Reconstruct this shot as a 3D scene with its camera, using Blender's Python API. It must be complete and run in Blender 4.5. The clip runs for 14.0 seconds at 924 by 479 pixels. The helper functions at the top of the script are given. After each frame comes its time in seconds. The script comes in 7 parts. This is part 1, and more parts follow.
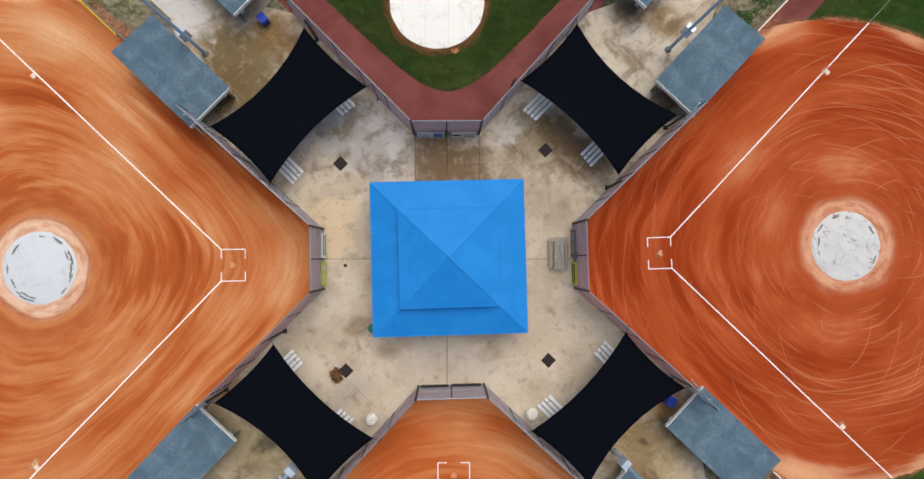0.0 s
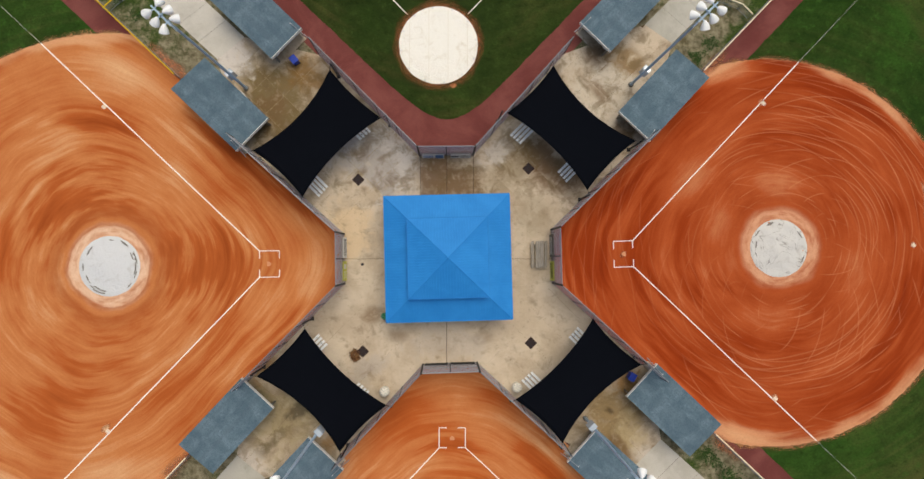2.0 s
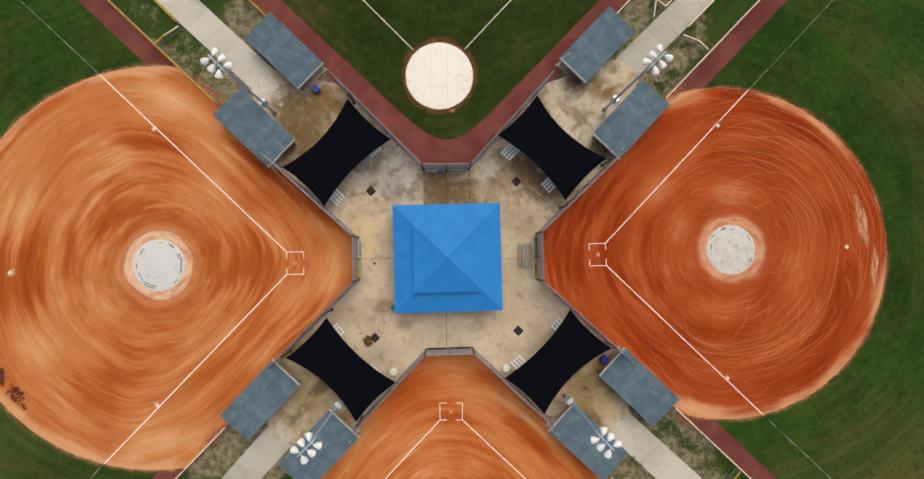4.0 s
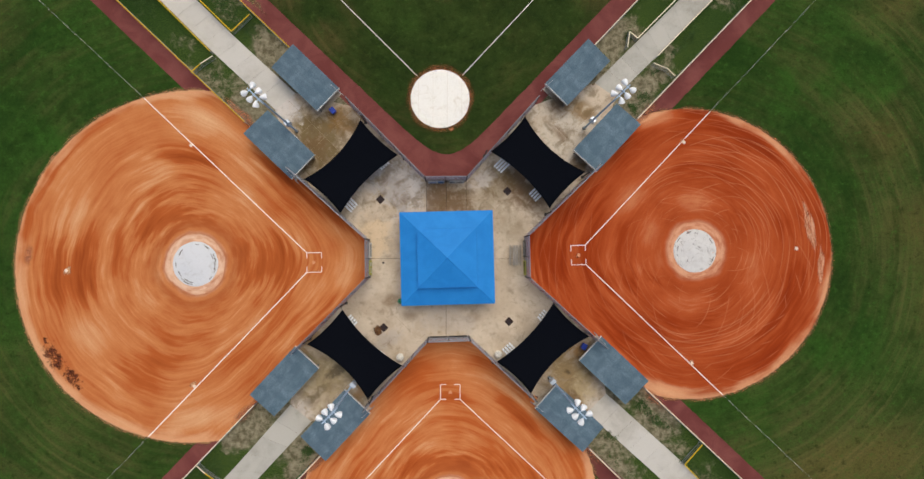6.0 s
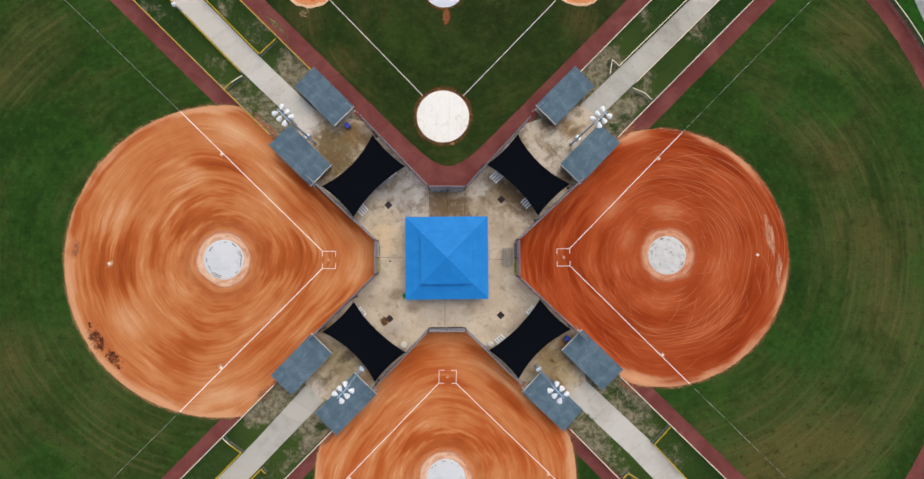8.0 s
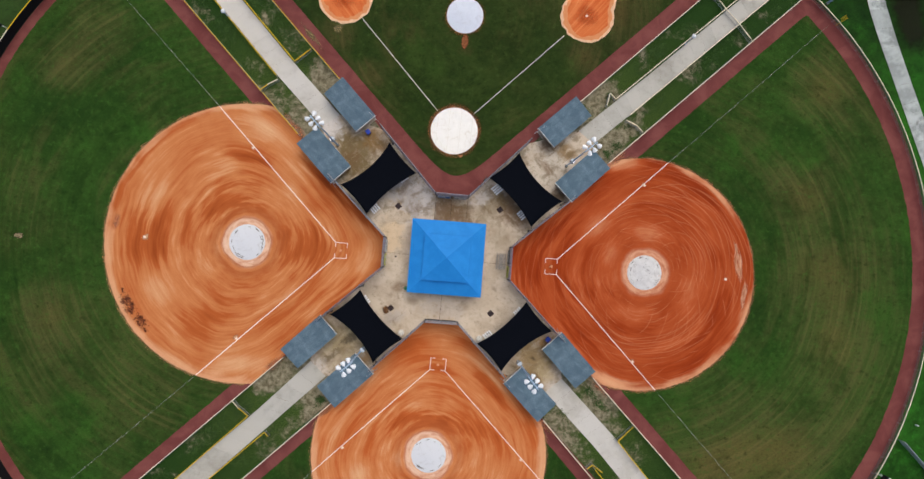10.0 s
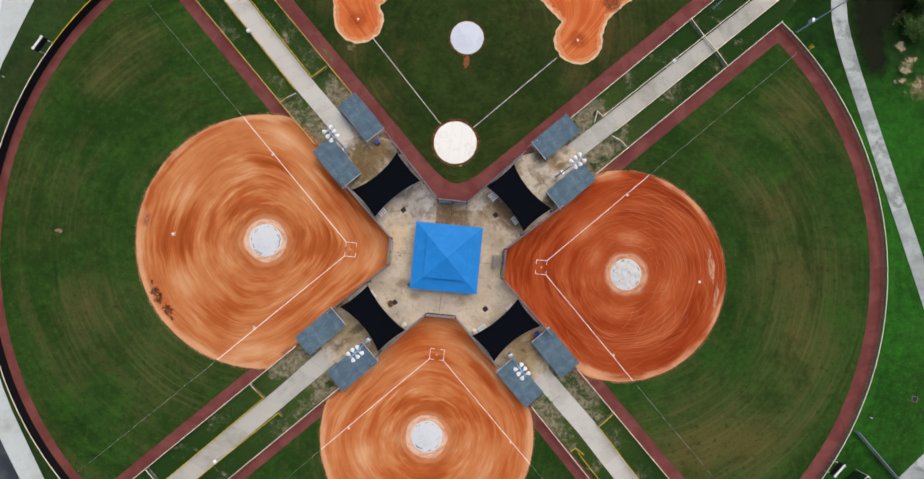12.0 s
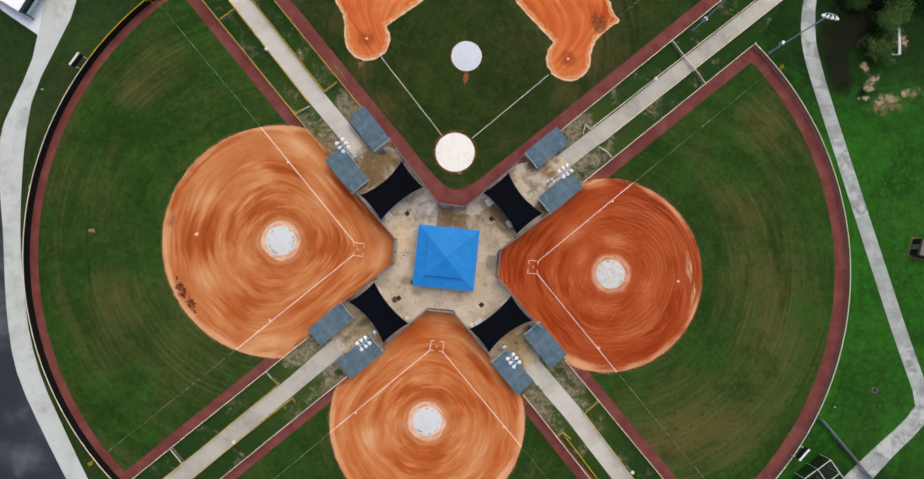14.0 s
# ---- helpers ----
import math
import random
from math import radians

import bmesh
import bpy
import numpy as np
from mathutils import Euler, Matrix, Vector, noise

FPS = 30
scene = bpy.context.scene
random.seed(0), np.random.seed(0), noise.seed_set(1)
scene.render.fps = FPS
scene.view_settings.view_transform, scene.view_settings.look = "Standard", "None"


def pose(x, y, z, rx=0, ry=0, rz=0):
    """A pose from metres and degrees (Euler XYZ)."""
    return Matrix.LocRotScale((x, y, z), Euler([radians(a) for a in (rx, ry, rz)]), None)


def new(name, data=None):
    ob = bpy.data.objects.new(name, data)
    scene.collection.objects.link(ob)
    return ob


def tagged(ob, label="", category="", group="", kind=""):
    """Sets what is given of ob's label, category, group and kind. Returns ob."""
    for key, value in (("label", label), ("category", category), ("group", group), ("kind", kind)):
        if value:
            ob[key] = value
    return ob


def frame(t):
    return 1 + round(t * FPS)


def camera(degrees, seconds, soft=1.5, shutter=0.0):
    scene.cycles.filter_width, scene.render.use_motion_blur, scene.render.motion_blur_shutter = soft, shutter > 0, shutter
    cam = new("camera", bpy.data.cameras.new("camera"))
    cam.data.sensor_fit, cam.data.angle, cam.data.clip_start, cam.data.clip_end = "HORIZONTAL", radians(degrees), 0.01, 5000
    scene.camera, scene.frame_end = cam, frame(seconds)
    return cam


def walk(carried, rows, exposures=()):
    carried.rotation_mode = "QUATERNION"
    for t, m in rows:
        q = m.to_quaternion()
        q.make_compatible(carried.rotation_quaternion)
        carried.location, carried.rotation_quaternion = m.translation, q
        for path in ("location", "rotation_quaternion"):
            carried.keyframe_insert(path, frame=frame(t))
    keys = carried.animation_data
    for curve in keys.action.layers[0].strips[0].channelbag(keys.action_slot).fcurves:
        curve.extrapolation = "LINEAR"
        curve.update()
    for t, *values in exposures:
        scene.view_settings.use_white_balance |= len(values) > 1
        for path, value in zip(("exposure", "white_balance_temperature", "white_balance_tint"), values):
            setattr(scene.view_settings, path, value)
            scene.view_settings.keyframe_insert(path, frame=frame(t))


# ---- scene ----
cam = camera(72.0, 14.0, 1.5)
# a straight climb at about 5 m/s over the middle of the park, with a slow turn half way
TURNS = [
    (0.0, 0.0), (1.5, 0.02), (3.0, 0.02), (5.5, 0.04), (6.5, 0.07), (7.0, 0.10), (7.5, 0.21), (7.8, 0.58), (8.0, 1.01),
    (8.2, 1.56), (8.6, 2.78), (9.0, 3.98), (9.4, 4.98), (9.8, 5.72), (10.3, 6.24), (10.5, 6.38), (11.0, 6.62), (11.5, 6.82),
    (12.0, 6.99), (12.5, 7.12), (13.0, 7.23), (13.5, 7.31), (14.0, 7.37),
]
walk(cam, [(t, pose(0.0049 * t + 0.00036 * t * t, -1.0 + 0.0062 * t - 0.00055 * t * t, 49.607 + 5.0737 * t, 1.6555, -1.4592, turn))
           for t, turn in TURNS], exposures=[(0.0, 0.14, 6450, 7), (1.0, 0.10, 6450, 7), (1.5, 0.07, 6600, 7), (2.0, 0.0, 7200, 6), (2.5, -0.07, 7500, 7), (4.5, -0.04, 7400, 7), (6.0, -0.01, 6800, 8), (7.5, 0.01, 6600, 8), (11.0, 0.03, 6500, 10), (14.0, 0.0, 6700, 9)])

# ---- world and light: a bright overcast day ----
world = bpy.data.worlds.new("world")
scene.world = world
world.use_nodes = True
wnt = world.node_tree
sky = wnt.nodes.new("ShaderNodeTexSky")
sky.sky_type, sky.sun_disc = "NISHITA", False
sky.sun_elevation, sky.sun_rotation = radians(68), radians(20)
sky.air_density, sky.dust_density, sky.ozone_density = 1.0, 4.0, 1.0
wnt.links.new(sky.outputs["Color"], wnt.nodes["Background"].inputs["Color"])
wnt.nodes["Background"].inputs["Strength"].default_value = 0.125
sun_data = bpy.data.lights.new("sun", "SUN")
sun_data.energy, sun_data.angle, sun_data.color = 1.35, radians(50), (1.0, 0.945, 0.86)
sun = new("sun", sun_data)
sun.matrix_world = pose(0, 0, 80, 22, 0, 160)


# ---- materials ----
class Nodes:
    """A short hand for the nodes of one material."""

    def __init__(self, name, rough=0.9, metal=0.0, specular=0.3):
        self.m = bpy.data.materials.new(name)
        self.m.use_nodes = True
        self.t = self.m.node_tree
        self.b = self.t.nodes["Principled BSDF"]
        self.b.inputs["Roughness"].default_value = rough
        self.b.inputs["Metallic"].default_value = metal
        self.b.inputs["Specular IOR Level"].default_value = specular

    def put(self, socket, value):
        if hasattr(value, "links"):
            self.t.links.new(value, socket)
        elif isinstance(value, tuple) and len(value) == 3 and socket.type == "RGBA":
            socket.default_value = (*value, 1)
        else:
            socket.default_value = value

    def where(self):
        return self.t.nodes.new("ShaderNodeTexCoord").outputs["Object"]

    def place(self):
        return self.t.nodes.new("ShaderNodeNewGeometry").outputs["Position"]

    def chance(self):
        return self.t.nodes.new("ShaderNodeObjectInfo").outputs["Random"]

    def island(self):
        return self.t.nodes.new("ShaderNodeNewGeometry").outputs["Random Per Island"]

    def math(self, op, a, b=0.0, c=0.0):
        n = self.t.nodes.new("ShaderNodeMath")
        n.operation = op
        for s, v in zip(n.inputs, (a, b, c)):
            self.put(s, v)
        return n.outputs[0]

    def vmath(self, op, a, b=(0.0, 0.0, 0.0), scale=1.0):
        n = self.t.nodes.new("ShaderNodeVectorMath")
        n.operation = op
        self.put(n.inputs[0], a)
        self.put(n.inputs[1], b)
        if op == "SCALE":
            self.put(n.inputs["Scale"], scale)
        return n.outputs["Value"] if op in ("LENGTH", "DOT_PRODUCT") else n.outputs["Vector"]

    def xyz(self, x, y, z):
        n = self.t.nodes.new("ShaderNodeCombineXYZ")
        for s, v in zip(n.inputs, (x, y, z)):
            self.put(s, v)
        return n.outputs[0]

    def split(self, v):
        n = self.t.nodes.new("ShaderNodeSeparateXYZ")
        self.put(n.inputs[0], v)
        return n.outputs[0], n.outputs[1], n.outputs[2]

    def noise(self, v, scale, detail=4.0, rough=0.55, bend=0.0):
        n = self.t.nodes.new("ShaderNodeTexNoise")
        self.put(n.inputs["Vector"], v)
        for k, x in (("Scale", scale), ("Detail", detail), ("Roughness", rough), ("Distortion", bend)):
            n.inputs[k].default_value = x
        return n.outputs["Fac"]

    def step(self, fac, lo, hi, a=0.0, b=1.0):
        n = self.t.nodes.new("ShaderNodeMapRange")
        n.interpolation_type = "SMOOTHSTEP"
        for k, v in (("Value", fac), ("From Min", lo), ("From Max", hi), ("To Min", a), ("To Max", b)):
            self.put(n.inputs[k], v)
        return n.outputs[0]

    def mix(self, fac, a, b, how="MIX"):
        n = self.t.nodes.new("ShaderNodeMix")
        n.data_type, n.blend_type = "RGBA", how
        self.put(n.inputs[0], fac)
        self.put(n.inputs[6], a)
        self.put(n.inputs[7], b)
        return n.outputs[2]

    def ramp(self, fac, stops):
        n = self.t.nodes.new("ShaderNodeValToRGB")
        e = n.color_ramp.elements
        for k, (at, c) in enumerate(stops):
            q = e[k] if k < 2 else e.new(at)
            q.position, q.color = at, (*c, 1)
        self.put(n.inputs[0], fac)
        return n.outputs[0]

    def blot(self, p, c, rx, ry, turn, fray=0.0, soft=0.25):
        """1 in the middle of an oval stain, 0 outside; fray: a noise that eats into its edge."""
        d = self.vmath("ADD", p, (-c[0], -c[1], 0.0))
        a = radians(turn)
        u = self.vmath("DOT_PRODUCT", d, (math.cos(a) / rx, math.sin(a) / rx, 0.0))
        v = self.vmath("DOT_PRODUCT", d, (-math.sin(a) / ry, math.cos(a) / ry, 0.0))
        far = self.math("ADD", self.vmath("LENGTH", self.xyz(u, v, 0.0)), fray)
        return self.step(far, soft, 1.0, 1.0, 0.0)

    def colour(self, c):
        self.put(self.b.inputs["Base Color"], c)
        return self

    def bump(self, height, depth, strength=1.0):
        n = self.t.nodes.new("ShaderNodeBump")
        n.inputs["Distance"].default_value = depth
        n.inputs["Strength"].default_value = strength
        self.put(n.inputs["Height"], height)
        self.put(self.b.inputs["Normal"], n.outputs[0])
        return self

    def polar(self, turns, rings, wobble=0.6):
        """A vector that runs round the object's origin: long marks along the circles, short across; and the radius."""
        o = self.where()
        low = self.noise(o, 0.12, 2.0)
        x, y, z = self.split(o)
        flat = self.xyz(x, y, 0.0)
        r = self.vmath("LENGTH", flat)
        way = self.vmath("NORMALIZE", flat)
        wx, wy, wz = self.split(way)
        rr = self.math("ADD", r, self.math("MULTIPLY", self.math("SUBTRACT", low, 0.5), wobble * 10))
        v = self.xyz(self.math("MULTIPLY", wx, turns), self.math("MULTIPLY", wy, turns), self.math("MULTIPLY", rr, rings))
        return v, r


def srgb(r, g, b):
    """Linear colour of a paint or surface named by its 8-bit value."""
    return tuple(((c / 255 + 0.055) / 1.055) ** 2.4 if c > 10 else c / 3295 for c in (r, g, b))


def plain(name, c, rough=0.6, metal=0.0, vary=0.12, scale=3.0, specular=0.3):
    n = Nodes(name, rough, metal, specular)
    f = n.noise(n.place(), scale, 5.0, 0.6)
    g = n.noise(n.place(), scale * 11, 3.0, 0.6)
    dark = tuple(x * (1 - 2 * vary) for x in c)
    light = tuple(min(1, x * (1 + vary)) for x in c)
    n.colour(n.mix(n.math("ADD", n.math("MULTIPLY", f, 0.7), n.math("MULTIPLY", g, 0.3)), dark, light))
    return n.m


def dirt_material(name, deep, red, light, sand, tarp, rim, lines, home, zones=(), tracks=0.0, contrast=1.0, pale=0.0, ring=srgb(238, 208, 180), halo=0.35, scar=0.4):
    """Raked clay. The marks of the drag run in circles round the mound that pass into loops along the fences further out.
    lines: the fences as (nx, ny, distance) from the mound; home: the way to home plate;
    zones: ovals (x, y, rx, ry, turn, amount) of dried pale (+) or damp red (-) clay."""
    n = Nodes(name, 0.95, 0.0, 0.12)
    o, p = n.where(), n.place()
    x, y, z = n.split(o)
    flat = n.xyz(x, y, 0.0)
    r = n.vmath("LENGTH", flat)
    way = n.vmath("NORMALIZE", flat)
    wx, wy, wz = n.split(way)
    round_ = n.math("DIVIDE", r, rim)
    loop = round_
    for nx, ny, off in lines:
        loop = n.math("SMOOTH_MAX", loop, n.math("DIVIDE", n.vmath("DOT_PRODUCT", flat, (nx, ny, 0.0)), off), 0.34)
    share = n.step(loop, 0.35, 0.85)
    loop = n.math("ADD", n.math("MULTIPLY", round_, n.math("SUBTRACT", 1.0, share)), n.math("MULTIPLY", loop, share))
    low = n.noise(o, 0.11, 2.0)
    loop_m = n.math("ADD", n.math("MULTIPLY", loop, rim), n.math("MULTIPLY", n.math("SUBTRACT", low, 0.5), 2.2))

    def along(turns, rings, seed=0.0):
        return n.xyz(n.math("ADD", n.math("MULTIPLY", wx, turns), seed), n.math("MULTIPLY", wy, turns), n.math("MULTIPLY", loop_m, rings))

    broad = n.noise(along(0.9, 0.28), 1.0, 2.0, 0.5)
    mid = n.noise(along(1.2, 0.75, 7.0), 1.0, 3.0, 0.5)
    streak = n.noise(along(2.0, 1.9, 19.0), 1.0, 3.0, 0.55)
    fine = n.noise(along(4.5, 5.0, 31.0), 1.0, 3.0, 0.55)
    patch = n.noise(p, 0.13, 4.0, 0.55, 0.2)
    grain = n.noise(p, 6.0, 4.0, 0.7)
    k = 0.5 + pale
    for f, w in ((broad, 0.55), (mid, 0.55), (streak, 0.42), (fine, 0.27), (patch, 0.55)):
        k = n.math("ADD", k, n.math("MULTIPLY", n.math("SUBTRACT", f, 0.5), w * contrast))
    fray = n.math("ADD", n.math("MULTIPLY", n.math("SUBTRACT", mid, 0.5), 1.6), n.math("MULTIPLY", n.math("SUBTRACT", streak, 0.5), 1.0))
    for zx, zy, rx, ry, turn, amount in zones:
        k = n.math("ADD", k, n.math("MULTIPLY", n.blot(p, (zx, zy), rx, ry, turn, fray, 0.1), amount))
    c = n.ramp(k, ((0.12, deep), (0.40, red), (0.62, light), (0.95, sand)))
    # sand thrown out round the mound in rings
    wob = n.math("MULTIPLY", n.math("SUBTRACT", patch, 0.5), 2.0)
    rr = n.math("ADD", r, wob)
    c = n.mix(n.step(rr, tarp + 0.5, tarp + 4.5, halo, 0.0), c, light)
    c = n.mix(n.math("MULTIPLY", n.step(rr, tarp + 1.5, tarp + 2.0), n.step(rr, tarp + 2.0, tarp + 3.6, scar, 0.0)), c, deep)
    c = n.mix(n.math("MULTIPLY", n.step(rr, tarp + 0.5, tarp + 1.5, 1.0, 0.0), n.step(streak, 0.25, 0.60, 0.25, 0.75)), c, ring)
    c = n.mix(n.math("MULTIPLY", n.step(rr, tarp + 0.85, tarp + 1.0), n.step(rr, tarp + 1.0, tarp + 1.3, scar, 0.0)), c, deep)
    c = n.mix(n.math("MULTIPLY", n.step(rr, tarp + 1.2, tarp + 1.45), n.step(rr, tarp + 1.45, tarp + 1.9, scar, 0.0)), c, light)
    away = n.step(n.vmath("DOT_PRODUCT", way, (home[0], home[1], 0.0)), 0.45, 0.75, 1.0, 0.0)
    edge = n.math("ADD", r, n.math("ADD", n.math("MULTIPLY", n.math("SUBTRACT", mid, 0.5), 3.2), n.math("MULTIPLY", n.math("SUBTRACT", patch, 0.5), 3.0)))
    c = n.mix(n.math("MULTIPLY", n.step(edge, rim - 1.3, rim - 0.1, 0.0, 0.65), away), c, srgb(222, 172, 130))
    if tracks:
        # wheel marks of the drag: thin pale arcs, each family round its own middle
        for cx, cy, gap, seed, most in ((0.0, 0.0, 0.80, 0.0, 1.0), (0.8, -0.6, 1.3, 11.0, 1.0), (-1.2, 0.9, 1.0, 23.0, 0.8), (4.5, 2.0, 1.9, 37.0, 0.9), (-4.0, -4.5, 2.3, 51.0, 0.8), (2.0, -6.5, 2.1, 67.0, 0.8)):
            q = n.vmath("ADD", flat, (-cx, -cy, 0.0))
            bend = n.noise(n.vmath("ADD", o, (seed, 0.0, 0.0)), 0.07, 1.0)
            d = n.math("ADD", n.vmath("LENGTH", q), n.math("MULTIPLY", bend, 3.5))
            fr = n.math("ABSOLUTE", n.math("SUBTRACT", n.math("FRACT", n.math("DIVIDE", d, gap)), 0.5))
            some = n.step(n.noise(along(1.1, 0.30, seed + 3.0), 1.0, 2.0), 0.50, 0.62)
            some = n.math("MULTIPLY", n.math("MULTIPLY", some, n.step(r, tarp + 1.0, tarp + 3.0)), n.math("ADD", 0.45, n.math("MULTIPLY", away, 0.55)))
            c = n.mix(n.math("MULTIPLY", n.math("MULTIPLY", n.step(fr, 0.015 / gap, 0.085 / gap, 1.0, 0.0), some), tracks * most), c, sand)
    c = n.mix(n.step(grain, 0.35, 0.75, 0.0, 0.16), c, deep)
    n.colour(c)
    n.bump(n.math("ADD", streak, n.math("MULTIPLY", fine, 0.6)), 0.04, 0.25)
    return n.m


def grass_material(name, deep, mid, dry, amount=0.5, stripe=1.1, fade=None, worn=()):
    """Mown grass: faint rings of the mower, broad patches of thin brown growth, blades as grain.
    fade: the deep and mid tone of the grass round a piece, into which it goes over towards its rim (1 from its origin).
    worn: places (x, y, radius) where the growth is thin."""
    n = Nodes(name, 0.95, 0.0, 0.06)
    v, r = n.polar(1.1, 1.0, 0.07)
    o, p = n.where(), n.place()
    x, y, z = n.split(v)
    ring = n.noise(v, 1.7, 3.0, 0.55, 0.1)
    wave = n.math("ADD", 0.5, n.math("MULTIPLY", n.math("SINE", n.math("MULTIPLY", z, 6.283 / stripe)), 0.5))
    big = n.noise(p, 0.045, 4.0, 0.6, 0.3)
    patch = n.noise(n.vmath("ADD", p, (50.0, 9.0, 0.0)), 0.030, 4.0, 0.6)
    for wx, wy, wr in worn:
        patch = n.math("ADD", patch, n.step(n.vmath("LENGTH", n.vmath("ADD", p, (-wx, -wy, 0.0))), 0.0, wr, 0.32, 0.0))
    mott = n.noise(p, 0.45, 6.0, 0.7)
    tuft = n.noise(n.vmath("ADD", p, (9.0, 70.0, 0.0)), 1.1, 5.0, 0.7)
    blade = n.noise(p, 5.0, 4.0, 0.75)
    tone = n.step(n.math("ADD", n.math("MULTIPLY", mott, 0.45), n.math("MULTIPLY", big, 0.55)), 0.35, 0.65)
    c = n.mix(tone, deep, mid)
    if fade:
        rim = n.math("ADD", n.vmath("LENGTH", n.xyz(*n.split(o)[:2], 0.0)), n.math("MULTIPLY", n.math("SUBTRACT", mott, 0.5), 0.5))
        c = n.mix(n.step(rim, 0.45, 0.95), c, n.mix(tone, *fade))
    thin = n.step(patch, 0.47, 0.70, 0.06, 1.0)
    c = n.mix(n.math("MULTIPLY", n.step(patch, 0.45, 0.72), 0.50 * amount), c, dry)
    c = n.mix(n.step(patch, 0.68, 1.0, 0.0, 0.45), c, tuple(q * w for q, w in zip(dry, (1.12, 0.84, 0.8))))
    if not fade:
        # rows of the mower: pale lines that break up, brown where the growth is thin
        rows = n.math("MULTIPLY", n.step(wave, 0.35, 0.95), n.step(n.math("ADD", n.math("MULTIPLY", ring, 0.6), n.math("MULTIPLY", mott, 0.4)), 0.46, 0.62))
        c = n.mix(n.math("MULTIPLY", n.math("MULTIPLY", rows, n.math("ADD", 0.02, n.math("MULTIPLY", thin, 0.70))), 0.52 * amount), c, tuple(q * 1.12 for q in dry))
        c = n.mix(n.math("MULTIPLY", n.math("MULTIPLY", n.step(ring, 0.42, 0.68), thin), 0.75 * amount), c, dry)
        c = n.mix(n.math("MULTIPLY", n.step(wave, 0.45, 0.0, 0.0, 0.30 * amount), n.step(ring, 0.35, 0.6)), c, tuple(q * 0.62 for q in deep))
    c = n.mix(n.math("MULTIPLY", n.step(n.noise(p, 0.22, 7.0, 0.74), 0.52, 0.74, 0.0, 0.75 * amount), thin), c, dry)
    if not fade:
        arcs = n.noise(n.vmath("MULTIPLY", v, (1.6, 1.6, 0.28)), 1.0, 4.0, 0.6, 0.2)
        c = n.mix(n.step(arcs, 0.52, 0.72, 0.0, 0.7 * amount), c, tuple(q * 0.85 for q in dry))
        c = n.mix(n.step(arcs, 0.46, 0.30, 0.0, 0.5), c, tuple(q * 0.7 for q in deep))
    lush = n.noise(n.vmath("ADD", p, (23.0, 5.0, 0.0)), 0.09, 5.0, 0.62, 0.3)
    c = n.mix(n.step(lush, 0.54, 0.72, 0.0, 0.55), c, tuple(q * w for q, w in zip(mid, (1.15, 1.4, 1.1))))
    c = n.mix(n.step(lush, 0.46, 0.30, 0.0, 0.5), c, tuple(q * 0.72 for q in deep))
    c = n.mix(n.step(tuft, 0.52, 0.70, 0.0, 0.5), c, tuple(q * 1.55 for q in mid))
    c = n.mix(n.step(tuft, 0.47, 0.30, 0.0, 0.55), c, tuple(q * 0.55 for q in deep))
    c = n.mix(n.step(blade, 0.35, 0.7, 0.0, 0.34), c, tuple(q * 0.4 for q in deep))
    n.colour(c)
    n.bump(n.math("ADD", blade, mott), 0.05, 0.8)
    return n.m


def concrete_material(name, pale, stain, lo, hi, dark=(0.09, 0.055, 0.03), soot=0.35, slab=0.16, size=0.17):
    n = Nodes(name, 0.88, 0.0, 0.25)
    p = n.place()
    a = n.noise(p, size, 6.0, 0.66, 0.15)
    b = n.noise(n.vmath("ADD", p, (31.0, 7.0, 0.0)), 0.6, 7.0, 0.66, 0.25)
    f = n.noise(p, 14.0, 4.0, 0.7)
    ch = n.chance()
    k = n.math("ADD", n.math("MULTIPLY", a, 0.75), n.math("MULTIPLY", b, 0.25))
    k = n.math("ADD", k, n.math("MULTIPLY", n.math("SUBTRACT", ch, 0.5), 0.05))
    c = n.mix(n.step(k, lo, hi), pale, stain)
    c = n.mix(n.math("MULTIPLY", n.step(b, 0.56, 0.74), soot), c, dark)
    c = n.mix(n.step(f, 0.4, 0.8, 0.0, 0.14), c, dark)
    c = n.mix(n.math("MULTIPLY", ch, slab), c, tuple(x * 0.7 for x in pale))
    n.colour(c)
    n.bump(f, 0.004, 0.6)
    return n.m


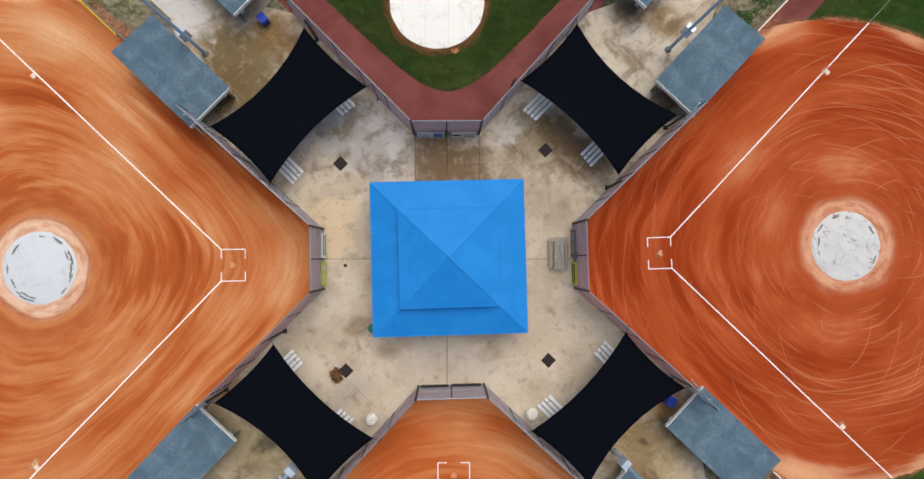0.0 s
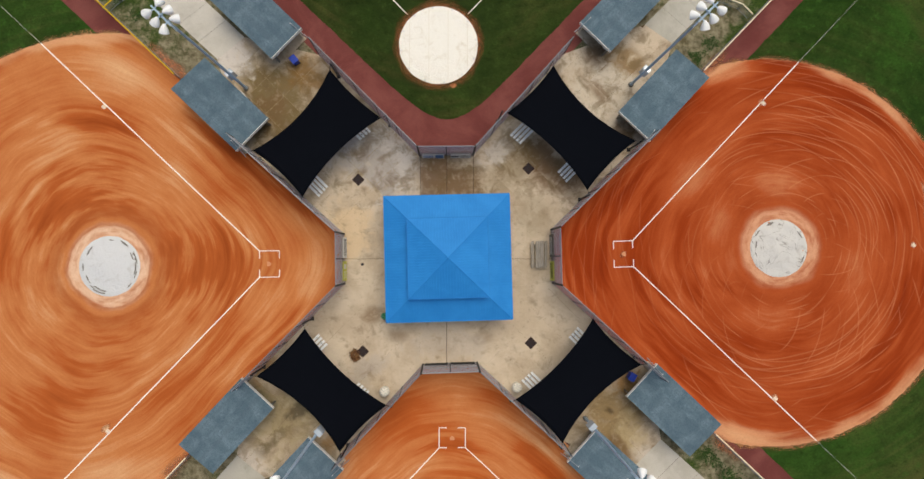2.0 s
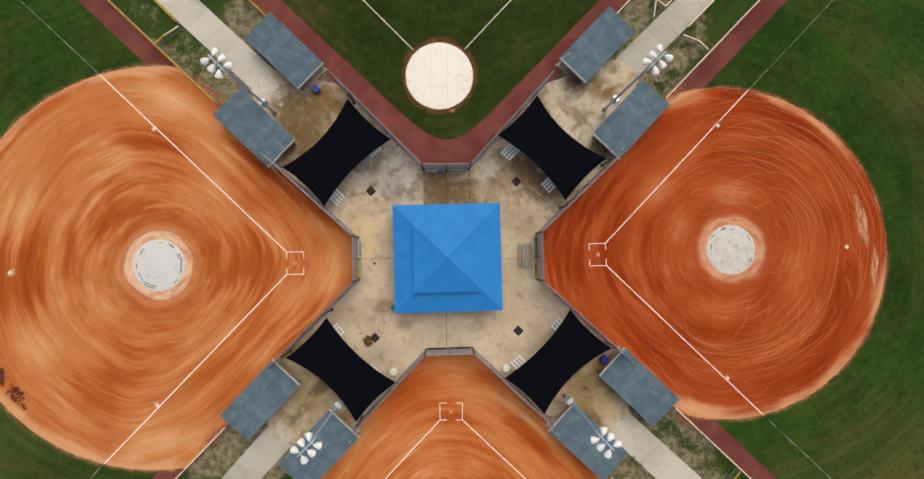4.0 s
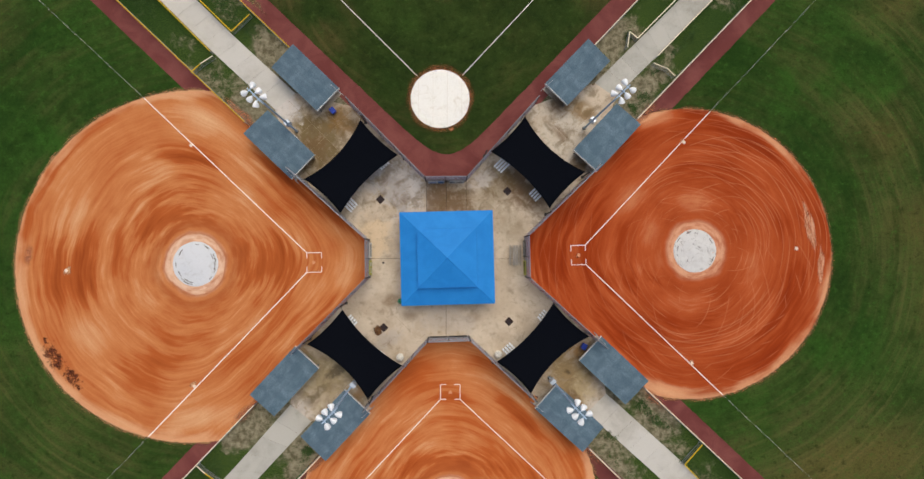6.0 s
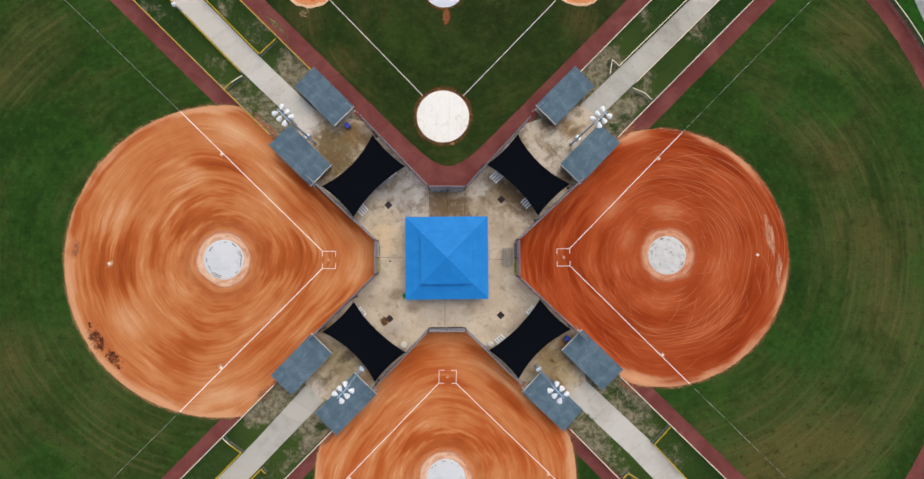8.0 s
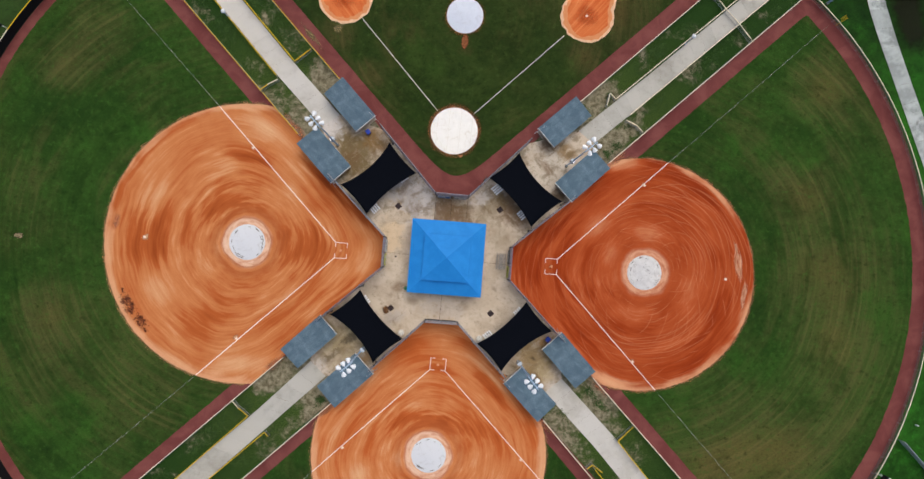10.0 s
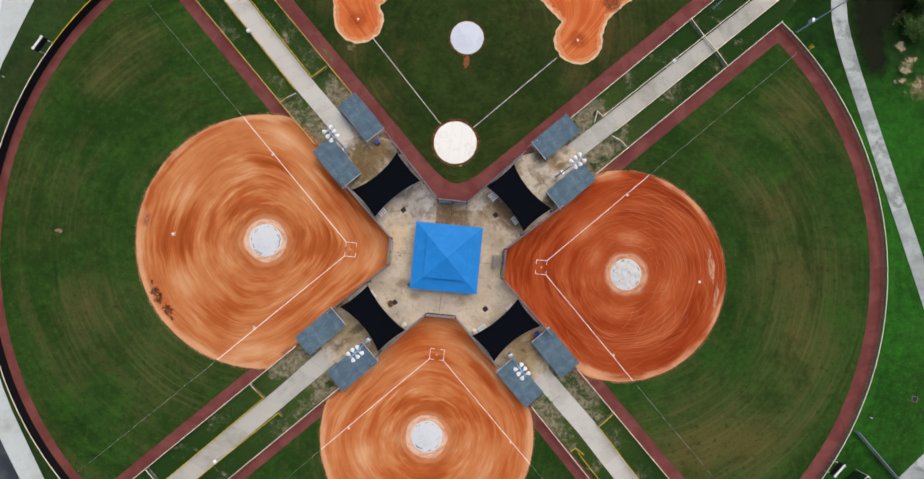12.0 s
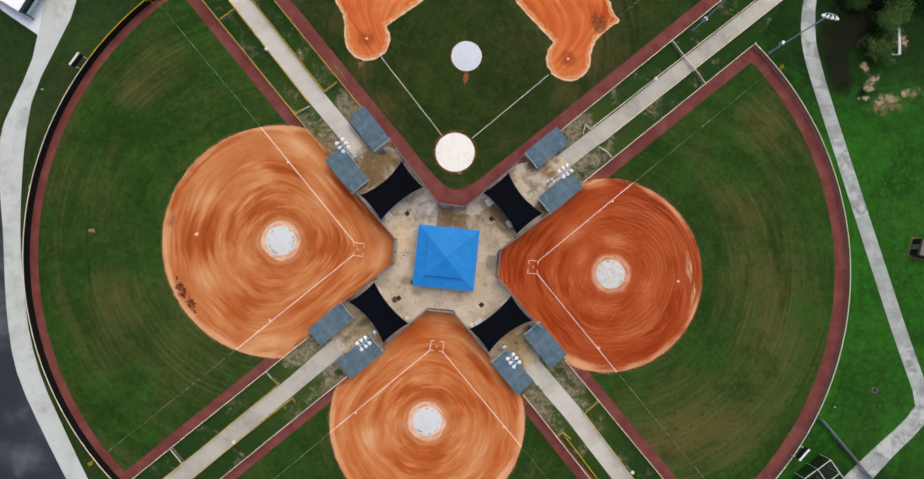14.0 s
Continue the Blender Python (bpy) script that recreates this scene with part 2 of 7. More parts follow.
def plaza_material():
    """Old concrete: beige with grey algae, brown run-off and pale washed places, each where it lies on the plaza and the terraces."""
    n = Nodes("stained_concrete", 0.88, 0.0, 0.25)
    p = n.place()
    a = n.noise(p, 0.35, 5.0, 0.6, 0.3)
    b = n.noise(n.vmath("ADD", p, (31.0, 7.0, 0.0)), 0.9, 6.0, 0.65, 0.4)
    d = n.noise(n.vmath("ADD", p, (5.0, 77.0, 0.0)), 1.9, 5.0, 0.62, 0.3)
    f = n.noise(p, 14.0, 4.0, 0.7)
    ch = n.chance()
    c = n.mix(n.step(a, 0.38, 0.64), srgb(206, 191, 170), srgb(186, 169, 147))
    fray = n.math("ADD", n.math("MULTIPLY", n.math("SUBTRACT", a, 0.5), 1.6), n.math("ADD", n.math("MULTIPLY", n.math("SUBTRACT", b, 0.5), 1.4), n.math("MULTIPLY", n.math("SUBTRACT", ch, 0.5), 0.35)))
    grey, brown, olive, pale = srgb(164, 156, 150), srgb(114, 86, 56), srgb(112, 95, 60), srgb(208, 202, 196)
    plaza = (
        ((-5.7, 8.0), 6.5, 4.5, -45, pale, 0.85), ((-6.6, 7.2), 4.5, 2.6, -45, grey, 0.8), ((-10.8, 11.6), 6.0, 4.0, 45, grey, 0.5),
        ((0.2, 6.6), 4.6, 3.2, 0, brown, 0.9), ((9.8, 7.6), 4.6, 2.6, -45, brown, 0.9), ((6.0, 7.6), 3.6, 3.0, 45, olive, 0.55), ((4.4, 8.6), 2.2, 1.4, 45, pale, 0.6),
        ((8.2, 3.2), 3.0, 2.2, 0, olive, 0.35), ((-9.0, 1.6), 3.0, 3.6, 0, srgb(212, 186, 150), 0.7),
        ((-6.9, -6.4), 1.6, 1.1, 20, brown, 0.6), ((-4.4, -8.2), 1.4, 0.9, 0, brown, 0.4), ((3.6, -8.4), 1.6, 0.8, 10, brown, 0.35), ((6.4, -6.8), 4.0, 3.0, 0, srgb(196, 178, 154), 0.6), ((0.2, -9.2), 4.5, 2.0, 0, grey, 0.4), ((-7.0, -11.2), 2.4, 1.6, 45, grey, 0.5),
    )
    northwest = (
        ((-15.8, 14.2), 5.6, 5.6, 0, olive, 0.95), ((-12.9, 16.2), 3.4, 2.6, -45, srgb(132, 100, 56), 0.85), ((-16.8, 12.6), 2.6, 1.8, 45, brown, 0.6), ((-20.3, 18.2), 2.8, 2.2, -45, pale, 0.9),
    )
    northeast = (
        ((15.6, 15.6), 5.5, 5.5, 0, srgb(202, 192, 176), 0.9), ((14.4, 18.4), 2.3, 1.7, 30, brown, 0.85), ((17.4, 17.8), 2.3, 1.6, -20, srgb(138, 110, 70), 0.85), ((14.4, 14.8), 2.2, 1.0, -45, brown, 0.7), ((17.4, 11.4), 2.2, 1.4, 45, brown, 0.8), ((20.0, 20.2), 2.8, 2.0, 45, srgb(206, 190, 168), 0.8),
    )
    southwest = (
        ((-15.2, -16.2), 5.0, 5.0, 0, srgb(158, 142, 108), 0.9), ((-16.0, -18.0), 3.6, 1.1, 45, srgb(92, 80, 56), 0.75), ((-13.6, -15.2), 1.5, 0.8, 40, srgb(86, 76, 58), 0.8), ((-18.0, -19.8), 2.0, 2.0, 0, pale, 0.5), ((-10.6, -17.9), 2.0, 1.0, 45, srgb(166, 126, 76), 0.7), ((-16.8, -11.4), 2.2, 1.0, 45, srgb(150, 112, 62), 0.7),
    )
    southeast = (
        ((15.6, -15.4), 5.4, 5.4, 0, srgb(140, 116, 76), 0.9), ((15.4, -15.3), 0.9, 0.55, -35, srgb(78, 62, 40), 0.8), ((17.6, -17.6), 3.0, 2.2, -45, srgb(182, 164, 128), 0.7), ((16.4, -19.0), 2.4, 0.9, -50, brown, 0.8), ((16.6, -12.6), 2.4, 1.2, 45, srgb(150, 110, 58), 0.8), ((18.9, -19.2), 1.8, 1.4, 0, pale, 0.5),
    )
    for at, rx, ry, turn, tone, amount in plaza + northwest + northeast + southwest + southeast:
        c = n.mix(n.math("MULTIPLY", n.blot(p, at, rx, ry, turn, fray, 0.35), amount), c, tone)
    # run-off in clouds on the north side and the terraces
    y = n.split(p)[1]
    old = n.math("MAXIMUM", n.step(y, 1.0, 6.0), n.step(n.vmath("LENGTH", p), 14.5, 17.5, 0.0, 0.65))
    cloud = n.noise(n.vmath("ADD", p, (61.0, 19.0, 0.0)), 0.62, 6.0, 0.62, 0.5)
    c = n.mix(n.math("MULTIPLY", n.step(cloud, 0.47, 0.64, 0.0, 0.62), old), c, srgb(112, 92, 62))
    # blotches, smears and scuffs over all
    c = n.mix(n.step(b, 0.52, 0.72, 0.0, 0.52), c, srgb(124, 106, 82))
    c = n.mix(n.step(b, 0.46, 0.28, 0.0, 0.34), c, srgb(210, 195, 172))
    c = n.mix(n.step(d, 0.55, 0.78, 0.0, 0.36), c, srgb(102, 86, 66))
    c = n.mix(n.step(d, 0.42, 0.28, 0.0, 0.16), c, srgb(212, 202, 188))
    c = n.mix(n.step(f, 0.4, 0.8, 0.0, 0.16), c, srgb(80, 64, 46))
    n.colour(c)
    n.bump(f, 0.004, 0.6)
    return n.m


M = {}
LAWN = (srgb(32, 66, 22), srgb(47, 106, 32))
M["grass_field"] = grass_material("outfield_grass", srgb(33, 58, 21), srgb(50, 80, 30), srgb(106, 98, 58), 0.46, worn=((60.5, 1.5, 13.0), (62.6, -9.0, 10.0), (57.5, 33.0, 9.0), (46.0, -31.0, 9.0), (58.0, -27.0, 9.0), (56.0, 15.0, 8.0), (51.0, -27.3, 8.0), (-60.2, -15.7, 8.0), (-58.0, 29.5, 8.0), (-62.0, 23.0, 7.0)))
M["grass_north"] = grass_material("infield_grass", srgb(35, 51, 21), srgb(53, 69, 30), srgb(96, 84, 50), 0.5, 1.3, worn=((-25.0, 41.5, 6.0), (-20.5, 33.0, 5.0), (-15.0, 27.0, 4.0), (23.0, 42.0, 6.0), (18.5, 33.0, 4.0)))
M["grass_dark"] = grass_material("rough_dark_grass", srgb(34, 52, 24), srgb(50, 70, 34), srgb(80, 80, 48), 0.3, 2.0)
M["grass_shade"] = grass_material("darkened_lawn_grass", srgb(22, 44, 18), srgb(34, 64, 24), srgb(70, 78, 40), 0.3, 2.0, LAWN)
M["lawn"] = grass_material("lawn_grass", *LAWN, srgb(72, 92, 40), 0.35, 3.0)
M["concrete"] = plaza_material()
M["walk"] = concrete_material("walkway_concrete", srgb(188, 185, 175), srgb(154, 150, 138), 0.45, 0.70, soot=0.2, slab=0.3)
M["walk_clean"] = concrete_material("clean_walkway_concrete", srgb(201, 197, 188), srgb(176, 171, 160), 0.45, 0.70, soot=0.1, slab=0.12)
M["sidewalk"] = concrete_material("sidewalk_concrete", srgb(198, 204, 201), srgb(168, 171, 164), 0.45, 0.72, soot=0.12)
M["path"] = concrete_material("footpath_concrete", srgb(190, 196, 192), srgb(122, 128, 124), 0.40, 0.60, soot=0.45, slab=0.75, size=0.3)
M["joint"] = plain("joint_dirt", srgb(112, 90, 64), 0.95, vary=0.2, scale=1.0)
M["joint_pale"] = plain("joint_mortar", srgb(166, 148, 116), 0.95, vary=0.2, scale=1.0)
M["joint_dark"] = plain("joint_tar", srgb(62, 50, 38), 0.95, vary=0.2, scale=1.0)


def verge_material():
    n = Nodes("weedy_verge", 0.95, 0.0, 0.1)
    p = n.place()
    a = n.noise(p, 0.20, 5.0, 0.62, 0.4)
    b = n.noise(p, 1.3, 6.0, 0.72)
    f = n.noise(p, 8.0, 4.0, 0.75)
    near = n.mix(n.step(f, 0.35, 0.68), srgb(34, 58, 22), srgb(80, 96, 44))
    # further out the growth is thicker
    green = n.mix(n.step(n.vmath("LENGTH", p), 34.0, 56.0), near, n.mix(n.step(f, 0.35, 0.68), srgb(27, 50, 19), srgb(46, 74, 28)))
    soil = n.mix(n.step(b, 0.36, 0.66), srgb(98, 88, 68), srgb(158, 148, 124))
    k = n.math("ADD", n.math("MULTIPLY", a, 0.68), n.math("MULTIPLY", b, 0.22))
    k = n.math("ADD", k, n.math("MULTIPLY", f, 0.10))
    # the ground is barest near the dugouts, where people walk
    k = n.math("ADD", k, n.step(n.vmath("LENGTH", p), 28.0, 40.0, 0.12, -0.055))
    # bare places by the dugouts and along the southeast walkway
    for at, rx, ry, turn, amount in (((32.0, -27.0), 16.0, 2.6, -44, 0.05), ((24.0, -29.5), 10.0, 2.2, -44, 0.05), ((21.5, 27.0), 4.0, 3.0, 45, 0.12), ((26.5, 21.5), 4.0, 2.6, 45, 0.10),
                                     ((-22.5, 26.0), 4.0, 2.4, -45, 0.12), ((-24.5, -22.0), 4.5, 2.6, 45, 0.12), ((-19.5, -27.5), 8.0, 2.0, 45, 0.06)):
        k = n.math("ADD", k, n.math("MULTIPLY", n.blot(p, at, rx, ry, turn, n.math("SUBTRACT", b, 0.5)), amount))
    n.colour(n.mix(n.step(k, 0.47, 0.60, 0.0, 0.85), green, soil))
    n.bump(n.math("ADD", f, b), 0.08, 0.8)
    return n.m


def track_material():
    n = Nodes("warning_track_clay", 0.95, 0.0, 0.15)
    p = n.place()
    a = n.noise(p, 0.25, 5.0, 0.6, 0.5)
    f = n.noise(p, 7.0, 4.0, 0.75)
    c = n.mix(n.step(a, 0.35, 0.68), srgb(107, 56, 53), srgb(126, 73, 68))
    n.colour(n.mix(n.step(f, 0.4, 0.75, 0.0, 0.25), c, srgb(80, 46, 44)))
    n.bump(f, 0.02, 0.6)
    return n.m


def tarp_material(name, c, stain, seams=0.0, creased=0.0):
    n = Nodes(name, 0.55, 0.0, 0.35)
    o = n.where()
    x, y, z = n.split(o)
    a = n.noise(o, 0.8, 5.0, 0.65, 1.2)
    w = n.noise(o, 2.4, 4.0, 0.6, 2.0)
    r = n.vmath("LENGTH", n.xyz(x, y, 0.0))
    col = n.mix(n.step(a, 0.5, 0.75, 0.0, 0.45), c, stain)
    if seams:
        s = n.math("ABSOLUTE", n.math("SUBTRACT", n.math("FRACT", n.math("MULTIPLY", x, seams)), 0.5))
        col = n.mix(n.step(s, 0.0, 0.03, 0.35, 0.0), col, stain)
    if creased:
        w2 = n.noise(n.vmath("ADD", o, (4.0, 9.0, 0.0)), 0.55, 2.0, 0.5, 1.2)
        # shade in the folds, painted as thin dark grey lines
        crease_shade = n.step(n.math("ABSOLUTE", n.math("SUBTRACT", w2, 0.5)), 0.0, 0.022, 1.0, 0.0)
        col = n.mix(n.math("MULTIPLY", crease_shade, n.step(a, 0.4, 0.6, 0.15, creased)), col, srgb(112, 106, 100))
    n.colour(col)
    n.bump(w, 0.10, 0.8)
    return n.m


def mesh_material(name, c, w):
    """Woven wire: two sets of slanting wires with clear air between them."""
    n = Nodes(name, 0.6, 0.0, 0.3)
    n.colour(c)
    x, y, z = n.split(n.where())
    pitch = 0.075
    a = n.math("LESS_THAN", n.math("FRACT", n.math("DIVIDE", n.math("ADD", x, z), pitch)), w)
    b = n.math("LESS_THAN", n.math("FRACT", n.math("DIVIDE", n.math("ADD", n.math("SUBTRACT", x, z), 300.0), pitch)), w)
    clear = n.t.nodes.new("ShaderNodeBsdfTransparent")
    mixed = n.t.nodes.new("ShaderNodeMixShader")
    n.put(mixed.inputs[0], n.math("MAXIMUM", a, b))
    n.t.links.new(clear.outputs[0], mixed.inputs[1])
    n.t.links.new(n.b.outputs[0], mixed.inputs[2])
    n.t.links.new(mixed.outputs[0], n.t.nodes["Material Output"].inputs["Surface"])
    return n.m


def shingle_material():
    n = Nodes("grey_shingle", 0.92, 0.0, 0.2)
    o = n.where()
    a = n.noise(o, 0.7, 5.0, 0.6, 0.4)
    f = n.noise(o, 6.5, 5.0, 0.75)
    c = n.mix(n.step(a, 0.35, 0.7), srgb(86, 108, 121), srgb(113, 134, 146))
    c = n.mix(n.step(f, 0.42, 0.66, 0.0, 0.6), c, srgb(66, 86, 99))
    c = n.mix(n.math("MULTIPLY", n.chance(), 0.3), c, srgb(78, 92, 106))
    n.colour(c)
    n.bump(f, 0.01, 0.5)
    return n.m


def blue_roof_material():
    n = Nodes("blue_painted_metal", 0.55, 0.0, 0.25)
    o = n.where()
    a = n.noise(o, 0.5, 5.0, 0.6, 0.3)
    f = n.noise(o, 5.0, 5.0, 0.7)
    c = n.mix(n.step(a, 0.3, 0.7), srgb(28, 128, 204), srgb(38, 138, 214))
    c = n.mix(n.step(f, 0.5, 0.8, 0.0, 0.22), c, srgb(26, 110, 184))
    n.colour(c)
    return n.m


def dark_surface_material():
    n = Nodes("cloud_toned_surface", 0.6, 0.0, 0.4)
    p = n.place()
    a = n.noise(p, 0.12, 4.0, 0.6, 0.2)
    b = n.noise(p, 0.6, 5.0, 0.7, 0.2)
    f = n.noise(p, 20.0, 3.0, 0.7)
    # cloud reflections painted as paler grey patches
    c = n.mix(n.step(a, 0.48, 0.72), srgb(36, 42, 49), srgb(82, 88, 92))
    c = n.mix(n.step(b, 0.45, 0.75, 0.0, 0.35), c, srgb(52, 58, 64))
    n.colour(c)
    n.put(n.b.inputs["Roughness"], n.step(a, 0.42, 0.62, 0.45, 0.8))
    n.bump(f, 0.004, 0.5)
    return n.m


def leaf_material(name, a, b):
    n = Nodes(name, 0.8, 0.0, 0.2)
    c = n.mix(n.island(), a, b)
    n.colour(n.mix(n.step(n.noise(n.place(), 0.8, 3.0), 0.35, 0.65, 0.0, 0.4), c, tuple(x * 0.4 for x in a)))
    return n.m


def wood_material():
    n = Nodes("weathered_wood", 0.85, 0.0, 0.2)
    o = n.where()
    x, y, z = n.split(o)
    g = n.noise(n.xyz(n.math("MULTIPLY", x, 14.0), y, z), 1.5, 5.0, 0.6)
    c = n.mix(n.step(g, 0.35, 0.68), srgb(138, 131, 122), srgb(182, 175, 164))
    n.colour(n.mix(n.math("MULTIPLY", n.chance(), 0.3), c, srgb(104, 96, 88)))
    return n.m


M["verge"], M["track"] = verge_material(), track_material()
M["tarp"] = tarp_material("white_tarp", srgb(212, 214, 216), srgb(172, 168, 162))
M["tarp_mud"] = plain("dried_grey_mud", srgb(140, 136, 130), 0.9, vary=0.2, scale=4.0)
M["tarp_creased"] = tarp_material("creased_white_tarp", srgb(208, 206, 202), srgb(158, 150, 142), 0.0, 0.75)
M["tarp_seamed"] = tarp_material("white_seamed_tarp", srgb(240, 238, 230), srgb(196, 184, 160), 0.55)
M["tarp_blue"] = tarp_material("pale_blue_tarp", srgb(206, 212, 222), srgb(176, 176, 180))
M["chain"] = mesh_material("chain_link", srgb(184, 179, 185), 0.47)
M["chain_thin"] = mesh_material("thin_chain_link", srgb(150, 150, 150), 0.18)
M["screen"] = plain("black_windscreen", srgb(16, 17, 20), 0.9, vary=0.2)
M["sail"] = plain("black_shade_cloth", srgb(11, 14, 21), 0.95, vary=0.15, scale=1.2, specular=0.05)
M["steel"] = plain("galvanised_steel", srgb(150, 156, 162), 0.45, 0.7, 0.1)
M["dark_steel"] = plain("black_painted_steel", srgb(34, 34, 38), 0.5, 0.2, 0.15)
M["pole"] = plain("grey_pole_steel", srgb(170, 194, 216), 0.5, 0.0, 0.1)
M["alu"] = plain("bare_aluminium", srgb(246, 248, 250), 0.35, 0.1, 0.06, 6.0)
M["yellow"] = plain("yellow_cap", srgb(222, 184, 30), 0.6, vary=0.1)
M["cream"] = plain("faded_cream_cap", srgb(248, 234, 204), 0.6, vary=0.08)
M["dusty"] = plain("dusty_canvas", srgb(232, 204, 178), 0.9, vary=0.1, scale=3.0)
M["white"] = plain("white_paint", srgb(232, 232, 228), 0.5, vary=0.06)
M["chalk"] = plain("chalk", srgb(246, 238, 230), 0.95, vary=0.1, scale=2.0)
M["shingle"], M["blue_roof"], M["dark_flat"], M["wood"] = shingle_material(), blue_roof_material(), dark_surface_material(), wood_material()
M["block"] = plain("painted_block", srgb(120, 116, 108), 0.85, vary=0.12)
M["lamp_white"] = plain("white_reflector", srgb(238, 240, 242), 0.35, vary=0.04, specular=0.5)
M["lens"] = plain("lamp_lens", srgb(190, 200, 210), 0.15, 0.2, 0.05, specular=0.6)
M["grate"] = plain("rusty_grate", srgb(58, 38, 34), 0.8, 0.2, 0.2, 4.0)
M["blue_bin"] = plain("blue_plastic", srgb(24, 60, 168), 0.45, vary=0.1)
M["green_bin"] = plain("green_plastic", srgb(20, 120, 70), 0.5, vary=0.1)
M["bin_white"] = plain("white_plastic", srgb(232, 228, 216), 0.55, vary=0.15, scale=5.0)
M["sign_blue"] = plain("sign_blue", srgb(96, 150, 208), 0.5)
M["sign_yellow"] = plain("sign_yellow", srgb(206, 204, 96), 0.5)
M["ink"] = plain("dark_print", srgb(36, 38, 46), 0.6)
M["green_trim"] = plain("dark_green_trim", srgb(20, 52, 40), 0.5)
M["apron"] = concrete_material("pale_new_concrete", srgb(226, 232, 238), srgb(204, 210, 216), 0.45, 0.7, soot=0.08)
M["roof_white"] = plain("white_roof", srgb(244, 246, 248), 0.5, vary=0.03)
M["mud_pale"] = plain("washed_sand", srgb(208, 144, 104), 0.8, vary=0.15, scale=1.5)
M["stain"] = plain("brown_stain", srgb(108, 80, 54), 0.8, vary=0.25, scale=2.0)
M["brown_clay"] = plain("brown_clay", srgb(112, 70, 46), 0.95, vary=0.2, scale=1.0)
M["sand_lip"] = plain("sandy_lip", srgb(232, 188, 150), 0.95, vary=0.25, scale=0.9)
M["clay_shoulder"] = plain("pale_orange_clay", srgb(216, 142, 92), 0.95, vary=0.16, scale=1.2)
M["bark"] = plain("bark", srgb(74, 62, 50), 0.95, vary=0.25, scale=5.0)
M["leaf"] = leaf_material("tree_leaf", srgb(40, 66, 26), srgb(86, 116, 50))
M["weed"] = leaf_material("weed_leaf", srgb(38, 66, 26), srgb(72, 96, 44))


def bare_material(name, soil_low, soil_high, size=0.75, most=0.95, reach=0.24, drawn=False, soft=0.10):
    """Soil, mud or sand that thins out at its ragged edge and lets the ground under it show; drawn: in streaks along its length."""
    n = Nodes(name, 0.95, 0.0, 0.1)
    x, y, z = n.split(n.where())
    p = n.place()
    a, b = n.noise(n.xyz(n.math("MULTIPLY", x, 2.2), n.math("MULTIPLY", y, 6.0), size) if drawn else p, 1.0 if drawn else size, 6.0, 0.72), n.noise(p, 4.0, 4.0, 0.7)
    fade = n.step(n.vmath("LENGTH", n.xyz(x, y, 0.0)), 0.1, 0.95, reach, -0.30)
    n.colour(n.mix(n.step(b, 0.35, 0.65), soil_low, soil_high))
    n.put(n.b.inputs["Alpha"], n.step(n.math("ADD", a, fade), 0.56 - soft, 0.56 + soft, 0.0, most))
    n.bump(b, 0.05, 0.7)
    return n.m


M["bare"] = bare_material("bare_sandy_soil", srgb(104, 92, 66), srgb(158, 144, 112), 1.2, 0.8, 0.16)
M["bare_mud"] = bare_material("wet_mud_in_clay", srgb(78, 40, 28), srgb(118, 66, 44), 1.5, 0.9, 0.10)
M["bare_scuff"] = bare_material("scuffed_clay_west", srgb(216, 160, 114), srgb(232, 190, 150), 1.1, 0.75, soft=0.18)
M["bare_wash"] = bare_material("washed_sand_in_clay", srgb(198, 132, 96), srgb(224, 172, 138), 1.6, 0.8, 0.14, True)
M["bare_clay"] = bare_material("trodden_clay", srgb(176, 74, 32), srgb(192, 90, 44), 0.4, 0.45, 0.3, soft=0.26)
M["bare_rust"] = bare_material("rust_on_concrete", srgb(74, 48, 30), srgb(124, 92, 62), 1.6)
M["bare_lawn"] = bare_material("bare_soil_in_lawn", srgb(108, 98, 66), srgb(190, 176, 146), 0.6, 0.8, 0.10)
# near-black ground tone with soft edges
M["bare_dark"] = bare_material("very_dark_ground", srgb(21, 27, 15), srgb(40, 42, 28), 0.5, 0.85, 0.30, soft=0.24)
M["bare_dry"] = bare_material("dried_grass", srgb(112, 100, 62), srgb(150, 136, 96), 0.8, 0.6, 0.12)
M["bare_dust"] = bare_material("clay_dust", srgb(160, 98, 72), srgb(190, 128, 94), 0.6, 0.6, 0.2, soft=0.2)
M["bare_path"] = bare_material("worn_brown_clay", srgb(104, 62, 40), srgb(146, 92, 58), 1.2, 0.9, 0.4)
M["bare_damp"] = bare_material("damp_brown_clay", srgb(134, 70, 42), srgb(166, 96, 62), 0.7, 0.7, 0.3, soft=0.22)
M["bare_track"] = bare_material("clay_in_grass", srgb(150, 98, 66), srgb(190, 136, 96), 1.4, 0.85, 0.2)


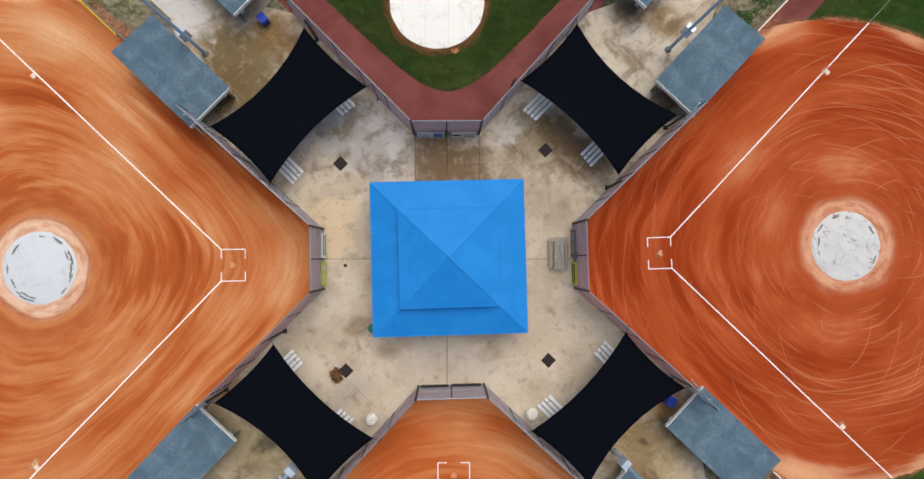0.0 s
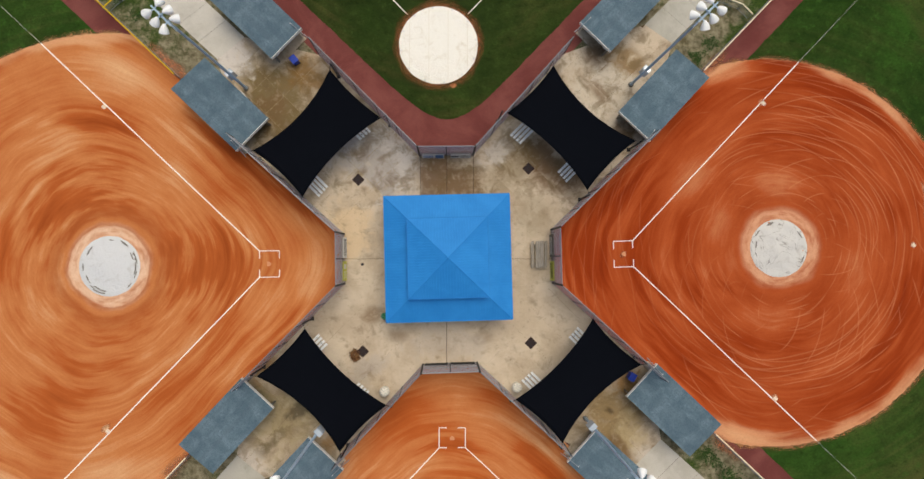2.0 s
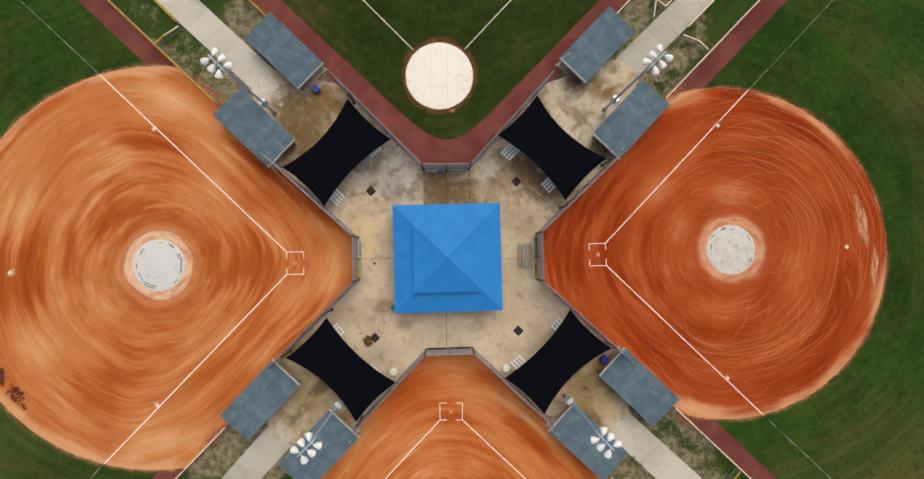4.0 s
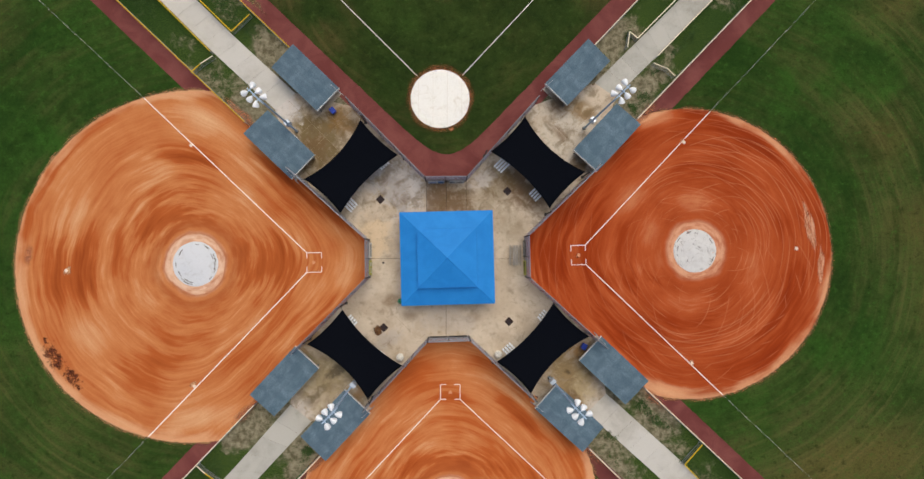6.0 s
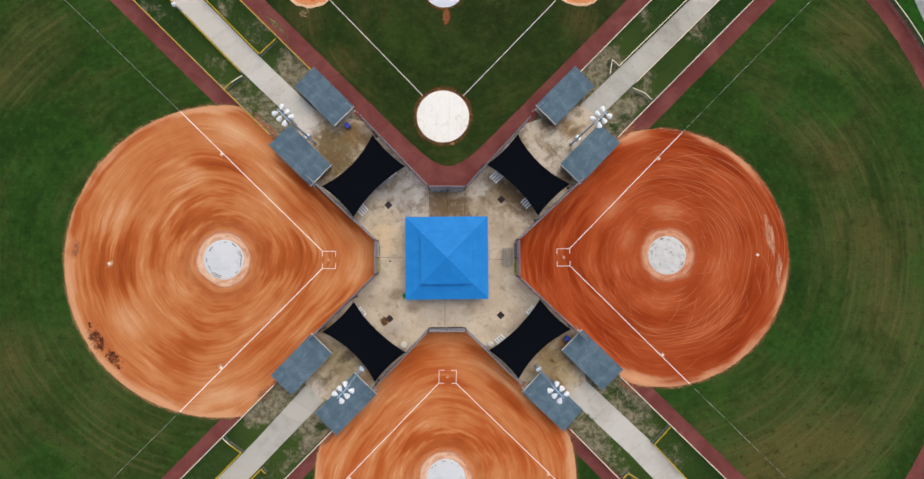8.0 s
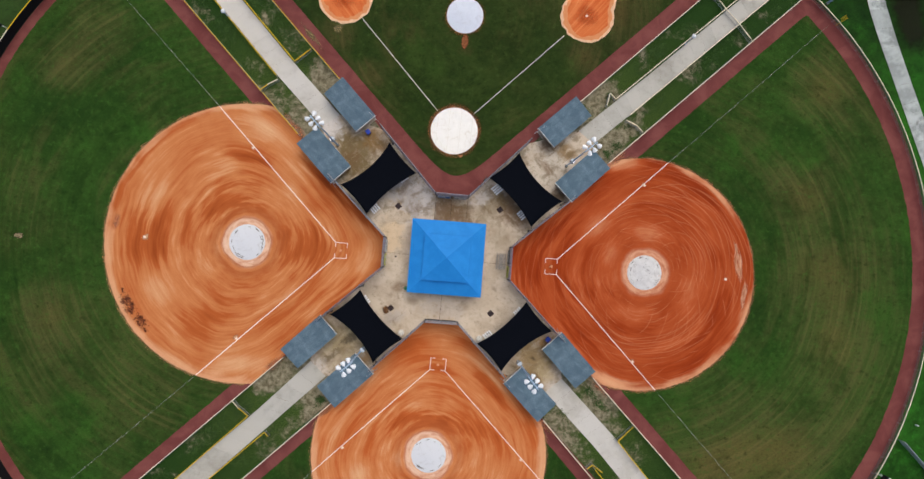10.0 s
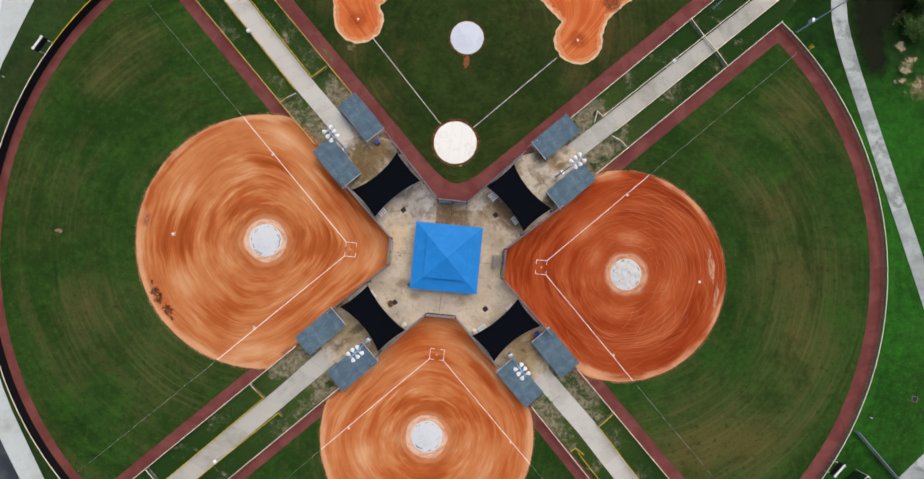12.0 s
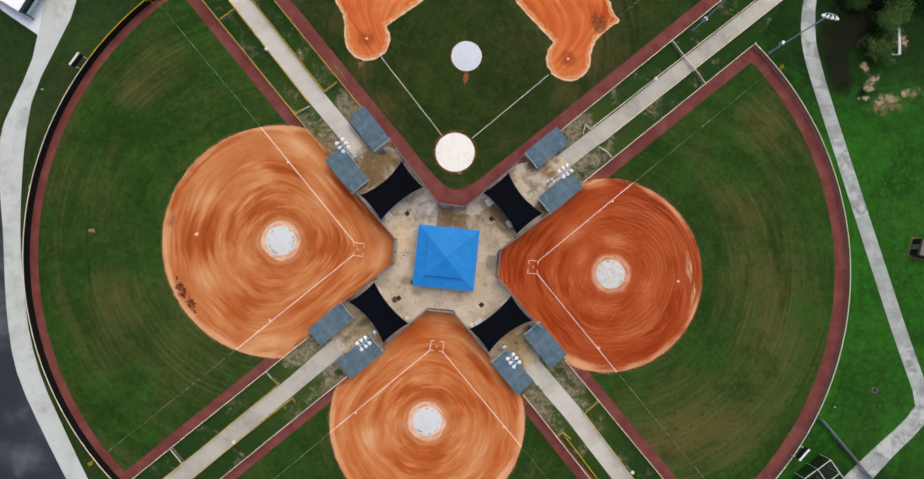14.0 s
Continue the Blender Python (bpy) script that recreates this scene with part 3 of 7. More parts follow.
def rim_material(name, rim, sand, spread=0.5):
    """The ragged seam of a clay infield, where sand has been dragged out into the grass."""
    n = Nodes(name, 0.95, 0.0, 0.1)
    p = n.place()
    x, y, z = n.split(n.where())
    r = n.vmath("LENGTH", n.xyz(x, y, 0.0))
    a, b = n.noise(p, 0.5, 5.0, 0.7), n.noise(p, 4.0, 5.0, 0.75)
    k = n.math("ADD", n.math("SUBTRACT", r, rim), n.math("ADD", n.math("MULTIPLY", n.math("SUBTRACT", a, 0.5), 1.4), n.math("MULTIPLY", n.math("SUBTRACT", b, 0.5), 1.0)))
    n.colour(n.mix(n.step(b, 0.35, 0.65), tuple(q * 0.8 for q in sand), sand))
    n.put(n.b.inputs["Alpha"], n.step(k, -0.3, spread, 0.95, 0.0))
    n.bump(b, 0.05, 0.7)
    return n.m


def chalk_material(name, c, lo, hi, least, most=1.0):
    """Chalk powder, rubbed off in places so that the ground shows."""
    n = Nodes(name, 0.95, 0.0, 0.1)
    p = n.place()
    n.colour(c)
    n.put(n.b.inputs["Alpha"], n.step(n.math("ADD", n.math("MULTIPLY", n.noise(p, 1.4, 5.0, 0.7), 0.6), n.math("MULTIPLY", n.noise(p, 9.0, 3.0, 0.7), 0.4)), lo, hi, least, most))
    return n.m


M["chalk_worn"] = chalk_material("worn_chalk", srgb(190, 198, 178), 0.34, 0.74, 0.06, 0.75)
M["chalk_line"] = chalk_material("chalk_powder", srgb(244, 236, 228), 0.30, 0.46, 0.35)


# ---- builders ----
def link(name, bm, material, smooth=False):
    me = bpy.data.meshes.new(name)
    bm.to_mesh(me)
    bm.free()
    me.materials.append(material)
    if smooth:
        for p in me.polygons:
            p.use_smooth = True
    return new(name, me)


def part(name, bm, material, parent, label="", smooth=False):
    """One mesh object under a thing or a part; the mesh is in the parent's own axes."""
    ob = link(name, bm, material, smooth)
    ob.parent = parent
    if label:
        ob["label"] = label
    return ob


def shared(name, mesh, parent, m):
    ob = new(name, mesh)
    ob.parent = parent
    ob.matrix_basis = m
    return ob


def mesh_of(name, bm, material):
    me = bpy.data.meshes.new(name)
    bm.to_mesh(me)
    bm.free()
    me.materials.append(material)
    return me


def thing(name, m, label, category, group="", kind=""):
    ob = new(name)
    ob.matrix_basis = m
    ob.empty_display_size = 0.3
    return tagged(ob, label, category, group, kind)


def box(bm, x0, y0, z0, x1, y1, z1, bevel=0.0):
    v = bmesh.ops.create_cube(bm, size=1.0)["verts"]
    bmesh.ops.scale(bm, vec=(x1 - x0, y1 - y0, z1 - z0), verts=v)
    bmesh.ops.translate(bm, vec=((x0 + x1) / 2, (y0 + y1) / 2, (z0 + z1) / 2), verts=v)
    if bevel:
        edges = list({e for a in v for e in a.link_edges})
        bmesh.ops.bevel(bm, geom=edges, offset=bevel, segments=1, affect="EDGES")
    return bm


def one_box(*a, bevel=0.0):
    return box(bmesh.new(), *a, bevel=bevel)


def rod(bm, a, b, r0, r1=None, n=8):
    """A round bar from a to b."""
    a, b = Vector(a), Vector(b)
    d = b - a
    m = Matrix.Translation((a + b) / 2) @ d.to_track_quat("Z", "Y").to_matrix().to_4x4()
    bmesh.ops.create_cone(bm, cap_ends=True, segments=n, radius1=r0, radius2=r0 if r1 is None else r1, depth=d.length, matrix=m)
    return bm


def one_rod(a, b, r0, r1=None, n=8):
    return rod(bmesh.new(), a, b, r0, r1, n)


def sheet(bm, pts, z0, z1):
    """A flat plate with the outline pts, from z0 up to z1."""
    n = len(pts)
    top = [bm.verts.new((x, y, z1)) for x, y in pts]
    low = [bm.verts.new((x, y, z0)) for x, y in pts]
    bm.faces.new(top)
    for i in range(n):
        bm.faces.new((top[i], low[i], low[(i + 1) % n], top[(i + 1) % n]))
    bmesh.ops.recalc_face_normals(bm, faces=bm.faces[:])
    return bm


def ground_piece(name, pts, z0, z1, material, origin, label, category):
    """A layer of the ground. Its origin is the middle of the rings that were raked or mown into it."""
    bm = bmesh.new()
    sheet(bm, [(x - origin[0], y - origin[1]) for x, y in pts], z0, z1)
    bmesh.ops.triangulate(bm, faces=[f for f in bm.faces if len(f.verts) > 4])
    ob = link(name, bm, material)
    ob.location = (origin[0], origin[1], 0)
    return tagged(ob, label, category, kind="structure")


def line_through(a, b, inside, shift=0.0):
    """The line through a and b as (normal, offset): points p with n.p < offset lie on the side of inside, shift metres in."""
    a, b, inside = Vector(a), Vector(b), Vector(inside)
    d = (b - a).normalized()
    n = Vector((d.y, -d.x))
    if n.dot(inside - a) > 0:
        n = -n
    return n, n.dot(a) - shift


def reach(c, angle, lines, circles):
    """How far one gets from c at that angle before a line or a circle stops one."""
    w = Vector((math.cos(angle), math.sin(angle)))
    best = 1e9
    for choice in lines:
        far = 0.0
        for n, off in choice:
            k = n.dot(w)
            far = max(far, (off - n.dot(Vector(c))) / k if k > 1e-6 else 1e9)
        best = min(best, far)
    for o, r in circles:
        f = Vector(c) - Vector(o)
        b = f.dot(w)
        best = min(best, -b + math.sqrt(max(0.0, b * b - f.length_squared + r * r)))
    return best


def outline(c, lines, circles, steps=720, rough=0.0, seed=0.0):
    pts = []
    for i in range(steps):
        a = 2 * math.pi * i / steps
        d = reach(c, a, lines, circles)
        if rough:
            x, y = c[0] + d * math.cos(a), c[1] + d * math.sin(a)
            d += rough * (noise.noise((x * 0.9, y * 0.9, seed)) + 0.6 * noise.noise((x * 2.7, y * 2.7, seed + 5)))
        pts.append((c[0] + d * math.cos(a), c[1] + d * math.sin(a)))
    return pts


def clip(poly, a, b):
    """The part of a convex polygon to the left of the line from a to b."""
    out = []
    side = [(b[0] - a[0]) * (p[1] - a[1]) - (b[1] - a[1]) * (p[0] - a[0]) for p in poly]
    for i, p in enumerate(poly):
        q, s, t = poly[(i + 1) % len(poly)], side[i], side[(i + 1) % len(poly)]
        if s >= 0:
            out.append(p)
        if s * t < 0:
            k = s / (s - t)
            out.append((p[0] + k * (q[0] - p[0]), p[1] + k * (q[1] - p[1])))
    return out


def area(p):
    return sum(p[i][0] * p[(i + 1) % len(p)][1] - p[(i + 1) % len(p)][0] * p[i][1] for i in range(len(p))) / 2


# ---- the plan of the four fields ----
ARC = 2 * math.pi
HOME = {"west": (-16.4, -1.56), "east": (16.79, -0.62), "south": (0.63, -17.72), "north": (-0.7, 19.15)}
MOUND = {"west": (-31.08, -1.77), "east": (31.66, -0.06), "south": (0.64, -31.89), "north": (-0.9, 37.77)}
# backstop: end of one wing, two corners, end of the other wing (where the dugouts begin)
BACK = {
    "west": [(-18.9, 9.75), (-9.5, 1.25), (-9.42, -3.4), (-18.2, -12.35)],
    "east": [(18.75, 10.25), (9.95, 1.7), (10.07, -3.35), (19.3, -11.75)],
    "south": [(-9.7, -19.1), (-2.1, -10.9), (2.95, -10.75), (10.9, -18.1)],
    "north": [(-11.9, 18.1), (-2.47, 8.65), (2.58, 8.7), (11.2, 18.4)],
}
# foul-side fences beyond the dugouts: near and far end, on both sides
SIDE = {
    "west": [((-24.7, 15.7), (-59.0, 48.3)), ((-23.2, -18.85), (-52.2, -49.2))],
    "east": [((24.0, 16.45), (53.5, 47.2)), ((24.7, -17.1), (55.6, -46.0))],
    "south": [((-14.9, -24.8), (-50.2, -61.8)), ((17.7, -24.4), (52.0, -57.7))],
    "north": [((-19.0, 24.7), (-66.0, 69.4)), ((18.0, 25.0), (72.0, 82.0))],
}
FENCE_R = {"west": 61.05, "east": 60.5, "south": 61.4, "north": 95.0}
DIRT = {"west": ((-31.2, -1.9), 21.9), "east": (((30.8, -0.35)), 18.4), "south": ((0.7, -31.9), 18.3)}
FIELDS = ("west", "east", "south", "north")


def bounds(f, shift_back=0.0, shift_side=0.0):
    b, s, mid = BACK[f], SIDE[f], MOUND[f]
    one, two = line_through(b[0], b[1], mid, shift_back), line_through(b[2], b[3], mid, shift_back)
    wide = shift_side if isinstance(shift_side, tuple) else (shift_side, shift_side)
    # on each side the fence is the wing of the backstop near home and the sideline fence further out
    return [(one, line_through(*s[0], mid, wide[0])), (line_through(b[1], b[2], mid, shift_back),), (two, line_through(*s[1], mid, wide[1]))]


def dirt_for(f, deep, red, light, sand, tarp, rim, **more):
    m = Vector(MOUND[f])
    lines = [(g[0][0].x, g[0][0].y, g[0][1] - g[0][0].dot(m)) for g in (bounds(f)[0], bounds(f)[2])]
    return dirt_material("clay_" + f, deep, red, light, sand, tarp, rim, lines, (Vector(HOME[f]) - m).normalized(), **more)


M["dirt_west"] = dirt_for("west", srgb(148, 68, 28), srgb(176, 91, 43), srgb(199, 127, 77), srgb(226, 182, 138), 2.8, 21.9, contrast=0.88, pale=0.03, zones=(
    (-35.0, 4.3, 7.0, 4.0, 30, -0.22), (-46.5, -3.0, 5.0, 7.0, 0, -0.25), (-33.0, 11.5, 5.5, 1.6, -8, -0.26), (-22.0, -1.9, 7.5, 4.5, 0, -0.24),
    (-20.0, 9.4, 8.0, 1.5, -42, -0.30), (-14.0, 4.2, 5.0, 1.3, -42, -0.26), (-15.6, -8.6, 6.5, 1.6, 45, -0.20), (-23.0, -14.6, 5.0, 1.6, 45, -0.12),
    (-43.6, 6.0, 4.5, 5.5, -20, 0.09), (-32.6, 16.2, 10.0, 3.2, 0, 0.15), (-43.2, -10.8, 4.5, 5.0, 40, 0.18), (-12.6, -2.4, 2.6, 4.6, 0, 0.22),
    (-28.0, 14.6, 6.0, 2.4, -35, 0.20), (-30.6, -21.0, 8.0, 2.4, 5, 0.22), (-37.5, -15.5, 6.0, 3.5, 20, -0.12), (-25.0, 5.5, 4.0, 6.0, 30, 0.10)))
M["dirt_south"] = dirt_for("south", srgb(156, 70, 28), srgb(183, 94, 44), srgb(202, 128, 78), srgb(226, 184, 140), 2.75, 18.3, contrast=1.0, pale=0.03, zones=(
    (0.4, -26.8, 10.0, 3.0, 0, -0.24), (9.4, -19.9, 5.0, 2.2, -44, -0.24), (-9.5, -20.4, 6.0, 1.8, 46, 0.10), (0.4, -13.4, 3.5, 2.0, 0, 0.16),
    (0.6, -38.5, 7.0, 4.0, 0, -0.14), (-10.0, -36.0, 4.0, 6.0, 0, 0.12), (12.0, -36.0, 3.5, 6.0, 0, 0.14), (0.5, -18.6, 3.0, 1.8, 0, -0.14)))
M["dirt_east"] = dirt_for("east", srgb(120, 38, 11), srgb(148, 57, 21), srgb(175, 83, 42), srgb(214, 146, 104), 2.75, 18.4, tracks=0.32, contrast=0.68, ring=srgb(228, 178, 142), halo=0.65, scar=0.1, zones=(
    (31.9, 6.0, 4.2, 2.8, 0, 0.26), (23.0, 6.6, 5.0, 3.2, 40, 0.22), (25.8, 2.2, 2.8, 3.4, 0, 0.20), (38.6, -2.7, 3.4, 5.5, 0, 0.16), (30.3, -6.6, 5.0, 2.2, 0, 0.22),
    (17.0, 5.0, 6.0, 2.6, 42, -0.20), (22.6, -3.6, 4.5, 2.6, 0, -0.20), (37.0, 15.4, 9.0, 2.2, -26, -0.20), (43.0, -7.3, 2.6, 8.0, -25, -0.16), (12.6, -1.0, 4.0, 4.5, 0, -0.20), (22.5, -11.5, 8.0, 1.8, -44, -0.18),
    (27.8, -17.6, 5.0, 1.8, -6, 0.42), (26.6, 16.8, 4.5, 1.4, 10, 0.34)))
M["dirt_north"] = dirt_for("north", srgb(176, 76, 34), srgb(196, 96, 48), srgb(212, 122, 70), srgb(232, 176, 134), 2.9, 60.0, zones=((25.0, 50.0, 4.0, 3.0, 30, -0.35),))

# the ground: one sheet of lawn to the horizon
bm = bmesh.new()
bmesh.ops.create_grid(bm, x_segments=24, y_segments=24, size=1500)
for v in bm.verts:
    v.co.z = -0.02
ground = link("ground", bm, M["lawn"])
tagged(ground, "bright green mown lawn round the ball fields", "lawn", kind="structure")

for f in FIELDS:
    mid = (HOME[f][0] * 0.3 + MOUND[f][0] * 0.7, HOME[f][1] * 0.3 + MOUND[f][1] * 0.7)
    ground_piece("warning_track_" + f, outline(mid, bounds(f), [(HOME[f], FENCE_R[f] + (0.5 if f in ("east", "south") else 0.0))]), -0.01, 0.01, M["track"], MOUND[f],
                 "red-brown clay warning track inside the fence", "warning track")
    inner = [(HOME[f], FENCE_R[f] - {"west": 1.5, "east": 2.25}.get(f, 2.5))]
    if f != "north":
        ground_piece("outfield_grass_" + f, outline(mid, bounds(f, 4.0, {"west": (2.4, 2.0), "east": (2.4, 2.1)}.get(f, (1.9, 1.9))), inner, 900, 0.12, 3.0), 0.0, 0.03, M["grass_field"], MOUND[f],
                     "dark green outfield grass mown in rings with dry patches", "grass field")
        c, r = DIRT[f]
        lines = bounds(f, 0.03, 0.1)
        back = math.atan2(HOME[f][1] - c[1], HOME[f][0] - c[0])
        pts = []
        for i in range(900):
            a = ARC * i / 900
            near = abs((a - back + math.pi) % ARC - math.pi) < radians(62)
            d = reach(c, a, lines, [] if near else [(c, r)])
            if not near or d > r + 5:
                d = min(d, r) + 0.10 * noise.noise((40 * math.cos(a), 40 * math.sin(a), 2.0)) + 0.05 * noise.noise((150 * math.cos(a), 150 * math.sin(a), 7.0))
            pts.append((c[0] + d * math.cos(a), c[1] + d * math.sin(a)))
        sand = {"west": srgb(186, 140, 96), "east": srgb(172, 120, 82), "south": srgb(180, 134, 92)}[f]
        fringe = [(x + (x - c[0]) / math.hypot(x - c[0], y - c[1]) * 0.6, y + (y - c[1]) / math.hypot(x - c[0], y - c[1]) * 0.6)
                  for x, y in outline(c, bounds(f, 1.0, 1.2), [(c, r)], 400)]
        ground_piece("clay_fringe_" + f, fringe, 0.005, 0.034, rim_material("clay_fringe_" + f, r, sand), c, "sandy seam between the clay and the grass", "clay lip")
        colour = {"west": "pale orange", "east": "deep red-orange", "south": "pale orange"}[f]
        ground_piece("infield_dirt_" + f, pts, 0.01, 0.05, M["dirt_" + f], MOUND[f], colour + " raked clay infield with circular drag marks", "clay infield")

# the north field: a grass infield with a rounded corner behind home, and clay round the bases
north_lines = [line_through((-31.66, 40.26), (-9.1, 18.9), MOUND["north"]), line_through((9.0, 19.3), (45.0, 57.2), MOUND["north"]),
               line_through((-8, 10.85), (8, 10.9), MOUND["north"])]
pts = []
for i in range(900):
    a = ARC * i / 900
    c = (-0.4, 25.0)
    d = [reach(c, a, [(ln,)], []) for ln in north_lines] + [reach(c, a, [], [(HOME["north"], FENCE_R["north"] - 3)])]
    d = sum(x ** -9.0 for x in d) ** (-1 / 9.0)
    px, py = c[0] + d * math.cos(a), c[1] + d * math.sin(a)
    d += 0.07 * noise.noise((px * 0.6, py * 0.6, 4.0)) + 0.06 * noise.noise((px * 4, py * 4, 9.0))
    pts.append((c[0] + d * math.cos(a), c[1] + d * math.sin(a)))
ground_piece("field_grass_north", pts, 0.0, 0.03, M["grass_north"], MOUND["north"], "dark green mown grass infield and outfield", "grass field")


def blob(c, rx, ry, turn, seed, steps=48, rough=0.25):
    pts = []
    for i in range(steps):
        a = ARC * i / steps
        k = 1 + rough * 2 * noise.noise((1.7 * math.cos(a), 1.7 * math.sin(a), seed)) + rough * noise.noise((5 * math.cos(a), 5 * math.sin(a), seed + 9))
        x, y = rx * k * math.cos(a), ry * k * math.sin(a)
        pts.append((c[0] + x * math.cos(turn) - y * math.sin(turn), c[1] + x * math.sin(turn) + y * math.cos(turn)))
    return pts


def arc_pts(c, r, a0, a1, n=24):
    return [(c[0] + r * math.cos(radians(a0 + (a1 - a0) * i / n)), c[1] + r * math.sin(radians(a0 + (a1 - a0) * i / n))) for i in range(n + 1)]


# clay of the north field: from the third-base cutout over the far arc to the first-base cutout, and back along the grass
third, first, second = (-20.1, 38.6), (18.6, 39.9), (-1.0, 57.9)
band = arc_pts(third, 4.3, 40, -180, 30) + [(-25.4, 42.6), (-27.3, 45.0), (-28.0, 47.5)]
band += arc_pts(MOUND["north"], 29.8, 156, 24, 40) + [(27.6, 48.6), (25.6, 46.9), (23.4, 44.2)]
band += arc_pts(first, 4.3, 20, -220, 30) + [(8.6, 48.2)] + arc_pts(second, 4.4, -50, -130, 10) + [(-10.9, 46.9)]
def ragged(pts, d):
    """The outline with more corners, each moved a little."""
    out = []
    for p, q in zip(pts, pts[1:] + pts[:1]):
        p, q = Vector(p), Vector(q)
        n = max(1, int((q - p).length / 0.4))
        for i in range(n):
            c = p.lerp(q, i / n)
            out.append((c.x + d * noise.noise((c.x * 1.3, c.y * 1.3, 2.0)) + d * 0.6 * noise.noise((c.x * 4, c.y * 4, 7.0)),
                        c.y + d * noise.noise((c.x * 1.3, c.y * 1.3, 12.0)) + d * 0.6 * noise.noise((c.x * 4, c.y * 4, 17.0))))
    return out


def inset(pts, d):
    """The outline moved inwards by about d."""
    if area(pts) < 0:
        pts = pts[::-1]
    out = []
    for i, p in enumerate(pts):
        a, b = Vector(pts[i - 1]), Vector(pts[(i + 1) % len(pts)])
        t = (b - a).normalized()
        out.append((p[0] - t.y * d, p[1] + t.x * d))
    return out


ground_piece("clay_lip_north", ragged(band, 0.22), 0.01, 0.045, M["sand_lip"], MOUND["north"], "sandy lip round the clay of the grass infield", "clay lip")
ground_piece("clay_shoulder_north", ragged(inset(band, 0.36), 0.36), 0.015, 0.050, M["clay_shoulder"], MOUND["north"], "pale orange clay inside the sandy lip", "clay lip")
ground_piece("infield_dirt_north", ragged(inset(band, 0.95), 0.42), 0.02, 0.055, M["dirt_north"], MOUND["north"], "orange clay round the bases of the grass infield", "clay infield")
ground_piece("home_dirt_north", blob((-0.72, 19.25), 4.4, 4.4, 0, 3.0, 60, 0.05), 0.01, 0.045, rim_material("home_clay_fringe", 3.72, srgb(130, 86, 54), 0.9), HOME["north"], "orange clay round the covered home plate", "clay circle")
ground_piece("mound_dirt_north", blob(MOUND["north"], 3.6, 3.6, 0, 5.0, 60, 0.05), 0.01, 0.045, rim_material("mound_clay_fringe", 2.95, srgb(136, 96, 56)), MOUND["north"], "orange clay round the covered mound", "clay circle")


# weedy ground between the walkways and the fences
for name, pts in {
    "verge_northwest": [(-18.9, 9.7), (-59.5, 48.3), (-66.0, 69.4), (-11.9, 18.1)],
    "verge_northeast": [(11.2, 18.4), (72.0, 82.0), (53.9, 47.2), (18.75, 10.2)],
    "verge_southwest": [(-18.2, -12.3), (-9.7, -19.1), (-50.2, -61.8), (-52.4, -49.2)],
    "verge_southeast": [(10.9, -18.1), (19.3, -11.7), (55.8, -46.0), (52.0, -57.7)],
}.items():
    ground_piece(name, pts, -0.012, 0.006, M["verge"], (0, 0), "weedy grass and bare sandy soil between the fences", "verge")

# the grass strip behind the west fence
strip_pts = arc_pts(HOME["west"], 61.0, 132, 232, 60)
ground_piece("grass_strip_west", strip_pts + [(-61.5, -50.6), (-67.5, -41.5), (-72.5, -32.9), (-76.2, -24.4), (-78.3, -15.7), (-80.2, -7.0), (-81.5, 4.0), (-82.0, 13.3), (-81.4, 20.7), (-78.2, 31.3), (-76.4, 38.4), (-75.5, 60.0)],
             -0.012, 0.004, M["grass_dark"], MOUND["west"], "dark green grass strip between the fence and the road", "grass strip")

ground_piece("grass_west", [(-80.6, 31.6), (-80.6, 26.0), (-83.0, 15.6), (-84.0, 11.0), (-100.0, 4.0), (-110.0, 45.0), (-89.0, 34.6)],
             -0.012, 0.004, M["grass_dark"], (-88, 20), "olive rough grass between the road and the building", "grass strip")
# tree shade painted as darker grass beside the trees; darker oval by the fences
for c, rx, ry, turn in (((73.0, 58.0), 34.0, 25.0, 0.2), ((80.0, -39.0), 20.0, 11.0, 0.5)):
    dark = ground_piece("grass_patch", blob(c, 1.0, 1.0, 0, c[0], 48, 0.06), -0.016, 0.0 + c[0] * 1e-5, M["grass_shade"], c, "grass painted darker green beside the footpath", "grass patch")
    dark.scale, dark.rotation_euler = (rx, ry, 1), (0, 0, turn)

# west service road, dark surface beyond it and east footpath
ROAD_IN = [(-74.4, 60.0), (-75.32, 38.4), (-77.0, 31.3), (-80.3, 20.7), (-80.9, 13.3), (-80.4, 3.9), (-79.1, -7.1), (-77.2, -15.7), (-75.0, -24.2), (-71.4, -32.6), (-66.4, -40.7), (-60.2, -50.1), (-50.0, -64.0)]
ROAD_OUT = [(-80.6, 60.0), (-81.3, 37.5), (-81.8, 26.1), (-84.6, 15.6), (-85.5, 11.0), (-84.2, 1.5), (-82.4, -6.4), (-80.7, -15.5), (-78.6, -24.7), (-75.6, -33.0), (-69.6, -42.6), (-62.8, -52.4), (-52.5, -66.5)]
PATH_IN = [(63.3, 75.0), (62.8, 59.5), (62.6, 55.4), (63.1, 49.9), (64.9, 44.5), (69.6, 34.0), (86.7, -3.4), (92.9, -16.5), (91.4, -20.4), (86.5, -26.0), (81.7, -31.6), (75.0, -40.0)]
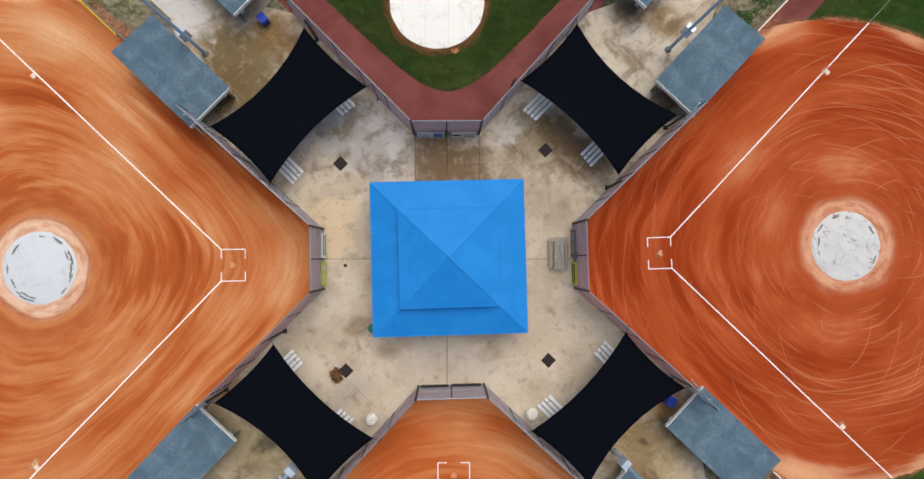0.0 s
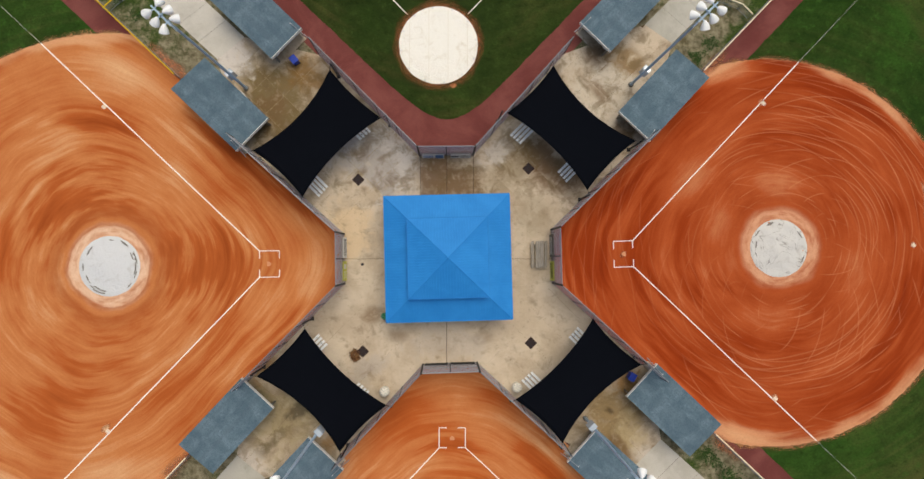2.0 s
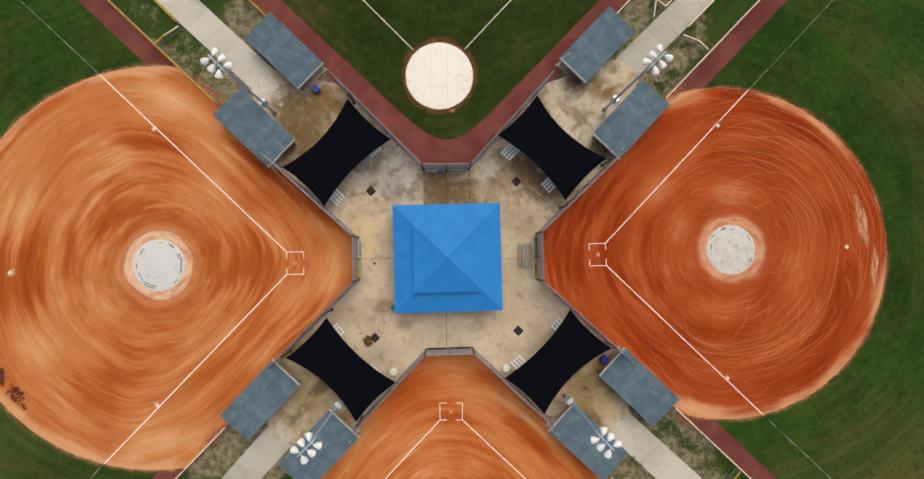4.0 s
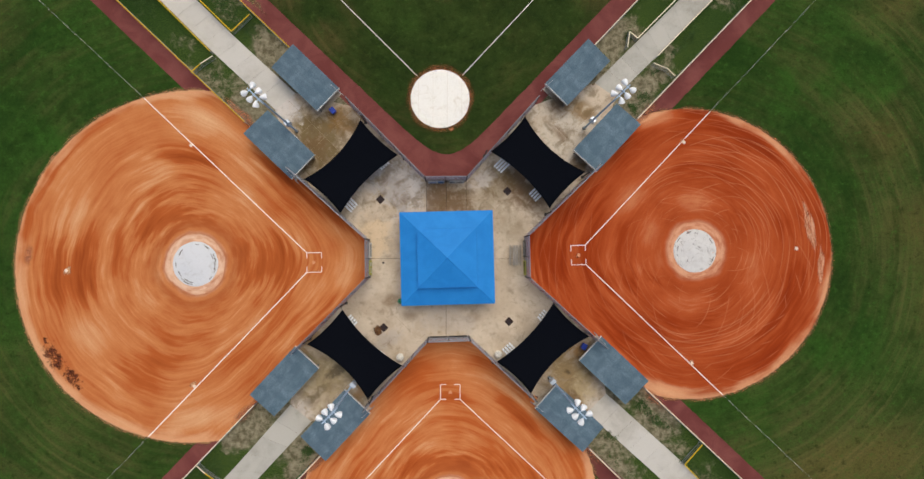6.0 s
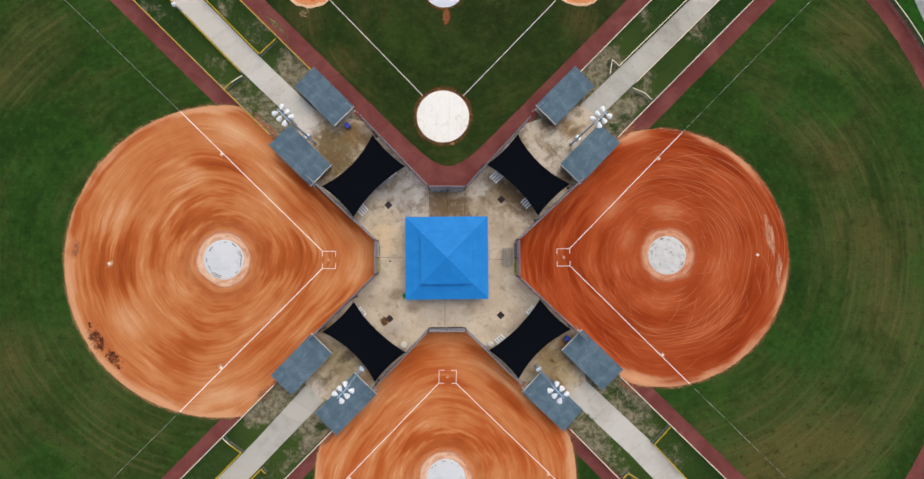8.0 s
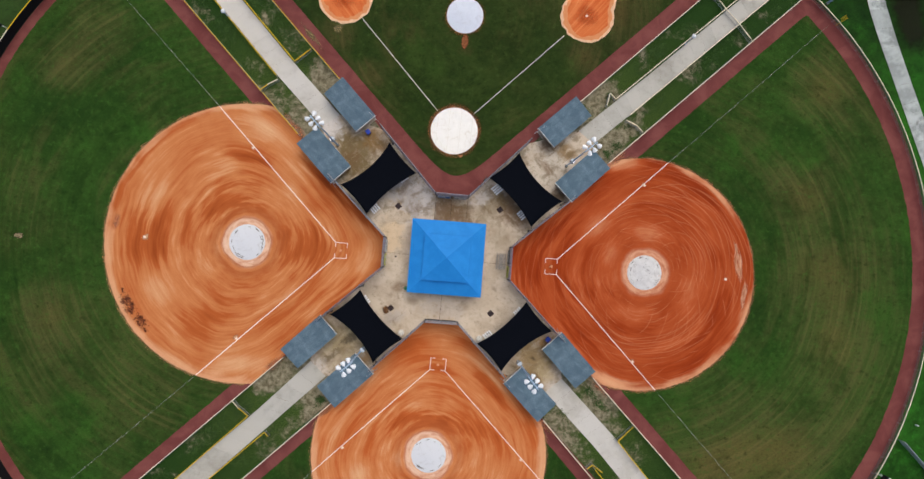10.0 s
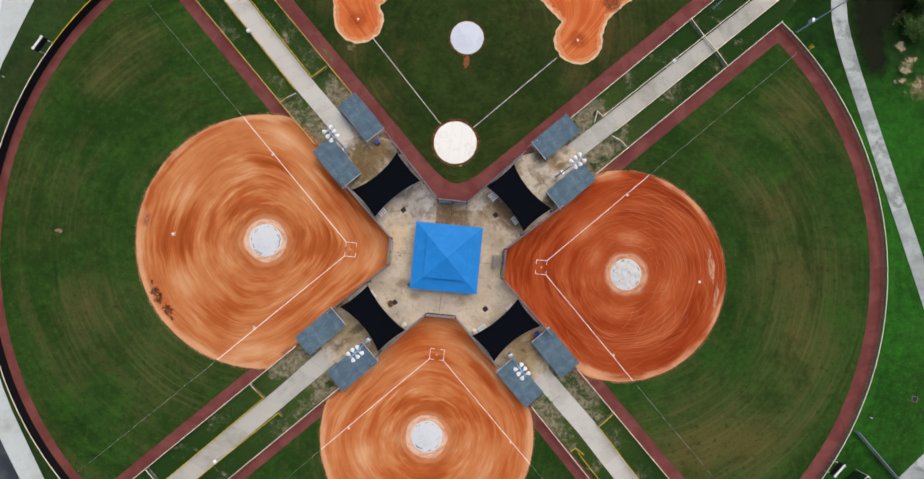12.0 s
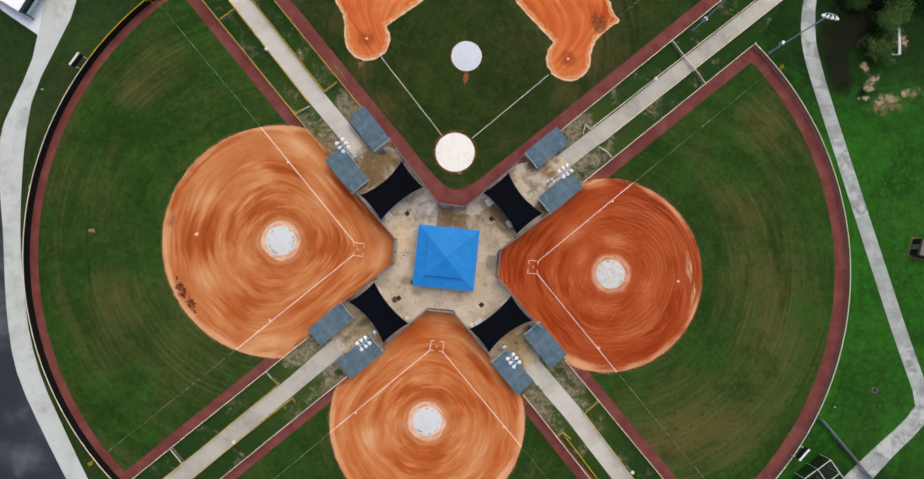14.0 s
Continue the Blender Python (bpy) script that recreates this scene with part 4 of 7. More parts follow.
PATH_OUT = [(65.9, 75.0), (65.3, 59.5), (65.2, 55.8), (66.0, 50.0), (67.7, 45.2), (72.1, 35.0), (89.4, -2.4), (96.0, -16.5), (94.8, -21.5), (90.5, -26.8), (86.3, -32.4), (79.5, -41.0)]


def smooth_line(pts, n=4):
    """A soft curve through the points."""
    out = []
    for i in range(len(pts) - 1):
        p = [Vector(pts[min(max(i + k, 0), len(pts) - 1)]) for k in (-1, 0, 1, 2)]
        for j in range(n):
            u = j / n
            q = p[1] * 2 + (p[2] - p[0]) * u + (p[0] * 2 - p[1] * 5 + p[2] * 4 - p[3]) * u * u + (p[1] * 3 - p[0] - p[2] * 3 + p[3]) * u ** 3
            out.append(tuple(q * 0.5))
    return out + [tuple(pts[-1])]


ROAD_IN, ROAD_OUT, PATH_IN, PATH_OUT = [smooth_line(p) for p in (ROAD_IN, ROAD_OUT, PATH_IN, PATH_OUT)]


def slabs(parent, left, right, pitch, z0, z1, material, gap, cuts=1):
    """Concrete bays laid one after another between two edges; each bay is a piece of its own."""
    run = [0.0]
    for i in range(1, len(left)):
        a = (Vector(left[i]) + Vector(right[i])) / 2
        b = (Vector(left[i - 1]) + Vector(right[i - 1])) / 2
        run.append(run[-1] + (a - b).length)

    def at(edge, s):
        for i in range(1, len(run)):
            if s <= run[i] or i == len(run) - 1:
                k = (s - run[i - 1]) / (run[i] - run[i - 1])
                return Vector(edge[i - 1]).lerp(Vector(edge[i]), k)

    n = max(1, round(run[-1] / pitch))
    for i in range(n):
        s0, s1 = run[-1] * i / n + gap / 2, run[-1] * (i + 1) / n - gap / 2
        a, b, c, d = at(left, s0), at(right, s0), at(right, s1), at(left, s1)
        for j in range(cuts):
            k0, k1 = j / cuts + (0.0012 if j else 0), (j + 1) / cuts - (0.0012 if j < cuts - 1 else 0)
            quad = [tuple(a.lerp(b, k0)), tuple(a.lerp(b, k1)), tuple(d.lerp(c, k1)), tuple(d.lerp(c, k0))]
            if area(quad) < 0:
                quad.reverse()
            up = 0.006 * math.sin(i * 12.9 + j * 7.1)
            part("slab", sheet(bmesh.new(), quad, z0, z1 + up), material, parent)


def pavement(name, pts, label, z=0.02, key="joint"):
    return ground_piece(name, pts, -0.01, z, M[key], (0, 0), label, "pavement")


def pave_strip(name, left, right, pitch, material, label, gap=0.02, cuts=1, z=0.05):
    base = pavement(name, left + right[::-1], label)
    slabs(base, left, right, pitch, 0.0, z, material, gap, cuts)
    return base


pave_strip("service_road", ROAD_IN, ROAD_OUT, 4.5, M["sidewalk"], "pale worn concrete service road", 0.015, 2)
pave_strip("footpath_east", PATH_IN, PATH_OUT, 3.2, M["path"], "pale grey concrete footpath through the lawn", 0.02)
pave_strip("footpath_branch", [(93.5, -14.0), (130.0, -6.0)], [(95.5, -19.5), (131.0, -10.5)], 3.0, M["path"], "pale concrete footpath branching off", 0.03)
ground_piece("parking_lot", ROAD_OUT[16:] + [(-70.0, -90.0), (-150.0, -90.0), (-150.0, -5.2), (-84.9, -5.2 + 0.2)], -0.012, 0.004, M["dark_flat"], (0, 0), "dark surface with painted cloud reflections beside the service road", "parking lot")


def cells(parent, poly, origin, turn, pitch, z0, z1, material, gap, wide=False):
    """A convex piece of paving cut into square bays; each bay is a piece of its own."""
    o = Vector(origin)
    ux, uy = Vector((math.cos(turn), math.sin(turn))), Vector((-math.sin(turn), math.cos(turn)))
    us = [ux.dot(Vector(p) - o) for p in poly]
    vs = [uy.dot(Vector(p) - o) for p in poly]
    for i in range(math.floor(min(us) / pitch), math.ceil(max(us) / pitch)):
        for j in range(math.floor(min(vs) / pitch), math.ceil(max(vs) / pitch)):
            h = gap / 2
            open_ = (-1, 0, 1) if j > 0 else (0,)
            g0, g1 = (0.02 if wide and i in open_ else h), (0.016 if wide and j == 0 else h)
            e0, e1 = (0.02 if wide and i + 1 in open_ else h), (0.016 if wide and j == -1 else h)
            quad = [o + ux * (i * pitch + g0) + uy * (j * pitch + g1), o + ux * ((i + 1) * pitch - e0) + uy * (j * pitch + g1),
                    o + ux * ((i + 1) * pitch - e0) + uy * ((j + 1) * pitch - e1), o + ux * (i * pitch + g0) + uy * ((j + 1) * pitch - e1)]
            p = [tuple(q) for q in quad]
            for k in range(len(poly)):
                if p:
                    p = clip(p, poly[k], poly[(k + 1) % len(poly)])
            if len(p) > 2 and area(p) > 0.08:
                clean = [p[k] for k in range(len(p)) if (Vector(p[k]) - Vector(p[k - 1])).length > 0.01]
                if len(clean) > 2:
                    part("slab", sheet(bmesh.new(), clean, z0, z1 + 0.003 * math.sin(i * 5.3 + j * 3.7)), material, parent)


OCTAGON = [(-9.5, 1.25), (-9.42, -3.4), (-2.1, -10.9), (2.95, -10.75), (10.07, -3.35), (9.95, 1.7), (2.58, 8.7), (-2.47, 8.65)]
WINGS = {
    "northwest": [(-9.5, 1.25), (-2.47, 8.65), (-11.9, 18.1), (-18.9, 19.75), (-21.45, 17.6), (-18.9, 9.75)],
    "northeast": [(2.58, 8.7), (9.95, 1.7), (18.75, 10.25), (21.65, 19.5), (19.0, 21.3), (11.2, 18.4)],
    "southwest": [(-2.1, -10.9), (-9.42, -3.4), (-18.2, -12.35), (-19.25, -19.2), (-16.6, -21.3), (-9.7, -19.1)],
    "southeast": [(10.07, -3.35), (2.95, -10.75), (10.9, -18.1), (17.8, -20.4), (20.2, -18.0), (19.3, -11.75)],
}
plaza = pavement("plaza", OCTAGON, "stained beige concrete plaza with joints between its bays", 0.02, "joint_dark")
cells(plaza, OCTAGON, (0.1, -1.08), 0.0, 2.5, 0.0, 0.06, M["concrete"], 0.004, True)
for name, poly in WINGS.items():
    if area(poly) < 0:
        poly.reverse()
    # on the northwest terrace the joints have been filled with pale mortar
    filled = name == "northwest"
    base = pavement("concourse_" + name, poly, "brown-stained concrete between the dugouts", 0.05 if filled else 0.018, "joint_pale" if filled else "joint")
    cells(base, poly, (0.1, -1.08), radians(45), 2.4, 0.0, 0.058, M["concrete"], 0.02 if filled else 0.008)
pave_strip("walkway_northwest", [(-21.4, 17.6), (-29.5, 25.05), (-65.0, 60.0)], [(-18.9, 19.7), (-26.9, 27.1), (-62.8, 62.3)], 2.4, M["walk_clean"], "pale concrete walkway between two fences")
pave_strip("walkway_northeast", [(19.0, 21.3), (28.6, 30.8), (66.0, 68.8)], [(21.6, 19.5), (29.8, 27.6), (68.5, 67.2)], 2.2, M["walk"], "pale jointed concrete walkway between two fences")
pave_strip("walkway_southwest", [(-19.2, -19.2), (-26.1, -27.0), (-48.7, -50.5)], [(-16.6, -21.3), (-22.3, -27.4), (-46.0, -53.0)], 2.4, M["walk"], "pale concrete walkway between two fences")
pave_strip("walkway_southeast", [(17.8, -20.4), (26.5, -28.2), (50.0, -51.8)], [(20.2, -18.0), (29.1, -26.0), (52.2, -49.6)], 2.4, M["walk_clean"], "pale concrete walkway between two fences")


# ---- lines, bases and plates ----
def strip(name, a, b, width, material, label, z=0.056, parent=None):
    a, b = Vector(a), Vector(b)
    d = (b - a).normalized()
    n = Vector((-d.y, d.x)) * width / 2
    steps = max(1, int((b - a).length / 0.35))
    bm = bmesh.new()
    rows = []
    for i in range(steps + 1):
        p = a.lerp(b, i / steps)
        k = 1 + 0.22 * noise.noise((p.x * 2, p.y * 2, 1.0))
        w = 0.03 * noise.noise((p.x * 0.4, p.y * 0.4, 6.0))
        rows.append([bm.verts.new((*(p + n * (k * s + w / width)), z + h)) for s, h in ((1, -0.012), (0.8, 0.0), (-0.8, 0.0), (-1, -0.012))])
    for r, s in zip(rows, rows[1:]):
        for k in range(3):
            bm.faces.new((r[k], r[k + 1], s[k + 1], s[k]))
    bmesh.ops.recalc_face_normals(bm, faces=bm.faces[:])
    if parent:
        return part(name, bm, material, parent)
    return tagged(link(name, bm, material), label, "chalk line", kind="structure")


BASES = {"west": [(-31.83, 13.05), (-31.0, -16.92), (-46.93, -2.6)], "east": [(30.37, 13.79), (31.13, -14.27), (44.74, 0.24)],
         "south": [(-12.83, -32.0), (15.09, -31.2), (1.2, -46.2)], "north": [(-20.2, 38.55), (18.5, 39.9), (-1.0, 57.3)]}


def base_bag(p, turn):
    t = thing("base", pose(p[0], p[1], 0.05, 0, 0, turn), "dusty white square base on the clay", "base", "bases of the fields")
    part("bag", one_box(-0.19, -0.19, 0.0, 0.19, 0.19, 0.08, bevel=0.03), M["dusty"], t)
    part("strap", one_box(-0.03, -0.195, 0.0, 0.03, 0.195, 0.084), M["bin_white"], t)


def home_plate(f):
    h, m = Vector(HOME[f]), Vector(MOUND[f])
    d = (m - h).normalized()
    t = thing("home_plate", Matrix.Translation((h.x, h.y, 0.05)) @ Matrix.Rotation(math.atan2(d.y, d.x), 4, "Z"), "worn home plate half covered with clay", "home plate", "home plates")
    part("plate", sheet(bmesh.new(), [(0.22, -0.22), (0.22, 0.22), (0.0, 0.22), (-0.2, 0.0), (0.0, -0.22)], 0.0, 0.02), M["mud_pale"], t)
    n = Vector((-d.y, d.x))
    L, W = 0.92, 1.22
    for s in (1, -1):
        strip("batters_box", h - d * L + n * s * W, h + d * L + n * s * W, 0.09, M["chalk_line"], "white chalk side of the batter's box")
        for e in (1, -1):
            strip("batters_box", h + d * e * L + n * s * W, h + d * e * L + n * s * W * 0.42, 0.09, M["chalk_line"], "white chalk corner of the batter's box")


for f in FIELDS:
    h, m = Vector(HOME[f]), Vector(MOUND[f])
    d = (m - h).normalized()
    n = Vector((-d.y, d.x))
    if f != "north":
        home_plate(f)
    for k, p in enumerate(BASES[f]):
        base_bag(p, math.degrees(math.atan2(d.y, d.x)) + 45)
        if k < 2:
            p = Vector(p)
            side = 1 if n.dot(p - h) > 0 else -1
            start = h + d * 0.92 + n * side * 1.22
            if f == "north":
                start = h + (p - h).normalized() * 4.1
                stop, end = h + (p - h).normalized() * 23.4, h + (p - h).normalized() * 92
                strip("foul_line", start, stop, 0.085, M["chalk_line"], "white chalk foul line on the grass", 0.04)
                strip("foul_line", h + (p - h).normalized() * 31.5, end, 0.11, M["chalk_worn"], "faded chalk foul line on the outfield grass", 0.04)
                continue
            c, r = DIRT[f]
            way = (p - h).normalized()
            g = start - Vector(c)
            b = g.dot(way)
            edge = start + way * (-b + math.sqrt(b * b - g.length_squared + r * r))
            strip("foul_line", start, edge, 0.125 if f == "west" else 0.11, M["chalk_line"], "white chalk foul line across the clay")
            strip("foul_line", edge, h + way * (FENCE_R[f] - 1.0), 0.09, M["chalk_worn"], "faded chalk foul line on the outfield grass", 0.036)


# ---- covers on mounds and on the north home plate ----
def cover(c, r, height, material, label, seed, wrinkle):
    t = thing("mound_cover", pose(c[0], c[1], 0.056), label, "tarp cover", "round tarp covers")
    bm = bmesh.new()
    rings, spokes = 14, 56
    rows = []
    for i in range(rings + 1):
        row = []
        for j in range(spokes):
            a = ARC * j / spokes
            k = i / rings
            rr = r * k * (1 + (0.015 * noise.noise((6 * math.cos(a), 6 * math.sin(a), seed)) if i == rings else 0))
            x, y = rr * math.cos(a), rr * math.sin(a)
            z = height * (0.5 + 0.5 * math.cos(math.pi * k)) + 0.03
            if i < rings:
                z += wrinkle * (noise.noise((x * 1.1, y * 1.1, seed)) + 0.6 * abs(noise.noise((x * 2.6, y * 2.6, seed + 3))))
            else:
                z = 0.0
            row.append(bm.verts.new((x, y, z)) if i else None)
        rows.append(row)
    top = bm.verts.new((0, 0, height + 0.03))
    for j in range(spokes):
        q = (j + 1) % spokes
        bm.faces.new((top, rows[1][j], rows[1][q]))
        for i in range(1, rings):
            bm.faces.new((rows[i][j], rows[i + 1][j], rows[i + 1][q], rows[i][q]))
    bmesh.ops.recalc_face_normals(bm, faces=bm.faces[:])
    part("tarp", bm, material, t, smooth=True)
    return t


def mud_rim(t, r, seed, count, material):
    rng = random.Random(seed)
    for _ in range(count):
        a = rng.uniform(0, ARC)
        k = r * rng.uniform(0.80, 0.92)
        bm = sheet(bmesh.new(), blob((k * math.cos(a), k * math.sin(a)), rng.uniform(0.10, 0.42), rng.uniform(0.03, 0.06), a + 1.57, rng.random() * 50, 16, 0.3), 0.05, 0.115)
        part("dried_mud", bm, material, t)


cover_west = cover(MOUND["west"], 2.8, 0.22, M["tarp"], "white round tarp on the mound with dried mud at its rim", 1.0, 0.04)
mud_rim(cover_west, 2.8, 3, 24, M["tarp_mud"])
cover_east = cover(MOUND["east"], 2.75, 0.2, M["tarp_creased"], "white crumpled round tarp on the mound", 2.0, 0.12)
mud_rim(cover_east, 2.75, 4, 8, M["tarp_mud"])
cover_south = cover(MOUND["south"], 2.7, 0.22, M["tarp"], "white round tarp on the mound with muddy rim", 5.0, 0.05)
mud_rim(cover_south, 2.7, 6, 16, M["tarp_mud"])
cover_north = cover(MOUND["north"], 2.9, 0.26, M["tarp_blue"], "pale blue-white round tarp on the grass-field mound", 7.0, 0.04)
cover_home = cover(HOME["north"], 3.72, 0.03, M["tarp_seamed"], "large white seamed tarp over the home plate", 9.0, 0.03)

for t, r, top, xs in ((cover_home, 3.72, 0.03, (-2.73, -0.91, 0.91, 2.73)), (cover_north, 2.9, 0.26, (-1.0, 1.0))):
    # welded seams where the strips of sheeting overlap
    for x in xs:
        half = math.sqrt(r * r - x * x) - 0.15
        bm = bmesh.new()
        rows = []
        for i in range(21):
            y = half * (i / 10 - 1)
            z = top * (0.5 + 0.5 * math.cos(math.pi * min(1.0, math.hypot(x, y) / r))) + 0.075
            rows.append([bm.verts.new((x + d + 0.02 * noise.noise((y, x, 3.0)), y, z - h)) for d, h in ((-0.035, 0.06), (-0.03, 0.0), (0.03, 0.0), (0.035, 0.06))])
        for p, q in zip(rows, rows[1:]):
            for k in range(3):
                bm.faces.new((p[k], p[k + 1], q[k + 1], q[k]))
        bmesh.ops.recalc_face_normals(bm, faces=bm.faces[:])
        part("seam", bm, M["tarp_blue"] if t is cover_north else M["tarp_seamed"], t)
    for k in range(12):
        # sandbags that hold the rim down
        a = ARC * (k + 0.3) / 12
        part("rim_weight", one_box(r * 0.965 * math.cos(a) - 0.09, r * 0.965 * math.sin(a) - 0.07, 0.02, r * 0.965 * math.cos(a) + 0.09, r * 0.965 * math.sin(a) + 0.07, 0.1, bevel=0.03), M["tarp"], t)

# patches in the clay and the lawn
for c, rx, ry, turn, seed, mat_key, label in [
    ((-48.3, -13.2), 3.6, 1.5, 2.2, 2.0, "bare_mud", "dark wet mud near the edge of the clay"),
    ((-45.9, -15.8), 2.6, 1.2, 2.35, 6.0, "bare_mud", "dark wet mud near the edge of the clay"),
    ((-49.3, -11.3), 1.2, 0.3, 2.0, 4.0, "bare_mud", "dark wet mud near the edge of the clay"),
    ((-51.6, -0.8), 1.6, 0.7, 1.45, 8.0, "bare_dust", "pale scuffed clay at the rim"),
    ((46.6, 2.8), 4.2, 0.9, 1.75, 5.0, "bare_wash", "pale washed sand on the clay"),
    ((47.9, -2.0), 3.8, 0.6, 1.5, 9.0, "bare_wash", "pale washed sand on the clay"),
    ((46.0, 5.4), 1.6, 0.3, 1.9, 3.0, "bare_wash", "pale washed sand on the clay"),
    ((-46.8, -2.6), 0.8, 0.55, 1.0, 9.0, "bare_scuff", "pale scuffed sand round the base"),
    ((44.7, 0.3), 0.5, 0.35, 0.4, 11.0, "bare_wash", "scuffed clay round the base"),
    ((-31.2, -16.6), 0.6, 0.4, 0.7, 12.0, "bare_scuff", "scuffed clay round the base"),
    ((31.1, -14.1), 0.6, 0.4, 2.3, 13.0, "bare_wash", "scuffed clay round the base"),
    ((30.2, 13.9), 0.6, 0.4, 0.7, 14.0, "bare_wash", "scuffed clay round the base"),
    ((-20.2, 38.5), 2.2, 2.0, 0.4, 21.0, "bare_clay", "trodden darker clay round the base"),
    ((18.5, 39.8), 2.2, 2.0, 0.4, 22.0, "bare_clay", "trodden darker clay round the base"),
    ((16.7, -0.7), 0.5, 0.35, 1.0, 15.0, "bare_dust", "scuffed clay round home plate"),
    ((-66.2, -4.4), 1.3, 0.7, 0.2, 16.0, "bare", "bare patch in the outfield grass"),
    ((70.0, 50.5), 6.0, 4.0, 1.75, 30.0, "bare_dark", "very dark ground under the trees"),
    ((73.0, 53.0), 6.0, 4.6, 1.2, 31.0, "bare_dark", "very dark ground under the trees"),
    ((71.4, 44.4), 5.0, 3.0, 2.0, 32.0, "bare_dark", "very dark ground beside the footpath"),
    ((74.6, 58.8), 7.0, 3.4, 0.2, 39.0, "bare_dark", "very dark ground under the trees"),
    ((77.6, 43.0), 3.4, 2.2, 1.2, 17.0, "bare_lawn", "bare sandy ground under the trees"),
    ((76.6, 40.2), 1.9, 1.1, 0.4, 27.0, "bare_lawn", "bare sandy ground under the trees"),
    ((80.9, 40.5), 3.8, 2.4, 0.2, 18.0, "bare_lawn", "bare sandy ground beside the lawn"),
    ((85.6, 42.4), 3.4, 1.6, 0.2, 19.0, "bare_lawn", "bare sandy ground beside the lawn"),
    ((75.2, 51.6), 3.2, 1.4, 0.8, 24.0, "bare_lawn", "bare sandy ground under the trees"),
    ((76.0, 46.4), 2.6, 1.5, 1.8, 43.0, "bare_lawn", "bare sandy ground under the trees"),
    ((81.4, 39.6), 6.0, 3.6, 0.3, 44.0, "bare_dry", "dry thin grass beside the trees"),
    ((-24.5, 31.5), 4.5, 0.8, 2.33, 25.0, "bare_dry", "dry thin grass beside the warning track"),
    ((-20.6, 33.6), 1.4, 1.0, 0.5, 26.0, "bare_dry", "dry thin grass at the end of the foul line"),
    ((-25.6, 16.9), 3.6, 0.8, 2.36, 33.0, "bare_dust", "clay dust trodden onto the warning track"),
    ((-24.6, -20.0), 3.2, 0.8, 0.78, 34.0, "bare_dust", "clay dust trodden onto the warning track"),
    ((25.6, 17.6), 2.6, 0.7, 0.78, 35.0, "bare_dust", "clay dust trodden onto the warning track"),
    ((26.2, -18.6), 3.0, 0.8, 2.36, 36.0, "bare_dust", "clay dust trodden onto the warning track"),
    ((-16.0, -26.4), 2.6, 0.7, 0.80, 37.0, "bare_dust", "clay dust trodden onto the warning track"),
    ((18.4, -25.6), 2.6, 0.7, 2.36, 38.0, "bare_dust", "clay dust trodden onto the warning track"),
    ((-0.5, 33.6), 0.7, 1.5, 0.0, 41.0, "bare_path", "bare worn clay below the mound"),
    ((23.6, 47.6), 1.9, 2.6, 0.5, 40.0, "bare_damp", "damp brown trampled clay"),
    ((-0.9, 19.0), 4.0, 3.6, 0.0, 28.0, "bare_dry", "dry thin grass round the covered home plate"),
    ((0.7, 15.3), 0.5, 0.35, 0.1, 29.0, "bare_track", "spilled clay beside the home plate cover"),
    ((83.2, 52.2), 1.9, 2.6, 0.1, 20.0, "bare_lawn", "worn soil round the bench"),
]:
    z = 0.028 if mat_key == "bare_dry" and label.endswith("trees") else 0.036 if mat_key in ("bare", "bare_lawn", "bare_dark", "bare_dry", "bare_track", "bare_path") else 0.060 if mat_key in ("bare_clay", "bare_damp") else 0.056
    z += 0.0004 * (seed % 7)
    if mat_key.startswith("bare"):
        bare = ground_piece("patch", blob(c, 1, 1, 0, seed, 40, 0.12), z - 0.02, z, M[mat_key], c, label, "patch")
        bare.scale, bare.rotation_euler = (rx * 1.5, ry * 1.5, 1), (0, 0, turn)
    else:
        ground_piece("patch", blob(c, rx, ry, turn, seed, 40, 0.25), z - 0.02, z, M[mat_key], (0, 0), label, "patch")
rust = ground_piece("stain", blob((-8.4, -10.1), 1, 1, 0, 4.0, 40, 0.12), 0.05, 0.066, M["bare_rust"], (-8.4, -10.1), "brown rust stain on the concrete", "stain")
rust.scale = (1.15, 1.35, 1)


# ---- fences ----
PANELS = {}
M["chain_grey"] = mesh_material("dull_chain_link", srgb(120, 116, 110), 0.30)


def flat_panel(length, z0, z1):
    """One sheet of woven wire; the wire has no thickness that could be seen."""
    bm = bmesh.new()
    bm.faces.new([bm.verts.new(p) for p in ((0, 0, z0), (length, 0, z0), (length, 0, z1), (0, 0, z1))])
    return bm


